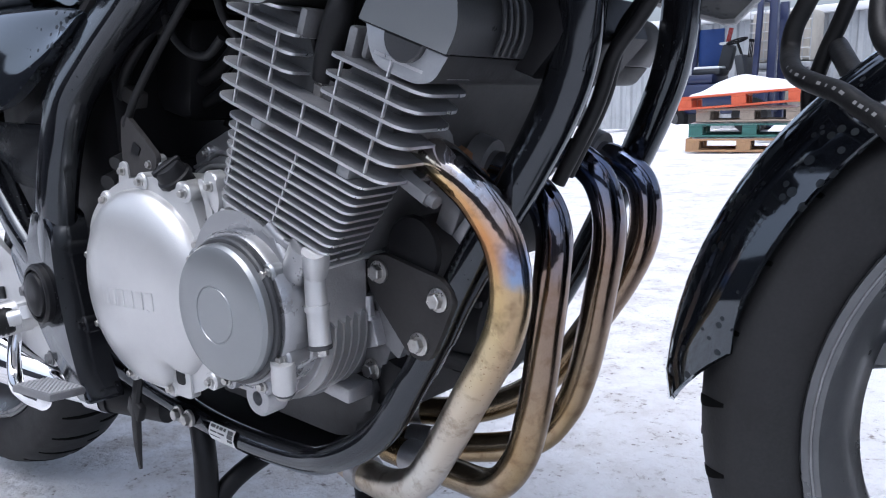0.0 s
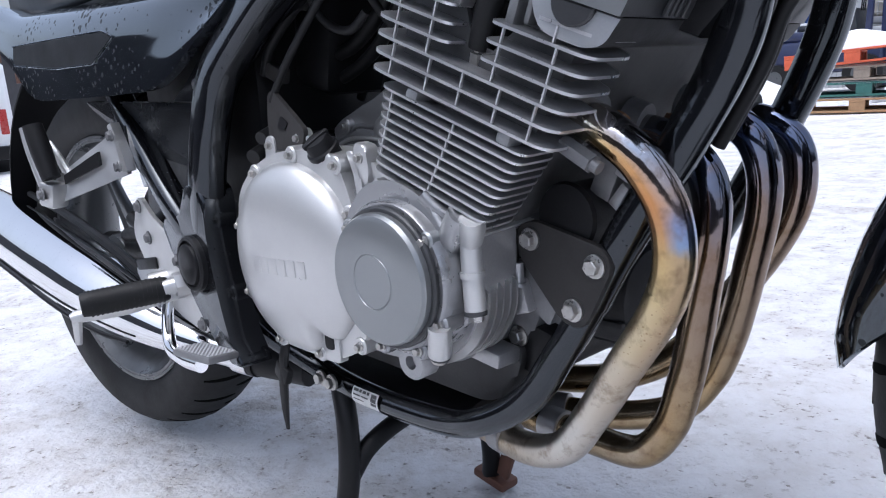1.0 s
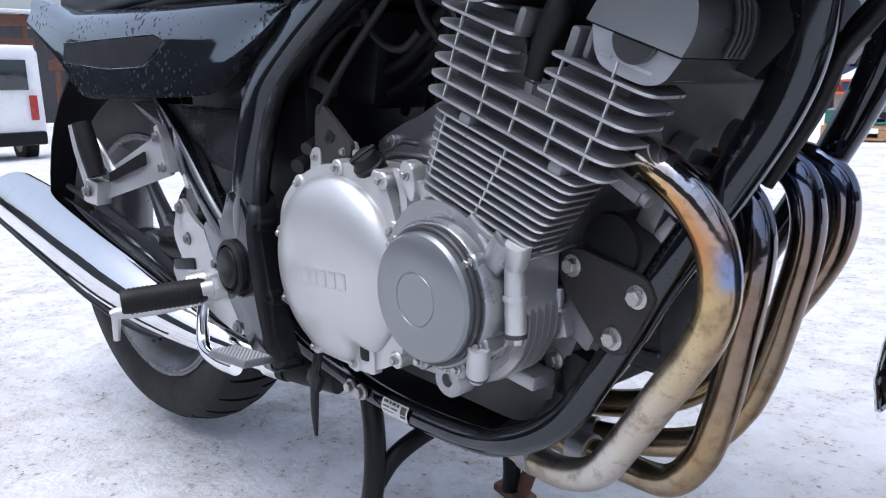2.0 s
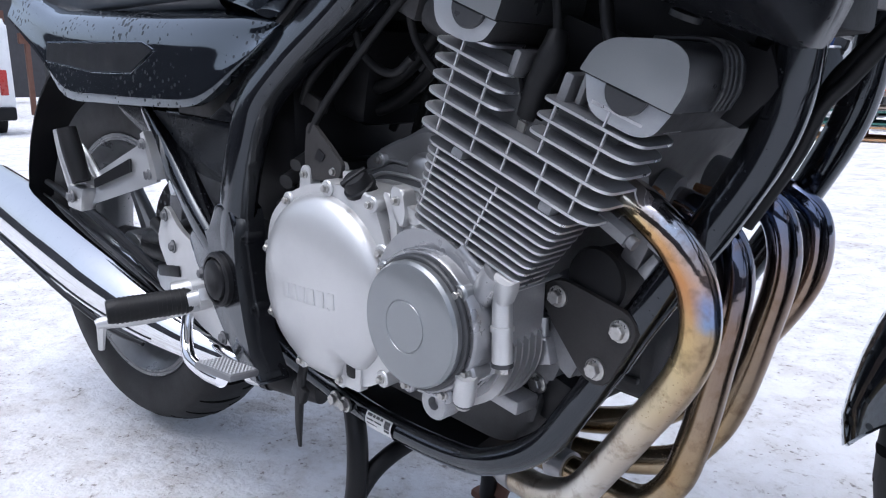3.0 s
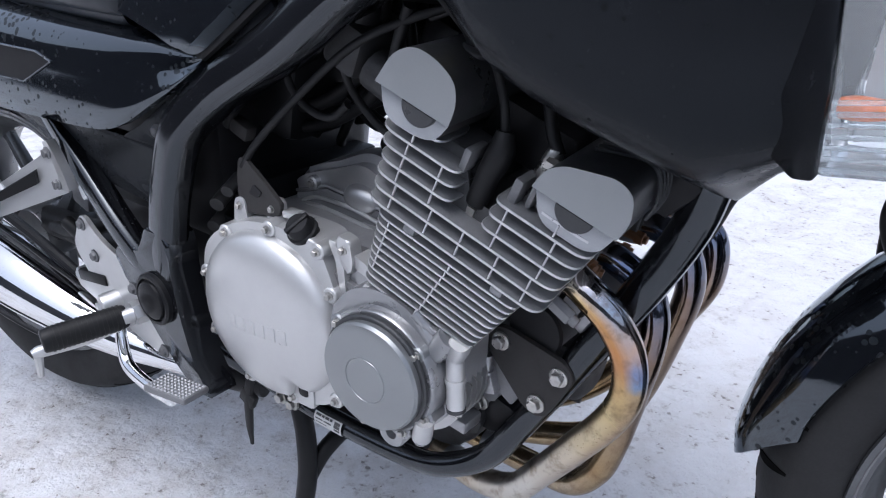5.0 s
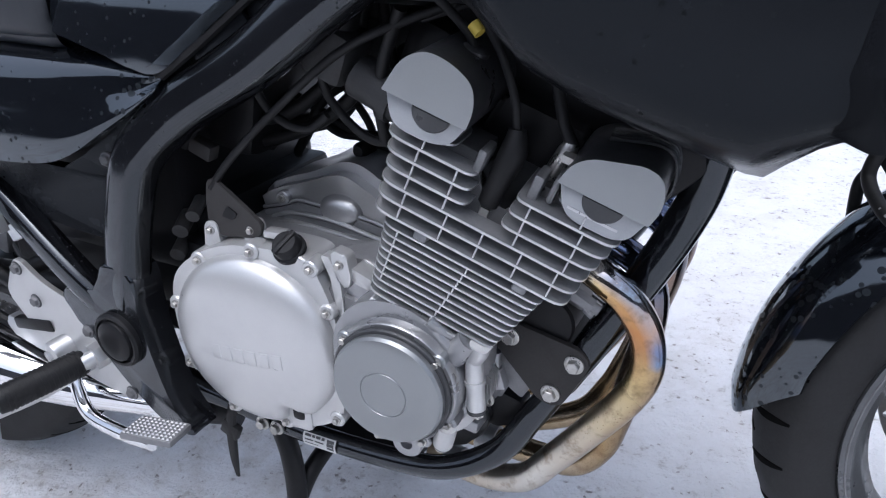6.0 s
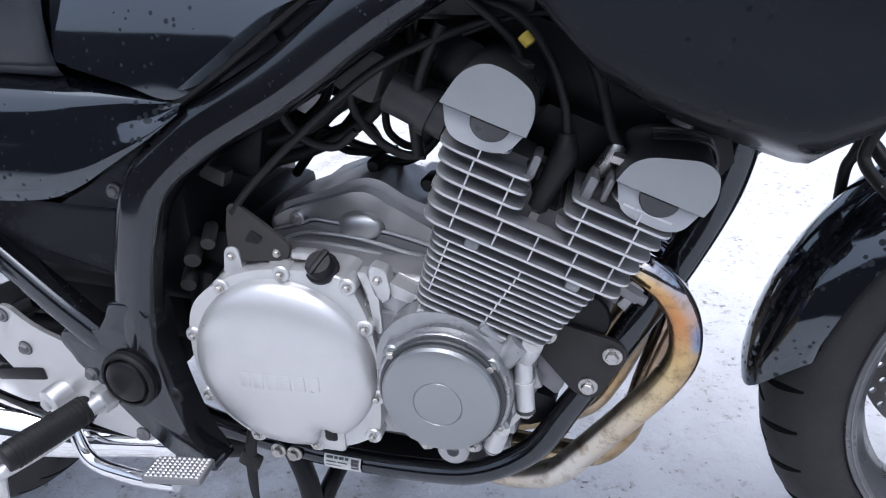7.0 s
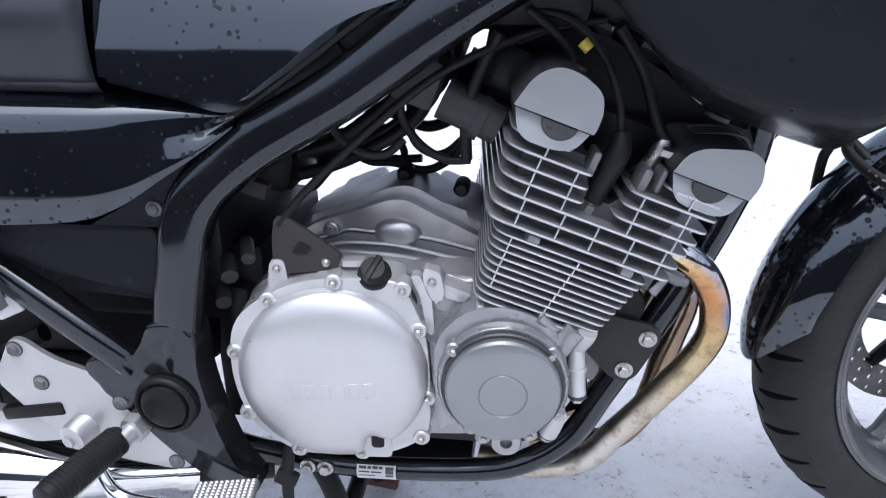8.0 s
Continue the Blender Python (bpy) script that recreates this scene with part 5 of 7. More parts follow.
# brake caliper at the fork leg
bm = bmesh.new()
obox(bm, (0.600, -0.075, 0.300), (0.075, 0.045, 0.085), (0, 28, 0), 0.01)
obox(bm, (0.575, -0.105, 0.315), (0.035, 0.02, 0.045), (0, 28, 0), 0.008)
tube(bm, [(0.575, -0.11, 0.345), (0.560, -0.112, 0.372)], [0.009, 0.008], 6, 1)
caliper = part("brake_caliper", bm, alloy, bike, "bright alloy brake caliper")
caliper.matrix_local = STEER
bolt(caliper, 0.585, -0.117, 0.318, M_BIG)
bolt(caliper, 0.605, -0.100, 0.280, M_BIG)
# fork leg
for s in (-1, 1):
    bm = bmesh.new()
    tube(bm, [(0.715, FC[1] + s * 0.098, 0.345), (0.640, FC[1] + s * 0.098, 0.56), (0.605, FC[1] + s * 0.098, 0.66)], [0.029, 0.027, 0.026], 20, 2)
    tube(bm, [(0.605, FC[1] + s * 0.098, 0.66), (0.53, FC[1] + s * 0.098, 0.90)], [0.0205, 0.0205], 20, 1)
    part("fork_leg", bm, matt_black, bike).matrix_local = STEER

# front fender
bm = bmesh.new()
rings = []
for k in range(29):
    tip = min(1.0, 0.86 + 0.14 * math.sin(min(1.0, k / 3) * math.pi / 2))
    ring = []
    for j in range(17):
        t = j / 8 - 1
        back = 12 * abs(t) ** 2
        a = radians(181 - back - (129 - back) * k / 28)
        rr = 0.321 - 0.038 * abs(t) ** 2.6 - (0.004 if k == 0 else 0)
        ring.append((FC[0] + rr * math.cos(a), FC[1] + t * 0.060 * tip, FC[2] + rr * math.sin(a)))
    inner = [(FC[0] + (x - FC[0]) * 0.988, FC[1] + (y - FC[1]) * 0.95, FC[2] + (z - FC[2]) * 0.988) for x, y, z in ring[::-1]]
    rings.append(ring + inner)
loft(bm, rings)
fender = part("front_fender", bm, gloss_black, bike, "glossy black front fender with water drops", 60)
fender.matrix_local = STEER
bm = bmesh.new()
lathe(bm, [(0.010, 0.01), (0.0105, 0.0), (0.008, -0.008)], (0.412, 0.082, 0.482), 18)
tube(bm, [(0.412, 0.082, 0.482), (0.44, 0.085, 0.470)], [0.006, 0.006], 8, 1)
part("reflector", bm, matt_black, fender)

# hoses at the fork
def brake_hose(pts, r):
    bm = bmesh.new()
    tube(bm, pts, r, 14, 8)
    return part("brake_hose", bm, rubber, bike, "thick black rubber hose")


MARKED = [(0.490, 0.055, 0.76), (0.466, 0.045, 0.69), (0.459, 0.04, 0.656), (0.456, 0.035, 0.645), (0.449, 0.033, 0.628), (0.448, 0.03, 0.613), (0.455, 0.01, 0.603), (0.467, -0.012, 0.595), (0.484, -0.03, 0.589), (0.5, -0.045, 0.584), (0.514, -0.058, 0.576),
          (0.526, -0.07, 0.57), (0.538, -0.08, 0.561), (0.56, -0.085, 0.54)]
marked = brake_hose(MARKED, 0.0062)
brake_hose([(0.51, 0.09, 0.76), (0.475, 0.09, 0.67), (0.468, 0.09, 0.65), (0.461, 0.09, 0.63), (0.455, 0.09, 0.615), (0.45, 0.09, 0.599), (0.445, 0.09, 0.581), (0.45, 0.105, 0.52), (0.465, 0.12, 0.45), (0.50, 0.125, 0.38)], 0.0060)
brake_hose([(0.452, 0.102, 0.612), (0.454, 0.10, 0.618), (0.459, 0.095, 0.6185), (0.468, 0.08, 0.61), (0.48, 0.06, 0.597), (0.497, 0.03, 0.58), (0.51, 0.01, 0.568), (0.53, 0.0, 0.55)], [0.004, 0.0065, 0.0075, 0.0075, 0.0075, 0.0075, 0.0075, 0.0075])
brake_hose([(0.60, 0.00, 0.78), (0.535, 0.01, 0.72), (0.515, -0.005, 0.665), (0.512, -0.025, 0.635), (0.52, -0.045, 0.61), (0.545, -0.06, 0.595)], 0.006)


white_ink = material("white_print", (0.20, 0.20, 0.20), 0.6)
# worn printing along the hose, as short bars
MARKS = spline(MARKED, 12)
for i, k in enumerate(range(80, 150, 4)):
    if i % 5 == 4:
        continue
    p, nx = MARKS[k], MARKS[k + 1]
    d = (nx - p).normalized()
    n = Vector((-0.25, -0.9, 0.35))
    n = (n - d * n.dot(d)).normalized()
    e = d.cross(n)
    bm = bmesh.new()
    w = 0.0008 + 0.0006 * (i % 3)
    rows = []
    for a in (-9, 0, 9):
        m = n * math.cos(radians(a)) + e * math.sin(radians(a))
        rows.append([p + d * q + m * 0.0064 for q in (-w, w)])
    loft(bm, rows, False, False, closed=False)
    part("print_bar", bm, white_ink, marked)

# -- tank, seat and side panels --


def skin(bm, sections, thick=0.006):
    """A curved panel from sections of points running the same way, given a real thickness on its far side."""
    outer = [[Vector(p) for p in s] for s in sections]
    rings = []
    for s in outer:
        rings.append([tuple(p) for p in s] + [(p.x, p.y + thick, p.z) for p in reversed(s)])
    loft(bm, rings)


def dense(section, n=5):
    return [tuple(p) for p in spline(section, n)]


def finer(rows, n=5):
    """More sections between the given ones, along a smooth curve."""
    out = []
    for a in range(0, len(rows[0]), 3):
        cols = [tuple(r[a:a + 3]) + (0,) * (3 - len(r[a:a + 3])) for r in rows]
        out.append(spline(cols, n))
    return [sum((tuple(c[i]) for c in out), ()) for i in range(len(out[0]))]



def tank_depth(z):
    """How far the tank's rounded face lies behind its widest line at a height."""
    return 2.0 * (z - 0.690) ** 2 - 0.006


bm = bmesh.new()
secs = []
for x, zb, ym in finer(((0.16, 0.86, -0.196), (0.05, 0.80, -0.209), (-0.055, 0.765, -0.214), (-0.12, 0.720, -0.213), (-0.168, 0.692, -0.210), (-0.22, 0.703, -0.205), (-0.285, 0.717, -0.196)), 6):
    face = []
    for k in range(22):
        zz = zb + 0.006 + (1.012 - zb - 0.006) * (k / 21) ** 1.1
        face.append((x, min(0.0, ym + tank_depth(zz)), zz))
    secs.append([(x, face[0][1] + 0.025, zb + 0.008)] + face)
whole = [s + [(x, -y, z) for x, y, z in reversed(s)] for s in secs]
loft(bm, [s + [(x, y * 0.93, z - 0.008) for x, y, z in reversed(s)] for s in whole])
tank = part("fuel_tank", bm, gloss_black, bike, "glossy black fuel tank with dried drops", 60)
bm = bmesh.new()
secs = []
for x, w in ((-0.293, 0.0), (-0.305, 0.008), (-0.45, 0.01), (-0.7, 0.008), (-0.95, 0.0)):
    secs.append(dense([(x, -0.165, 0.712), (x, -0.184 - w, 0.722), (x, -0.190 - w, 0.75), (x, -0.186 - w, 0.79), (x, -0.16, 0.83), (x, 0.0, 0.85)]))
whole = [s[:-1] + [(x, -y, z) for x, y, z in reversed(s)] for s in secs]
loft(bm, [s + [(x, y * 0.93, z - 0.012) for x, y, z in reversed(s)] for s in whole])
part("seat", bm, seat_vinyl, bike, "dark grey vinyl seat", 60)

bm = bmesh.new()
secs = []
for x, zt, zc, zb, o, _ in finer(((-0.166, 0.688, 0.683, 0.676, 0.0), (-0.195, 0.695, 0.672, 0.655, 0.006), (-0.235, 0.700, 0.670, 0.630, 0.012), (-0.28, 0.703, 0.669, 0.603, 0.018), (-0.325, 0.705, 0.669, 0.590, 0.022),
                         (-0.42, 0.707, 0.672, 0.587, 0.026), (-0.55, 0.712, 0.678, 0.586, 0.028), (-0.69, 0.718, 0.686, 0.590, 0.026), (-0.78, 0.722, 0.70, 0.64, 0.022), (-0.88, 0.74, 0.72, 0.68, 0.014), (-0.98, 0.76, 0.74, 0.715, 0.004)), 4):
    secs.append(dense([(x, -0.166, zt), (x, -0.174 - o * 0.55, (zt * 2 + zc) / 3), (x, -0.174 - o, zc), (x, -0.1785 - o, zc * 0.6 + zb * 0.4), (x, -0.1825 - o, zc * 0.22 + zb * 0.78), (x, -0.1828 - o * 0.97, zb)], 4))
skin(bm, secs, 0.012)
side = part("side_panel", bm, gloss_black, bike, "glossy black side panel, wet with drops", 50)


def panel_y(x, z):
    """The side panel's face at x and z."""
    k = min(range(len(secs) - 1), key=lambda i: abs((secs[i][0][0] + secs[i + 1][0][0]) / 2 - x))
    ys = []
    for s in (secs[k], secs[k + 1]):
        for p, q in zip(s, s[1:]):
            if q[2] <= z <= p[2]:
                f = (z - q[2]) / max(1e-6, p[2] - q[2])
                ys.append(q[1] + (p[1] - q[1]) * f)
                break
        else:
            ys.append(-0.2)
    return sum(ys) / 2


bm = bmesh.new()
rows, rim_a, rim_b = [], [], []
for i in range(25):
    x = -0.40 - 0.36 * i / 24
    hi = 0.666 + 0.004 * (i / 24) - 0.03 * max(0.0, 1 - i / 2.0) * 0.3
    lo = 0.628 + 0.030 * max(0.0, 1 - i / 4.0) + 0.014 * max(0.0, (i - 12) / 12)
    row = []
    for j in range(7):
        zz = hi + (lo - hi) * j / 6
        row.append((x, panel_y(x, zz) - 0.0008, zz))
    rows.append(row + [(px, py + 0.004, pz) for px, py, pz in reversed(row)])
    rim_a.append(row[0])
    rim_b.append(row[-1])
loft(bm, rows)
part("vent_recess", bm, matt_black, side, "matt black recess in the panel")
bm = bmesh.new()
tube(bm, rim_a[::-1] + rim_b, 0.0014, 6, 1)
part("recess_lip", bm, gloss_black, side)
bm = bmesh.new()
prism(bm, rounded([(-0.178, 0.662), (-0.262, 0.577), (-0.255, 0.572), (-0.335, 0.574), (-0.30, 0.592), (-0.215, 0.650)], 0.004), -0.183, -0.165, 0.003)
trim = part("panel_trim", bm, plastic, bike, "black plastic trim beside the frame tube")
bolt(trim, -0.266, -0.184, 0.592, M_SOCKET, label="small steel screw")
bm = bmesh.new()
prism(bm, rounded([(-0.262, 0.571), (-0.268, 0.491), (-0.35, 0.500), (-0.45, 0.518), (-0.57, 0.565), (-0.60, 0.581), (-0.45, 0.577)], 0.008), -0.170, -0.155, 0.004)
lower_panel = part("lower_panel", bm, plastic, bike, "dark grey plastic battery panel")
# trim between tank and frame
bm = bmesh.new()
tube(bm, [(-0.175, -0.188, 0.683), (-0.115, -0.190, 0.722), (-0.05, -0.188, 0.768), (0.05, -0.186, 0.835)], 0.006, 8, 4)
part("tank_edge_rubber", bm, rubber, tank)
bm = bmesh.new()
prism(bm, [(0.20, 0.89), (0.05, 0.82), (-0.055, 0.785), (-0.12, 0.742), (-0.165, 0.712), (-0.215, 0.705), (-0.21, 0.62), (-0.158, 0.640), (-0.05, 0.69), (0.05, 0.76), (0.17, 0.83)], -0.177, -0.15, 0.002)
part("tank_trim", bm, plastic, tank, "black trim strip between tank and frame")
bm = bmesh.new()
obox(bm, (-0.095, -0.180, 0.722), (0.075, 0.012, 0.022), (0, -36, 0), 0.003)
part("tank_clip", bm, plastic, tank)
# rear inner fender and tail
bm = bmesh.new()
secs = []
for k in range(15):
    a = radians(60 + 130 * k / 14)
    rr = 0.335
    secs.append([(RC[0] + rr * math.cos(a), RC[1] + t * 0.09, RC[2] + rr * math.sin(a) + 0.03) for t in (-1, -0.6, 0, 0.6, 1)])
rings = [s + [(x + 0.0, y, z + 0.006) for x, y, z in reversed(s)] for s in secs]
loft(bm, rings)
part("rear_mudguard", bm, matt_black, bike).matrix_local = TRUE
bm = bmesh.new()
box(bm, -1.27, -1.15, -0.12, 0.10, 0.45, 0.72, 0.01)
part("mud_flap", bm, matt_black, bike, "black mud flap behind the rear wheel")

# -- airbox, carburettors and the dark works inside --
bm = bmesh.new()
box(bm, -0.56, -0.215, -0.125, 0.125, 0.44, 0.73, 0.015)
part("airbox", bm, matt_black, bike)
bm = bmesh.new()
box(bm, -0.21, 0.16, -0.12, 0.12, 0.755, 0.85, 0.02)
part("tank_floor", bm, matt_black, bike)
bm = bmesh.new()
obox(bm, (0.235, 0, 0.770), (0.26, 0.22, 0.070), (0, 24, 0), 0.015)
part("tank_floor", bm, matt_black, bike)
bm = bmesh.new()
prism(bm, [(0.05, 0.70), (0.06, 0.752), (0.12, 0.757), (0.135, 0.753), (0.162, 0.752), (0.17, 0.742), (0.215, 0.721), (0.235, 0.713), (0.252, 0.694), (0.272, 0.676), (0.30, 0.655), (0.318, 0.66), (0.33, 0.63), (0.30, 0.60), (0.20, 0.64)], -0.06, 0.06, 0.004)
part("coil_bracket", bm, matt_black, bike)
bm = bmesh.new()
prism(bm, [(0.02, 0.80), (0.05, 0.765), (0.115, 0.769), (0.142, 0.774), (0.168, 0.762), (0.192, 0.748), (0.232, 0.731), (0.262, 0.710), (0.288, 0.688), (0.312, 0.668), (0.345, 0.672), (0.345, 0.80)], -0.05, 0.05, 0.004)
part("backbone_tube", bm, matt_black, bike)
for x, z, w in ((0.105, 0.762, 0.02), (0.160, 0.756, 0.010), (0.198, 0.735, 0.030), (0.243, 0.712, 0.012), (0.296, 0.668, 0.012)):
    bm = bmesh.new()
    obox(bm, (x, 0, z), (w, 0.05, 0.04), (0, 25, 0), 0.003)
    part("loom_clip", bm, matt_black, bike)
for i in range(4):
    y = -0.105 + i * 0.07
    bm = bmesh.new()
    obox(bm, (-0.002, y, 0.712), (0.046, 0.048, 0.050), (0, 22, 0), 0.008)
    tube(bm, [(0.02, y, 0.692), (0.075, y, 0.665)], [0.021, 0.019], 14, 1)
    tube(bm, [(-0.002, y, 0.73), (0.008, y, 0.762)], [0.02, 0.018], 14, 1)
    part("carburettor", bm, darkalloy, bike, "dark alloy carburettor")
    bm = bmesh.new()
    tube(bm, [(-0.03, y, 0.715), (-0.075, y, 0.735), (-0.12, y, 0.757)], [0.020, 0.021, 0.024], 14, 2)
    part("intake_trunk", bm, rubber, bike)
    bm = bmesh.new()
    tube(bm, [(0.052, y, 0.675), (0.060, y, 0.671)], [0.0225, 0.0225], 16, 1)
    part("intake_clamp", bm, darkalloy, bike)
bm = bmesh.new()
obox(bm, (0.078, 0.01, 0.715), (0.045, 0.20, 0.055), (0, 21, 0), 0.01)
part("intake_plenum", bm, matt_black, bike)
bm = bmesh.new()
box(bm, -0.25, -0.180, -0.108, 0.11, 0.30, 0.53, 0.01)
part("frame_crossmember", bm, matt_black, bike)
bm = bmesh.new()
box(bm, -0.56, -0.245, -0.12, 0.11, 0.385, 0.46, 0.01)
part("battery_box", bm, matt_black, bike)
bm = bmesh.new()
obox(bm, (-0.185, 0.01, 0.635), (0.085, 0.16, 0.12), (0, 12, 0), 0.02)
part("airbox_mouth", bm, matt_black, bike)
# gear linkage bracket above the clutch
bm = bmesh.new()
prism(bm, rounded([(-0.146, 0.580), (-0.135, 0.581), (-0.103, 0.559), (-0.079, 0.541), (-0.085, 0.525), (-0.134, 0.518), (-0.152, 0.522), (-0.151, 0.553)], 0.005), -0.150, -0.145, 0.001, 1)
br = part("cable_bracket", bm, plate_grey, bike, "triangular steel cable bracket with a hole")
bm = bmesh.new()
prism(bm, rounded([(-0.122, 0.555), (-0.109, 0.548), (-0.116, 0.540), (-0.131, 0.542)], 0.003), -0.1512, -0.1448, 0.0)
part("bracket_hole", bm, matt_black, br)
for x, z, r in ((-0.180, 0.530, 0.0075), (-0.203, 0.508, 0.009), (-0.214, 0.477, 0.0085)):
    bm = bmesh.new()
    tube(bm, [(x - 0.012, -0.118, z + 0.008), (x, -0.145, z)], [r, r], 14, 1)
    part("banjo_union", bm, darkalloy, br)
bm = bmesh.new()
obox(bm, (-0.215, -0.10, 0.44), (0.035, 0.06, 0.10), (0, 8, 0), 0.01)
part("switch_body", bm, matt_black, bike)

# -- cables --
def cable(pts, r):
    bm = bmesh.new()
    tube(bm, pts, r, 10, 7)
    return part("cable", bm, rubber, bike)


cable([(-0.143, -0.147, 0.570), (-0.115, -0.145, 0.603), (-0.06, -0.138, 0.655), (0.01, -0.130, 0.712), (0.07, -0.120, 0.742), (0.15, -0.10, 0.768)], 0.0042)
cable([(0.02, -0.09, 0.765), (0.005, -0.08, 0.715), (-0.005, -0.07, 0.675), (-0.035, -0.06, 0.645), (-0.09, -0.05, 0.613), (-0.15, -0.045, 0.592), (-0.21, -0.04, 0.585)], 0.0075)
cable([(-0.02, -0.11, 0.705), (-0.022, -0.10, 0.670), (-0.005, -0.09, 0.640), (0.02, -0.09, 0.626), (0.045, -0.09, 0.626)], 0.0045)
cable([(0.075, -0.12, 0.755), (0.055, -0.115, 0.715), (0.043, -0.11, 0.675), (0.042, -0.10, 0.63)], 0.006)
cable([(0.02, -0.06, 0.76), (0.028, -0.06, 0.70), (0.040, -0.06, 0.672), (0.062, -0.06, 0.668)], 0.006)
cable([(-0.03, -0.05, 0.69), (-0.07, -0.05, 0.655), (-0.12, -0.05, 0.625), (-0.19, -0.05, 0.61)], 0.008)
cable([(-0.05, 0.05, 0.70), (-0.075, 0.04, 0.640), (-0.11, 0.04, 0.60), (-0.16, 0.05, 0.58)], 0.008)
cable([(-0.10, 0.02, 0.69), (-0.115, 0.02, 0.645), (-0.15, 0.0, 0.61), (-0.185, 0.0, 0.565)], 0.006)
cable([(-0.02, 0.0, 0.60), (-0.06, 0.0, 0.60), (-0.11, 0.0, 0.62), (-0.19, 0.0, 0.655)], 0.005)
cable([(0.18, -0.12, 0.76), (0.205, -0.11, 0.72), (0.222, -0.118, 0.672), (0.232, -0.122, 0.655)], 0.0055)
cable([(0.09, -0.11, 0.745), (0.13, -0.11, 0.758), (0.17, -0.11, 0.765)], 0.003)
cable([(-0.16, 0.0, 0.600), (-0.131, 0.0, 0.606), (-0.101, 0.0, 0.614), (-0.071, 0.0, 0.627), (-0.042, 0.0, 0.645), (-0.021, -0.01, 0.662), (-0.007, -0.02, 0.69)], 0.0055)
cable([(-0.16, 0.02, 0.555), (-0.151, 0.01, 0.563), (-0.126, 0.0, 0.592), (-0.112, 0.0, 0.618), (-0.092, 0.0, 0.639), (-0.062, 0.0, 0.657), (-0.03, 0.0, 0.675)], 0.006)
cable([(-0.030, -0.02, 0.70), (-0.030, -0.01, 0.677), (-0.032, 0.0, 0.652), (-0.029, 0.0, 0.621), (-0.010, 0.0, 0.606), (0.010, -0.01, 0.611), (0.03, -0.02, 0.63)], 0.0045)
cable([(-0.12, 0.02, 0.625), (-0.102, 0.0, 0.608), (-0.081, 0.0, 0.595), (-0.053, 0.0, 0.594), (-0.018, 0.0, 0.586), (0.010, 0.0, 0.598), (0.03, 0.0, 0.62)], 0.005)
cable([(-0.09, 0.02, 0.66), (-0.071, 0.01, 0.637), (-0.054, 0.0, 0.629), (-0.041, 0.0, 0.61), (-0.046, 0.02, 0.58)], 0.0045)
cable([(-0.19, 0.05, 0.64), (-0.15, 0.05, 0.65), (-0.11, 0.05, 0.65), (-0.06, 0.05, 0.64), (-0.02, 0.05, 0.625), (0.02, 0.05, 0.64)], 0.007)
cable([(0.292, -0.012, 0.520), (0.322, -0.008, 0.577), (0.337, -0.008, 0.616), (0.354, -0.008, 0.637), (0.375, -0.008, 0.664), (0.43, -0.008, 0.73)], 0.006)
cable([(0.288, 0.008, 0.525), (0.319, 0.008, 0.582), (0.334, 0.008, 0.630), (0.350, 0.008, 0.652), (0.371, 0.008, 0.678), (0.41, 0.008, 0.73)], 0.006)
# wiring and fuel lines in the dark under the tank
cable([(-0.20, -0.12, 0.60), (-0.17, -0.125, 0.63), (-0.12, -0.12, 0.665), (-0.06, -0.115, 0.70), (-0.01, -0.12, 0.735), (0.05, -0.12, 0.77)], 0.006)
cable([(-0.09, -0.125, 0.69), (-0.085, -0.12, 0.66), (-0.065, -0.115, 0.64), (-0.04, -0.11, 0.635), (-0.02, -0.105, 0.65)], 0.0045)
cable([(0.10, -0.125, 0.775), (0.125, -0.125, 0.755), (0.14, -0.12, 0.735), (0.142, -0.12, 0.715)], 0.004)
for x, y, z, r in ((-0.175, -0.118, 0.600, 20), (-0.20, -0.115, 0.645, -15), (-0.13, -0.112, 0.675, 30)):
    bm = bmesh.new()
    obox(bm, (x, y, z), (0.030, 0.016, 0.018), (0, r, 0), 0.003)
    part("connector", bm, plate_grey, bike, "dark plastic cable connector")
# fitting on the head
bm = bmesh.new()
tube(bm, [(0.205, -0.118, 0.618), (0.226, -0.122, 0.652), (0.229, -0.122, 0.660)], [0.007, 0.008, 0.006], 10, 2)
tube(bm, [(0.226, -0.128, 0.650), (0.238, -0.130, 0.647)], [0.006, 0.006], 6, 1)
part("drain_fitting", bm, steel, bike, "steel vacuum fitting on the head")

for ob in (block, head_mid, plug):
    turned(ob, 6, 0.13, -0.172)
turned(camA, 6, 0.13, -0.172, (0.003, 0, -0.001))
turned(camB, 6, 0.13, -0.172, (-0.007, 0.004, -0.003))
turned(clutch, 5, -0.09, -0.171, (0, 0.004, 0))
turned(gen, 3.5, 0.087, -0.18)

turned(tank, 5, -0.26, -0.19, (0, 0.018, 0))
for ob in (side, lower_panel):
    turned(ob, 4.5, -0.26, -0.18)
turned(trim, 4.5, -0.26, -0.18, (0.008, 0.010, 0.001))

# left side of the machine that shows through the frame
bm = bmesh.new()
prism(bm, rounded([(-0.20, 0.40), (-0.19, 0.50), (-0.08, 0.53), (0.03, 0.50), (0.13, 0.47), (0.14, 0.34), (0.0, 0.31), (-0.17, 0.33)], 0.03), 0.14, 0.17, 0.0)
part("alternator_cover", bm, cast, bike)
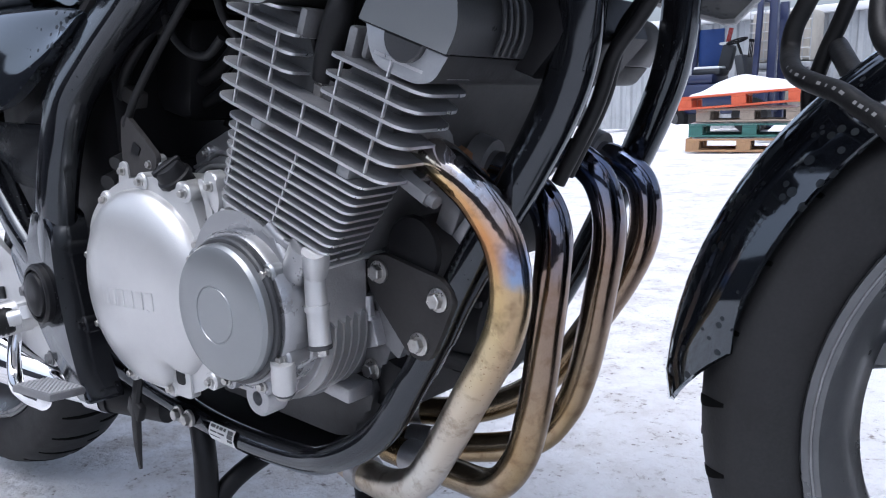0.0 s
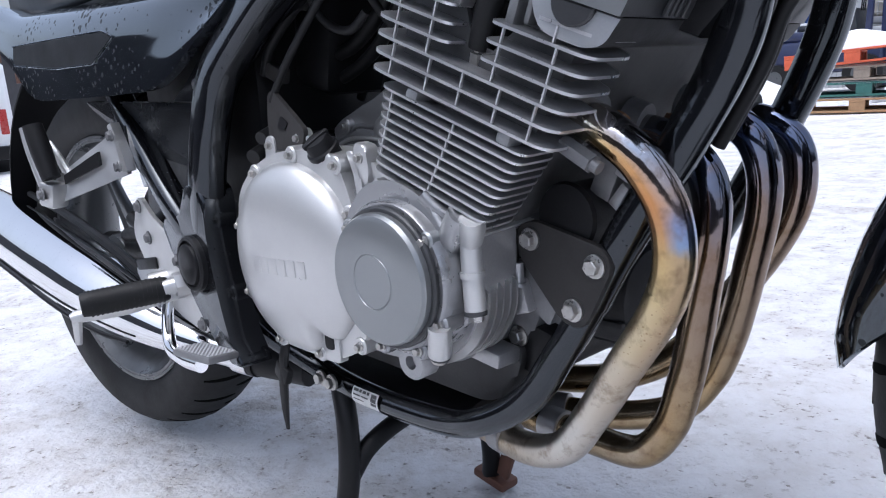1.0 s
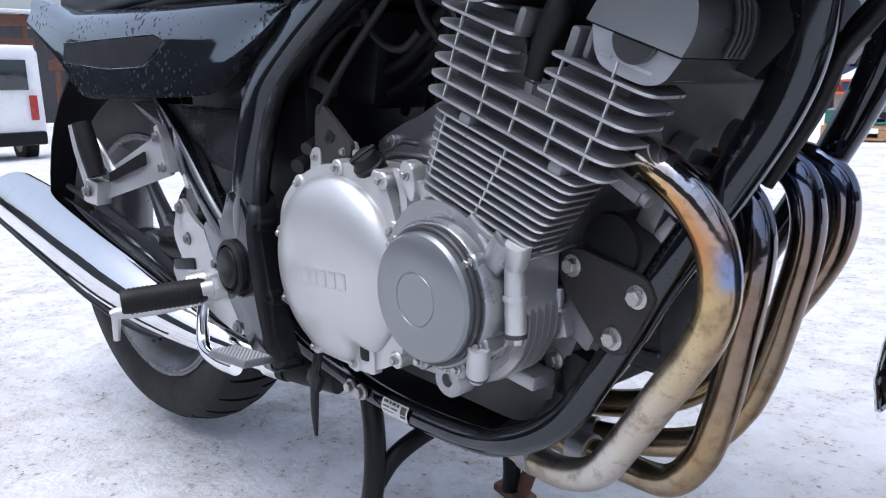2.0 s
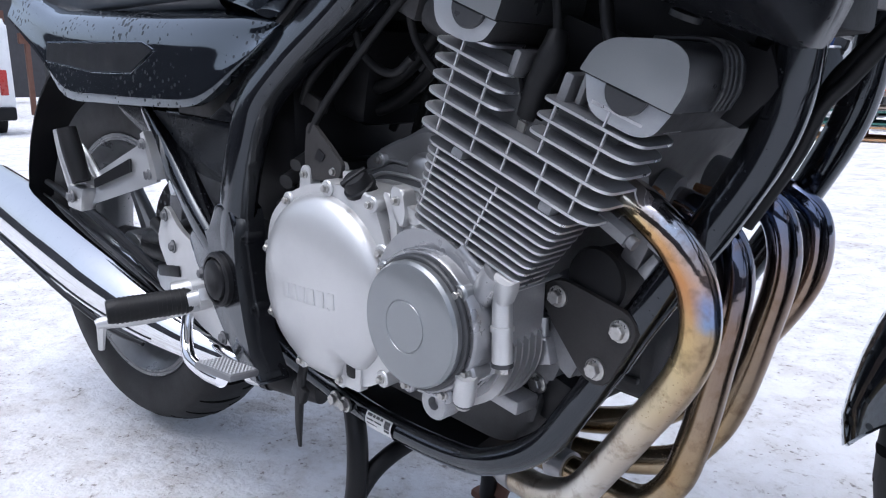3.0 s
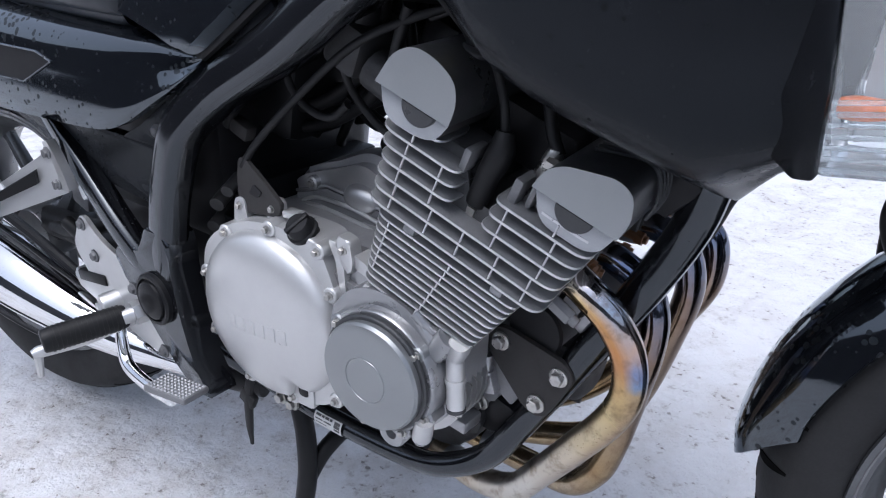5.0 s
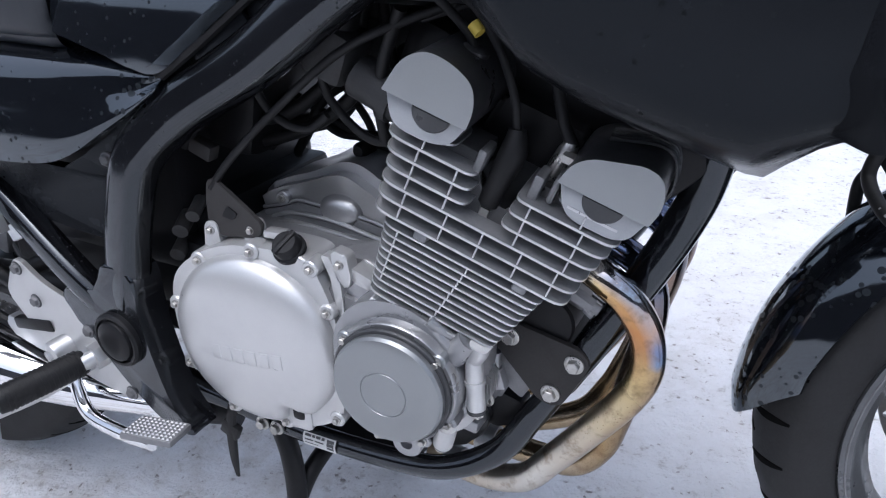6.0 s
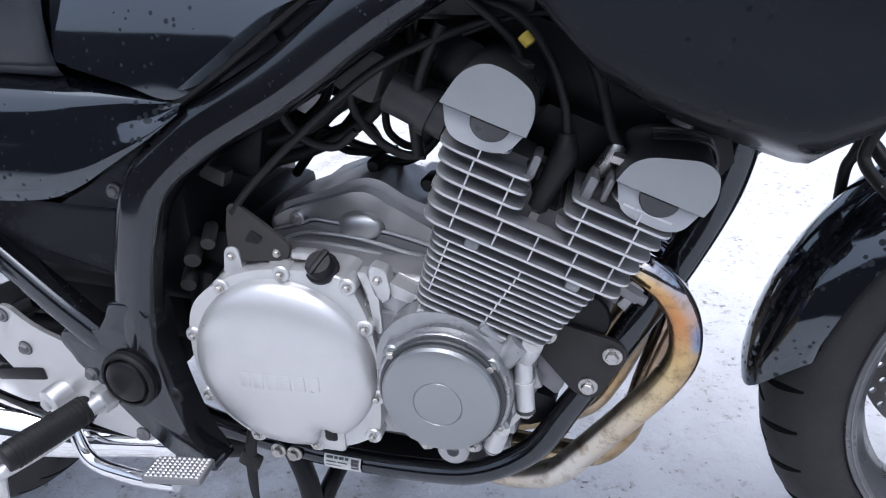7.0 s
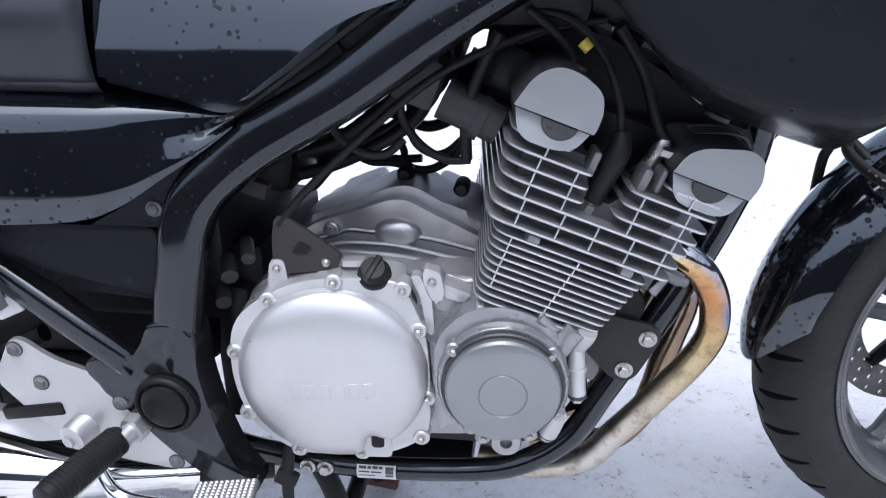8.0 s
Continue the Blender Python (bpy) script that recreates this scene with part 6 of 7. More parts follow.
# silver casting behind the gearbox housing
bm = bmesh.new()
obox(bm, (-0.100, 0.05, 0.530), (0.06, 0.09, 0.05), (0, -22, 0), 0.008)
part("starter_housing", bm, cast, bike, "bare cast housing behind the gearbox hump")
bm = bmesh.new()
obox(bm, (0.020, 0.035, 0.538), (0.07, 0.08, 0.036), (0, 24, 0), 0.008)
part("breather_cover", bm, cast, bike)
for x, y, z in ((-0.035, -0.02, 0.59), (0.03, -0.03, 0.578)):
    bm = bmesh.new()
    lathe(bm, [(0.009, 0.01), (0.009, -0.012), (0.006, -0.016)], (x, y, z), 12)
    part("terminal", bm, matt_black, bike)

# -- footrests, heel plate, pedal --
bm = bmesh.new()
hp = rounded([(-0.432, 0.452), (-0.418, 0.452), (-0.388, 0.430), (-0.34, 0.415), (-0.302, 0.390), (-0.245, 0.330), (-0.245, 0.308), (-0.265, 0.298), (-0.33, 0.306), (-0.372, 0.318), (-0.405, 0.338), (-0.43, 0.362), (-0.462, 0.40)],
             [0.01, 0.008, 0.02, 0.03, 0.02, 0.012, 0.01, 0.012, 0.02, 0.02, 0.02, 0.02, 0.01], 4)
prism(bm, hp, -0.200, -0.194, 0.0015, 2)
heel = part("heel_plate", bm, alloy, bike, "bare aluminium heel plate")
heel.location = (0.003, -0.004, 0.001)
for x, z in ((-0.320, 0.381), (-0.268, 0.309), (-0.407, 0.400), (-0.428, 0.440)):
    bm = bmesh.new()
    lathe(bm, [(0.0092, -0.198), (0.0092, -0.2006), (0.0084, -0.2012)], (x, 0, z), 20)
    part("washer", bm, cover_dark, heel)
    bolt(heel, x, -0.1996, z, M_SOCKET)
bm = bmesh.new()
tube(bm, [(-0.303, -0.198, 0.356), (-0.306, -0.214, 0.355)], [0.016, 0.0155], 6, 1)
tube(bm, [(-0.306, -0.212, 0.355), (-0.310, -0.226, 0.353)], [0.010, 0.010], 14, 1)
part("peg_mount", bm, alloy, heel)
bm = bmesh.new()
tube(bm, [(-0.368, -0.196, 0.346), (-0.371, -0.215, 0.345), (-0.372, -0.220, 0.3445), (-0.3725, -0.222, 0.344)], [0.0165, 0.0165, 0.0155, 0.010], 20, 1)
tube(bm, [(-0.3725, -0.221, 0.344), (-0.3735, -0.226, 0.3435)], [0.0075, 0.0070], 6, 1)
part("pedal_pivot", bm, alloy, heel)
# slot bar behind the plate
bm = bmesh.new()
obox(bm, (-0.425, -0.197, 0.362), (0.075, 0.012, 0.016), (0, -10, 0), 0.003)
part("heel_slot", bm, matt_black, heel)
bm = bmesh.new()
prism(bm, rounded([(-0.50, 0.352), (-0.41, 0.348), (-0.385, 0.322), (-0.44, 0.312), (-0.50, 0.326)], 0.01), -0.190, -0.176, 0.003)
part("plate_wing", bm, alloy, heel)
# peg
A, B = Vector((-0.312, -0.222, 0.352)), Vector((-0.338, -0.318, 0.348))
bm = bmesh.new()
tube(bm, [A, A.lerp(B, 0.08), A.lerp(B, 0.5), A.lerp(B, 0.94), B], [0.013, 0.0155, 0.016, 0.0155, 0.0125], 16, 3)
peg = part("footrest", bm, rubber, bike, "black ribbed rubber footrest")
for i in range(16):
    bm = bmesh.new()
    p = A.lerp(B, 0.08 + 0.054 * i)
    d = (B - A).normalized() * 0.0013
    tube(bm, [p - d, p + d], [0.0166, 0.0166], 16, 1)
    part("rubber_rib", bm, rubber, peg)
bm = bmesh.new()
tube(bm, [A + Vector((0, 0.02, -0.006)), A.lerp(B, 0.5) + Vector((0, 0, -0.014)), B + Vector((0, 0, -0.012)), B + Vector((-0.003, -0.012, -0.014))], [0.010, 0.008, 0.008, 0.006], 10, 4)
tube(bm, [B + Vector((-0.002, -0.006, -0.016)), B + Vector((-0.003, -0.008, -0.046))], [0.006, 0.004], 8, 1)
part("peg_bracket", bm, alloy, peg)
# brake pedal
bm = bmesh.new()
tube(bm, [(-0.362, -0.205, 0.330), (-0.352, -0.215, 0.296), (-0.325, -0.225, 0.272), (-0.26, -0.235, 0.275), (-0.20, -0.240, 0.284)], [0.008, 0.008, 0.0085, 0.0085, 0.008], 12, 6)
pedal = part("brake_pedal", bm, chrome, bike, "chromed brake pedal with a chequered pad")
bm = bmesh.new()
obox(bm, (-0.200, -0.233, 0.297), (0.066, 0.042, 0.009), (-8, 0, 12), 0.003)
pad = part("pedal_pad", bm, darkcast, pedal, "grey chequered pedal pad")
sm = bmesh.new()
ring = [[(q * math.cos(radians(a)), q * math.sin(radians(a)), z) for a in (45, 135, 225, 315)] for q, z in ((0.0030, 0.0), (0.0010, 0.0014))]
loft(sm, ring)
s0 = None
m = pose(-0.200, -0.233, 0.297, -8, 0, 12)
for i in range(11):
    for j in range(7):
        if s0 is None:
            o = s0 = part("stud", sm, cast, pad)
        else:
            o = again(s0, pad, (0, 0, 0))
        o.matrix_local = m @ Matrix.Translation((-0.028 + i * 0.0056, -0.0165 + j * 0.0055, 0.0045))
# passenger footrest bracket
bm = bmesh.new()
rows = []
for x, y, z, w in ((-0.459, -0.209, 0.548, 0.006), (-0.450, -0.208, 0.528, 0.011), (-0.441, -0.207, 0.505, 0.014), (-0.434, -0.206, 0.486, 0.012)):
    rows.append([(x - w, y - 0.006, z), (x + w, y - 0.006, z + 0.004), (x + w, y + 0.006, z + 0.004), (x - w, y + 0.006, z)])
loft(bm, rows)
rows = []
for f in (0.0, 0.15, 0.45, 0.75, 1.0):
    hi = Vector((-0.452, -0.213, 0.540)).lerp(Vector((-0.512, -0.276, 0.484)), f ** 0.8)
    lo = Vector((-0.434, -0.208, 0.484)).lerp(Vector((-0.506, -0.284, 0.448)), f ** 1.1)
    n = Vector((0.0085, -0.0085, 0.0))
    rows.append([hi, lo, lo - n, hi - n])
loft(bm, rows)
obox(bm, (-0.508, -0.283, 0.463), (0.030, 0.026, 0.034), (0, 10, 20), 0.005)
tube(bm, [(-0.498, -0.262, 0.485), (-0.520, -0.266, 0.510), (-0.540, -0.268, 0.530)], [0.009, 0.008, 0.003], 8, 3, 0.6)
pbr = part("passenger_footrest_bracket", bm, alloy, bike, "bare aluminium passenger footrest bracket")
# solid black bar that gives the darkness of the open slot
bm = bmesh.new()
A2, B2 = Vector((-0.458, -0.233, 0.506)), Vector((-0.492, -0.269, 0.482))
nn = Vector((0.003, -0.003, 0))
loft(bm, [[A2 + Vector((0, 0, 0.010)) + nn, A2 - Vector((0, 0, 0.008)) + nn, A2 - Vector((0, 0, 0.008)) - nn, A2 + Vector((0, 0, 0.010)) - nn],
          [B2 + Vector((0, 0, 0.006)) + nn, B2 - Vector((0, 0, 0.006)) + nn, B2 - Vector((0, 0, 0.006)) - nn, B2 + Vector((0, 0, 0.006)) - nn]])
part("slot_dark_bar", bm, matt_black, pbr, "black bar in place of the bracket's open slot")
bolt(pbr, -0.503, -0.298, 0.465, M_SOCKET)
bolt(pbr, -0.447, -0.214, 0.494, M_SOCKET)
bolt(pbr, -0.456, -0.215, 0.535, M_SOCKET)
bm = bmesh.new()
tube(bm, [(-0.515, -0.290, 0.470), (-0.530, -0.296, 0.520), (-0.538, -0.298, 0.552)], [0.007, 0.0065, 0.0055], 10, 2)
part("passenger_peg_arm", bm, alloy, pbr)
bm = bmesh.new()
tube(bm, [(-0.497, -0.285, 0.485), (-0.508, -0.289, 0.522), (-0.517, -0.292, 0.555)], [0.012, 0.0135, 0.0125], 14, 2)
part("passenger_peg", bm, rubber, pbr, "folded black rubber passenger peg")
# swingarm and shock
bm = bmesh.new()
tube(bm, [(-0.28, -0.09, 0.365), (-0.55, -0.105, 0.345), (-0.88, -0.105, 0.315)], [0.03, 0.026, 0.024], 16, 3)
tube(bm, [(-0.28, 0.09, 0.365), (-0.55, 0.105, 0.345), (-0.88, 0.105, 0.315)], [0.03, 0.026, 0.024], 16, 3)
part("swingarm", bm, matt_black, bike)
bm = bmesh.new()
tube(bm, [(-0.43, -0.15, 0.43), (-0.52, -0.165, 0.39), (-0.60, -0.165, 0.375)], [0.011, 0.012, 0.011], 10, 3)
tube(bm, [(-0.45, -0.18, 0.39), (-0.51, -0.185, 0.415)], [0.012, 0.010], 10, 1)
part("brake_hose", bm, rubber, bike)
bm = bmesh.new()
obox(bm, (-0.60, -0.10, 0.42), (0.05, 0.04, 0.06), (0, 15, 0), 0.008)
part("rear_caliper", bm, darkcast, bike)
bm = bmesh.new()
obox(bm, (-0.44, -0.175, 0.478), (0.035, 0.02, 0.022), (0, -25, 0), 0.004)
part("brake_reservoir", bm, van_white, bike, "small white fluid bottle")

# -- lower fairing and turn signal --
LOW = [(0.10, -0.160, 0.835), (0.165, -0.155, 0.790), (0.208, -0.150, 0.752), (0.232, -0.142, 0.712), (0.262, -0.134, 0.692), (0.30, -0.128, 0.676), (0.335, -0.125, 0.664), (0.362, -0.122, 0.655), (0.374, -0.124, 0.655), (0.388, -0.140, 0.672),
       (0.405, -0.165, 0.692), (0.428, -0.195, 0.712)]
bm = bmesh.new()
secs = []
for i, (x, y, z) in enumerate(LOW):
    f = i / (len(LOW) - 1)
    top = (0.10 + 0.36 * f, -0.225, 0.88)
    crease = (x * 0.55 + top[0] * 0.45, -0.205 - 0.02 * f, z * 0.62 + 0.79 * 0.38 if z < 0.76 else z + 0.02)
    secs.append(dense([(x, y + 0.018, z + 0.004), (x, y, z), (x * 0.8 + crease[0] * 0.2, y * 0.72 + crease[1] * 0.28, z * 0.8 + crease[2] * 0.2), crease, (crease[0] * 0.5 + top[0] * 0.5, -0.228, crease[2] * 0.5 + 0.44), top], 4))
skin(bm, secs, 0.006)
fairing = part("lower_fairing", bm, [plastic, gloss_black], bike, "dark grey plastic lower fairing", 50)
for p in fairing.data.polygons:
    if p.center.z > 0.815 + 0.16 * (0.40 - p.center.x):
        p.material_index = 1
for x, y, z in ((0.345, -0.199, 0.735),):
    bm = bmesh.new()
    lathe(bm, [(0.004, 0.006), (0.004, -0.001)], (x, y, z), 12)
    part("fairing_rivet", bm, matt_black, fairing)
bm = bmesh.new()
loft(bm, [[(0.400, -0.150, 0.720), (0.400, -0.196, 0.712), (0.400, -0.212, 0.745), (0.400, -0.205, 0.800), (0.400, -0.150, 0.800)],
          [(0.428, -0.150, 0.718), (0.428, -0.245, 0.714), (0.428, -0.250, 0.758), (0.420, -0.228, 0.805), (0.420, -0.150, 0.805)],
          [(0.442, -0.150, 0.724), (0.442, -0.268, 0.722), (0.440, -0.264, 0.763), (0.430, -0.240, 0.810), (0.430, -0.150, 0.810)]])
bmesh.ops.bevel(bm, geom=list(bm.edges), offset=0.0025, segments=2, profile=0.5, affect="EDGES", clamp_overlap=True)
sig = part("turn_signal", bm, plastic, bike, "dark plastic turn signal housing", 25)
LENS = [[(0.443, -0.200, 0.727), (0.443, -0.266, 0.725), (0.441, -0.262, 0.763), (0.431, -0.238, 0.808), (0.431, -0.200, 0.808)],
        [(0.470, -0.198, 0.727), (0.472, -0.263, 0.728), (0.470, -0.262, 0.768), (0.458, -0.236, 0.812), (0.458, -0.198, 0.812)],
        [(0.505, -0.196, 0.738), (0.506, -0.240, 0.741), (0.506, -0.240, 0.775), (0.495, -0.222, 0.806), (0.495, -0.196, 0.806)],
        [(0.535, -0.194, 0.752), (0.535, -0.206, 0.754), (0.535, -0.206, 0.778), (0.530, -0.202, 0.792), (0.530, -0.194, 0.792)]]
bm = bmesh.new()
loft(bm, LENS)
bmesh.ops.bevel(bm, geom=list(bm.edges), offset=0.002, segments=2, profile=0.5, affect="EDGES", clamp_overlap=True)
lens = part("lens", bm, clear_lens, sig, "clear ribbed lens", 25)
for a, b in ((0, 1), (1, 2)):
    for i in range(7):
        bm = bmesh.new()
        f = 0.08 + i * 0.13
        p = [Vector(LENS[k][1]).lerp(Vector(LENS[k][2]), f) for k in (a, b)]
        tube(bm, [p[0] + Vector((0, 0.002, 0)), p[1] + Vector((0, 0.002, 0))], 0.0013, 6, 1)
        part("lens_rib", bm, clear_lens, lens)
bm = bmesh.new()
tube(bm, [(0.444, -0.248, 0.754), (0.452, -0.250, 0.755), (0.466, -0.249, 0.756)], [0.0050, 0.0058, 0.0040], 14, 3)
part("bulb", bm, orange_plastic, sig, "orange bulb")
bm = bmesh.new()
loft(bm, [[(0.446, -0.206, 0.730), (0.446, -0.206, 0.800)], [(0.500, -0.200, 0.742), (0.500, -0.200, 0.798)], [(0.500, -0.196, 0.742), (0.500, -0.196, 0.798)], [(0.446, -0.202, 0.730), (0.446, -0.202, 0.800)]], False, False, closed=False)
part("reflector_plate", bm, alloy, sig)


def far_side(ob, label=""):
    """The same part on the machine's other side."""
    bm = bmesh.new()
    bm.from_mesh(ob.data)
    for v in bm.verts:
        v.co = mirrored(ob.matrix_local @ v.co)
    return part(ob.name.split(".")[0], bm, list(ob.data.materials), bike, label)


for ob in (side, trim, lower_panel, fairing):
    far_side(ob)
# black underside between the fairing halves
bm = bmesh.new()
box(bm, 0.30, 0.44, -0.10, 0.10, 0.745, 0.79, 0.015)
part("fairing_inner", bm, matt_black, bike)

# ---- the yard beyond ----


def at_ground(x, y):
    return ground_height(x, y)


def pallet(x, y, z, turn, wood, label, w=1.2, d=0.8, tilt=0.0):
    """A flat pallet: three bottom boards, nine blocks, three cross boards and the deck."""
    p = thing("pallet", label, "pallet", "stack of pallets")
    p.matrix_world = pose(x, y, z, 0, tilt, turn)
    deck = bmesh.new()
    obox(deck, (0, 0, 0), (w, 0.10, 0.022), (0, 0, 0), 0.003)
    b0 = part("board", deck, wood, p)
    b0.location = (0, -d / 2 + 0.05, 0.133)
    for k in range(1, 6):
        again(b0, p, (0, -d / 2 + 0.05 + k * (d - 0.10) / 5, 0.133))
    for k in range(3):
        again(b0, p, (0, -d / 2 + 0.05 + k * (d - 0.10) / 2, 0.011))
    cross = bmesh.new()
    obox(cross, (0, 0, 0), (0.145, d, 0.022), (0, 0, 0), 0.003)
    c0 = part("cross_board", cross, wood, p)
    c0.location = (-w / 2 + 0.0725, 0, 0.111)
    for xx in (0, w / 2 - 0.0725):
        again(c0, p, (xx, 0, 0.111))
    blk = bmesh.new()
    obox(blk, (0, 0, 0), (0.145, 0.10, 0.078), (0, 0, 0), 0.004)
    k0 = None
    for xx in (-w / 2 + 0.0725, 0, w / 2 - 0.0725):
        for yy in (-d / 2 + 0.05, 0, d / 2 - 0.05):
            if k0 is None:
                k0 = part("block", blk, wood, p)
                k0.location = (xx, yy, 0.061)
            else:
                again(k0, p, (xx, yy, 0.061))
    return p


def snow_mound(name, x, y, z, w, d, h, turn=0, seed=0.0, label="soft heap of fresh snow", peak=1.0):
    bm = bmesh.new()
    n = 22
    rows = []
    for i in range(n + 1):
        row = []
        for j in range(n + 1):
            u, v = 2 * i / n - 1, 2 * j / n - 1
            e = max(0.0, 1 - max(abs(u), abs(v)) ** 6)
            q = max(0.0, 1 - u * u) * max(0.0, 1 - v * v)
            hh = h * (0.35 * e + 0.65 * peak * q ** 1.6) * (0.8 + 0.4 * noise.noise((u * 2 + seed, v * 2, seed))) + 0.01
            if max(abs(u), abs(v)) > 0.999:
                hh = -0.01
            row.append(bm.verts.new((u * w / 2 * (1 + 0.06 * noise.noise((v * 3, seed, 1))), v * d / 2, hh)))
        rows.append(row)
    for i in range(n):
        for j in range(n):
            bm.faces.new((rows[i][j], rows[i + 1][j], rows[i + 1][j + 1], rows[i][j + 1]))
    bm.faces.new([rows[0][j] for j in range(n + 1)] + [rows[i][n] for i in range(1, n + 1)] + [rows[n][j] for j in range(n - 1, -1, -1)] + [rows[i][0] for i in range(n - 1, 0, -1)])
    ob = part(name, bm, fresh_snow, None, "", 180)
    ob.matrix_world = pose(x, y, z, 0, 0, turn)
    return tagged(ob, label, "snow")


PX, PY = -2.43, 8.10
PZ = at_ground(PX, PY) + 0.02
pallet(PX - 0.02, PY, PZ, 16, pallet_wood, "weathered brown wooden pallet, bottom of a stack")
pallet(PX + 0.03, PY + 0.02, PZ + 0.162, 16, green_wood, "green painted wooden pallet in a stack", 1.25)
pallet(PX + 0.02, PY, PZ + 0.324, 14, grey_wood, "bare grey-brown wooden pallet in a stack", 1.05)
pallet(PX - 0.06, PY - 0.05, PZ + 0.490, 15, orange_wood, "orange painted wooden pallet on top of a stack", 1.25, 0.85, -3.5)
for lvl, wd in ((0, 1.18), (1, 1.22), (2, 1.02)):
    snow_mound("snow_layer", PX, PY + 0.01, PZ + 0.142 + 0.162 * lvl, wd, 0.80, 0.030, 16, 3.0 + lvl, "thin layer of snow on a pallet deck", 0.2)
snow_mound("snow_drift", PX - 0.03, PY - 0.03, PZ + 0.628, 1.16, 0.80, 0.13, 15, 2.0, "heap of fresh snow on a pallet stack", 1.9).rotation_euler[1] = radians(-3.5)
snow_mound("snow_bank", PX, PY, at_ground(PX, PY) - 0.03, 1.9, 1.5, 0.06, 16, 4.0, "low bed of trodden snow under the pallets", 0.3)
snow_mound("snow_bank", -3.72, 8.8, at_ground(-3.72, 8.8) - 0.02, 1.4, 1.0, 0.42, 0, 5.0, "lumpy bank of dirty snow")
snow_mound("snow_bank", -2.0, 10.0, at_ground(-2.0, 10.0) - 0.02, 1.7, 1.2, 0.70, 10, 7.0, "bank of fresh snow beside the pallets")


def forklift():
    """A blue forklift: chassis, overhead guard posts, seat, steering wheel, mast."""
    gx, gy = -4.95, 13.8
    gz = at_ground(gx, gy)
    f = thing("forklift", "blue forklift with a dark seat, dusted with snow", "forklift", at=(gx, gy, gz))

    def b(name, c, s, mat, turn=(0, 0, 0), bev=0.03, label=""):
        bm = bmesh.new()
        obox(bm, c, s, turn, bev)
        return part(name, bm, mat, f, label)

    b("chassis", (0, 0, 0.62), (1.9, 1.0, 0.55), blue_paint, bev=0.06)
    b("counterweight", (-0.95, 0, 0.70), (0.5, 1.05, 0.75), blue_paint, bev=0.1)
    b("hood", (-0.4, 0, 0.98), (0.7, 0.8, 0.18), blue_paint, bev=0.05)
    b("seat_base", (-0.25, 0, 1.12), (0.55, 0.5, 0.14), seat_vinyl, bev=0.06, label="dark vinyl seat")
    b("seat_back", (-0.02, 0.18, 1.38), (0.26, 0.2, 0.50), seat_vinyl, (0, 12, 0), 0.08)
    b("dashboard", (0.42, 0, 1.15), (0.16, 0.7, 0.5), seat_vinyl, (0, -12, 0), 0.04)
    for x in (0.75, -0.75):
        for y in (-0.45, 0.45):
            b("guard_post", (x, y, 1.55), (0.09, 0.09, 1.5), blue_paint, (0, 2, 0), 0.01)
    b("roof_guard", (0.0, 0, 2.3), (1.6, 1.0, 0.06), blue_paint)
    for y in (-0.28, 0.28):
        b("mast_rail", (0.95, y, 1.2), (0.14, 0.10, 2.2), blue_paint, bev=0.01)
    bm = bmesh.new()
    pts = [(0.22 + 0.19 * math.cos(a) * 0.9, 0.19 * math.sin(a), 1.66 + 0.05 * math.cos(a)) for a in [2 * math.pi * k / 20 for k in range(21)]]
    tube(bm, pts, 0.016, 8, 1)
    tube(bm, [(0.22, 0, 1.65), (0.34, 0, 1.35)], 0.025, 8, 1)
    tube(bm, [(0.04, 0, 1.62), (0.40, 0, 1.70)], 0.012, 8, 1)
    part("steering_wheel", bm, rubber, f)
    for i, y in enumerate((-0.18, -0.10, -0.02)):
        bm = bmesh.new()
        tube(bm, [(0.50, y, 1.35), (0.52, y, 1.62)], [0.012, 0.009], 8, 1)
        tube(bm, [(0.52, y, 1.62), (0.52, y, 1.67)], [0.022, 0.022], 8, 1)
        part("lever", bm, matt_black, f)
    for x, r in ((-0.75, 0.26), (0.72, 0.32)):
        for y in (-0.5, 0.5):
            bm = bmesh.new()
            lathe(bm, [(r, -0.1), (r, 0.1)], (x, y, r), 24)
            w = part("wheel", bm, rubber, f)
            bm = bmesh.new()
            lathe(bm, [(r * 0.55, -0.108), (r * 0.5, 0.108)], (x, y, r), 20)
            part("rim", bm, rim_grey, w)
    for c, s in (((-0.25, 0, 1.195), (0.5, 0.45, 0.05)), ((-0.05, 0.18, 1.64), (0.2, 0.2, 0.05)), ((0.72, 0.3, 1.02), (0.3, 0.35, 0.12))):
        b("snow_patch", c, s, fresh_snow, bev=0.022, label="patch of snow")
    b("panel", (-0.45, 0.47, 1.5), (0.5, 0.03, 0.9), bright_blue, bev=0.01, label="bright blue panel")
    b("stripe", (-0.12, 0.46, 1.7), (0.08, 0.035, 0.5), red_plastic, (0, 12, 0), 0.005)


forklift()


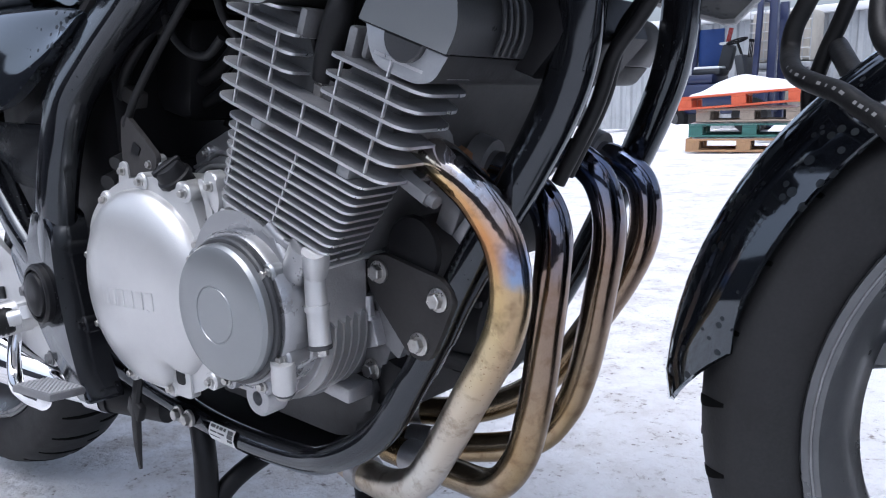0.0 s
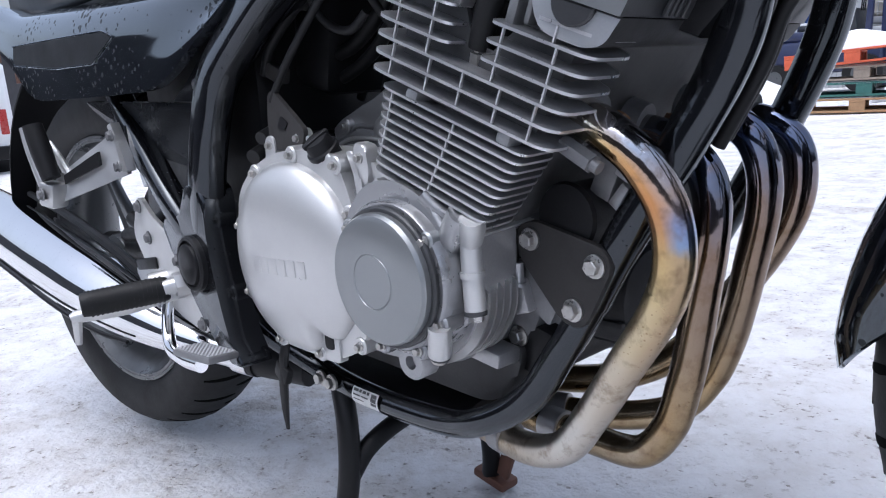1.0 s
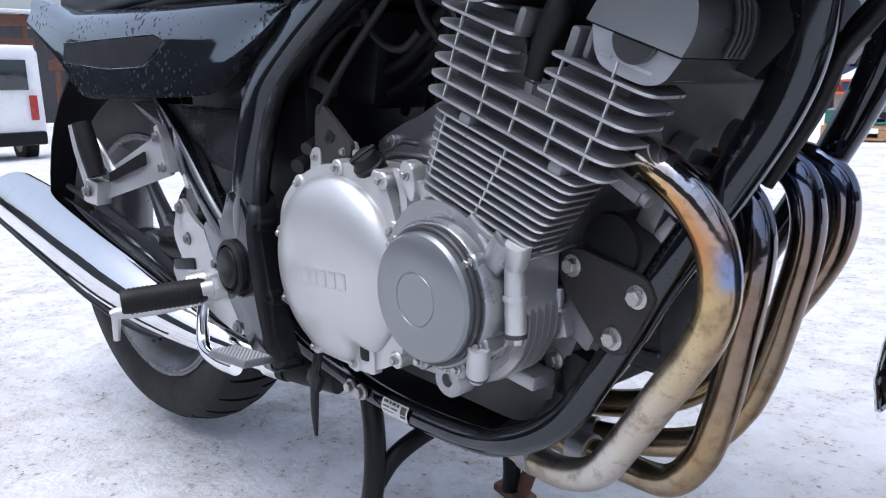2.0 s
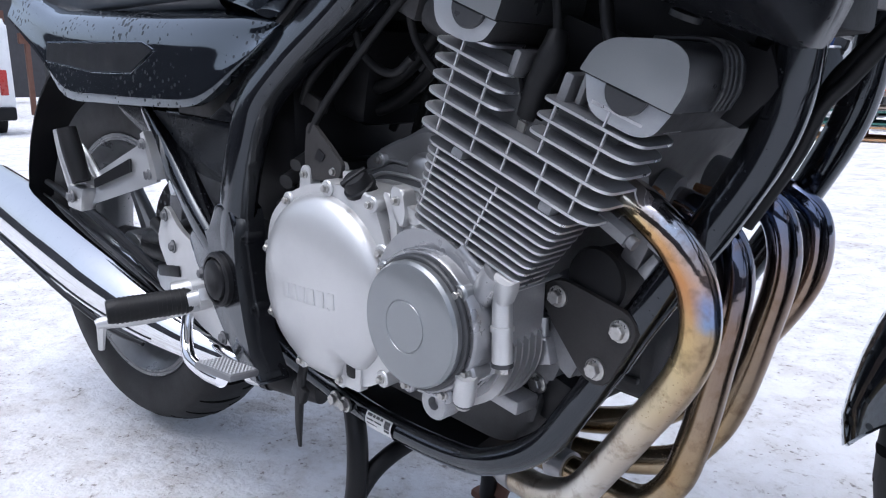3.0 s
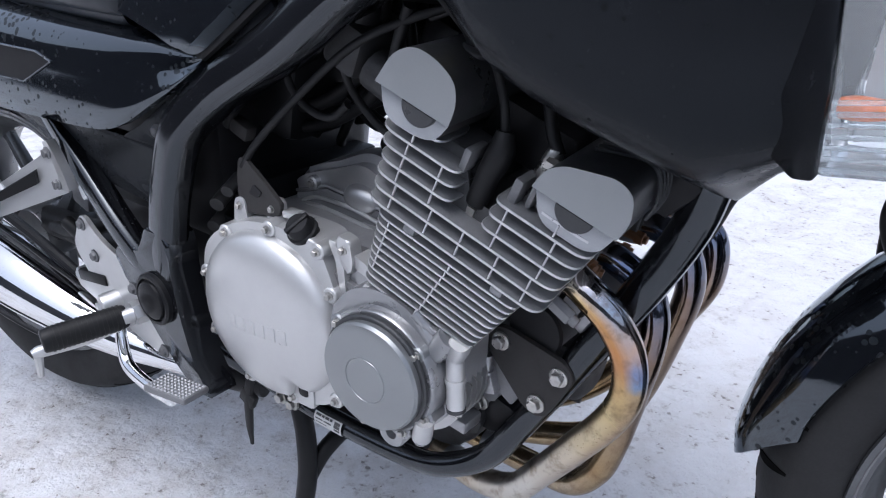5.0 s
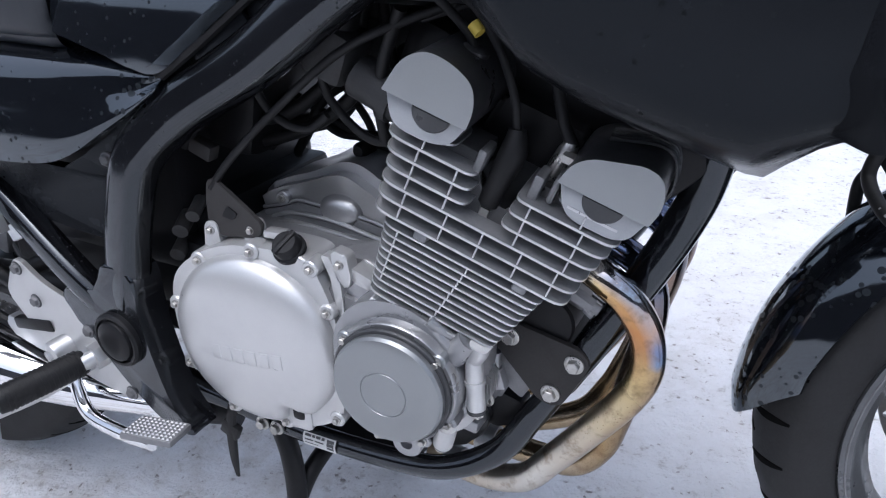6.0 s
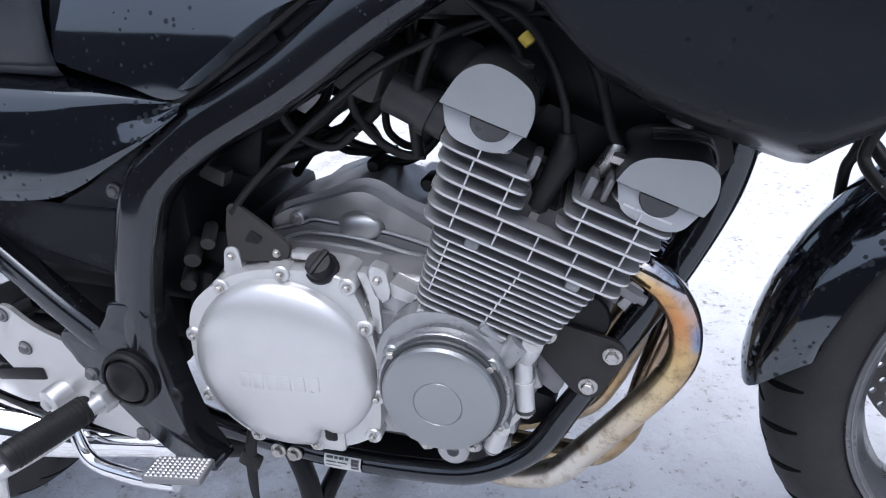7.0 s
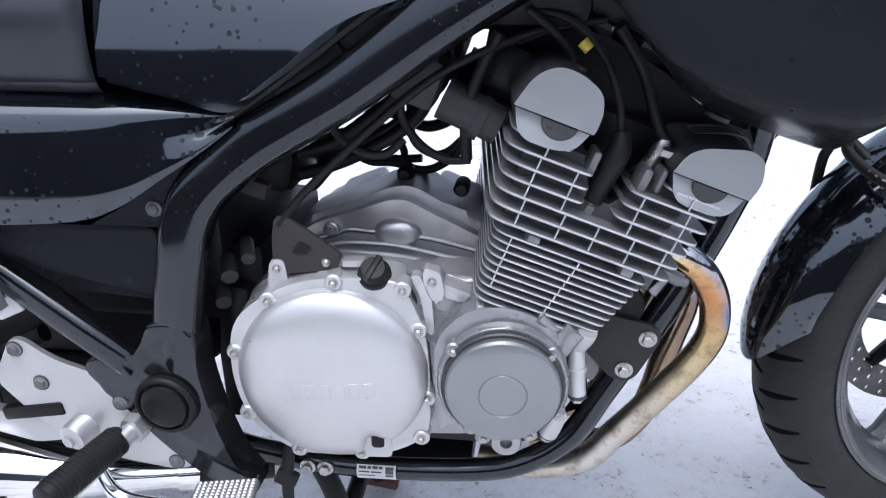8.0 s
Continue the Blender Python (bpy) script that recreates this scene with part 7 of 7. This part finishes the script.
def tote_tank(x, y, turn):
    gz = at_ground(x, y)
    t = thing("tote_tank", "stack of yellowed liquid tote tanks in galvanised cages", "tank", at=(x, y, gz))
    t.rotation_euler = (0, 0, radians(turn))
    for lvl in range(2):
        z0 = 0.15 + lvl * 1.16
        bm = bmesh.new()
        box(bm, -0.56, 0.56, -0.46, 0.46, z0, z0 + 0.98, 0.08)
        part("tank_body", bm, tote_plastic, t)
        bm = bmesh.new()
        box(bm, -0.6, 0.6, -0.5, 0.5, z0 - 0.14, z0 - 0.02, 0.01)
        part("base", bm, galvanised, t)
        vb = bmesh.new()
        tube(vb, [(0, 0, 0), (0, 0, 1.0)], [0.011, 0.011], 8, 1)
        v0 = None
        for k in range(9):
            p = (-0.58 + k * 0.145, -0.485, z0)
            if v0 is None:
                v0 = part("cage_bar", vb, galvanised, t)
                v0.location = p
            else:
                again(v0, t, p)
        hb = bmesh.new()
        tube(hb, [(-0.59, -0.485, 0), (0.59, -0.485, 0)], [0.011, 0.011], 8, 1)
        h0 = None
        for k in range(6):
            p = (0, -0.004, z0 + 0.06 + k * 0.175)
            if h0 is None:
                h0 = part("cage_bar", hb, galvanised, t)
                h0.location = p
            else:
                again(h0, t, p)


tote_tank(-4.45, 15.75, 0)


def ribbed_building(name, x0, x1, y, h, label, mat=grey_sheet, pitch=0.28):
    gz = at_ground((x0 + x1) / 2, y) - 0.1
    b = thing(name, label, "building", at=((x0 + x1) / 2, y, gz))
    w = x1 - x0
    bm = bmesh.new()
    n = int(w / pitch)
    lo, hi = [], []
    for k in range(n + 1):
        for dx, dy in ((0.0, 0.0), (0.35, 0.0), (0.5, 0.05), (0.85, 0.05)):
            xx = -w / 2 + (k + dx) * pitch
            if xx <= w / 2:
                lo.append((xx, dy, 0))
                hi.append((xx, dy, h))
    lo2, hi2 = [(x, 0.3, z) for x, _, z in reversed(lo)], [(x, 0.3, z) for x, _, z in reversed(hi)]
    loft(bm, [lo + lo2, hi + hi2])
    part("wall", bm, mat, b, "", 20)
    bm = bmesh.new()
    box(bm, -w / 2 - 0.2, w / 2 + 0.2, -0.2, 3.0, h, h + 0.15, 0.02)
    r = part("roof", bm, fresh_snow, b, "snow-covered roof edge")
    bm = bmesh.new()
    tube(bm, [(-w / 2, -0.1, h + 0.55), (w / 2, -0.1, h + 0.55)], [0.03, 0.03], 8, 1)
    part("rail", bm, galvanised, b)
    pb = bmesh.new()
    tube(pb, [(0, -0.1, h + 0.1), (0, -0.1, h + 0.55)], [0.025, 0.025], 8, 1)
    p0 = part("rail_post", pb, galvanised, b)
    p0.location = (-w / 2, 0, 0)
    for k in range(1, int(w / 1.5)):
        again(p0, b, (-w / 2 + k * 1.5, 0, 0))


ribbed_building("container_wall", -9.5, 1.5, 16.5, 2.35, "long grey corrugated shed with snow on its roof")
ribbed_building("container_wall", 2.5, 14, 19, 2.6, "grey corrugated shed behind the yard")
# parked machine parts by the shed
snow_mound("snow_bank", -0.1, 12.5, at_ground(-0.1, 12.5), 3.0, 1.2, 1.5, 0, 9.0, "snow piled on a machine")
bm = bmesh.new()
obox(bm, (0.12, 0, 0.53), (0.55, 0.5, 0.20), (0, 0, 0), 0.04)
obox(bm, (0.1, 0, 0.22), (0.4, 0.4, 0.5), (0, 0, 0), 0.03)
o = part("machine_body", bm, yellow_paint)
o.matrix_world = pose(-2.62, 11.0, at_ground(-2.62, 11.0) + 0.06, 0, 0, 10)
tagged(o, "low yellow machine half buried in snow", "machine")


def van(x, y, turn):
    gz = at_ground(x, y)
    v = thing("van", "white delivery van seen from behind", "van", at=(x, y, gz))
    v.rotation_euler = (0, 0, radians(turn))
    bm = bmesh.new()
    prism(bm, rounded([(-2.4, 0.35), (2.4, 0.35), (2.5, 1.0), (1.7, 1.25), (1.1, 1.95), (-2.35, 2.0)], 0.12, 5), -0.95, 0.95, 0.1, 3)
    part("body", bm, van_white, v)
    for s in (-1, 1):
        bm = bmesh.new()
        obox(bm, (-2.42, s * 0.78, 0.95), (0.06, 0.12, 0.42), (0, 0, 0), 0.015)
        part("tail_light", bm, red_plastic, v)
        bm = bmesh.new()
        obox(bm, (-2.41, s * 0.42, 1.5), (0.03, 0.62, 0.5), (0, 0, 0), 0.01)
        part("rear_window", bm, dark_glass, v)
        for xx in (-1.55, 1.55):
            bm = bmesh.new()
            lathe(bm, [(0.33, -0.11), (0.34, -0.09), (0.34, 0.09), (0.33, 0.11)], (xx, s * 0.88, 0.33), 28)
            w = part("wheel", bm, rubber, v)
            bm = bmesh.new()
            lathe(bm, [(0.19, -0.115), (0.18, 0.115)], (xx, s * 0.88, 0.33), 20)
            part("rim", bm, rim_grey, w)
    bm = bmesh.new()
    box(bm, -2.5, -2.3, -0.92, 0.92, 0.32, 0.55, 0.04)
    part("bumper", bm, matt_black, v)


van(-16.2, 1.35, 188.7)
# rust-brown steel racks beyond the van
for k, (x, y) in enumerate(((-22.6, 2.8), (-22.6, 6.5))):
    rk = thing("steel_rack", "rust-brown steel storage rack with snow on it", "rack", "racks", at=(x, y, at_ground(x, y)))
    for yy in (-1.5, 0, 1.5):
        bm = bmesh.new()
        box(bm, -0.08, 0.08, yy - 0.06, yy + 0.06, 0, 3.4, 0.01)
        part("upright", bm, rust_red, rk)
    for zz in (1.9, 2.5, 3.1):
        bm = bmesh.new()
        box(bm, -0.10, 0.10, -1.7, 1.7, zz, zz + 0.28, 0.01)
        part("beam", bm, rust_red, rk)
    bm = bmesh.new()
    box(bm, -0.4, 0.4, -1.7, 1.7, 3.4, 3.5, 0.04)
    part("snow_layer", bm, fresh_snow, rk)

# dark walls added to close the yard behind and beside the viewer


def yard_side(name, x, y, turn, length, h, label):
    bm = bmesh.new()
    n = int(length / 1.5)
    top, bot = [], []
    for k in range(n + 1):
        xx = -length / 2 + length * k / n
        top.append((xx, 0, h * (0.82 + 0.36 * noise.noise((k * 0.55, y, x)))))
        bot.append((xx, 0, -0.6))
    ring = [bot + [(a, 0.4, c) for a, _, c in reversed(bot)], top + [(a, 0.4, c) for a, _, c in reversed(top)]]
    loft(bm, ring)
    o = part(name, bm, yard_wall, None, "", 20)
    o.matrix_world = pose(x, y, 0, 0, 0, turn)
    tagged(o, label, "wall", "", "structure")


# unseen south wall, placed and sized for the dark band reflected in the paint
yard_side("wall_south", 0, -10.0, 0, 60, 4.6, "plain dark wall added to close the yard")
yard_side("wall_east", 22, 0, 90, 60, 5.0, "plain dark wall added to close the yard")
yard_side("wall_west", -30, 0, 90, 60, 3.6, "plain dark wall added to close the yard")
yard_side("wall_north", 0, 30, 0, 70, 3.4, "plain dark wall added to close the yard")
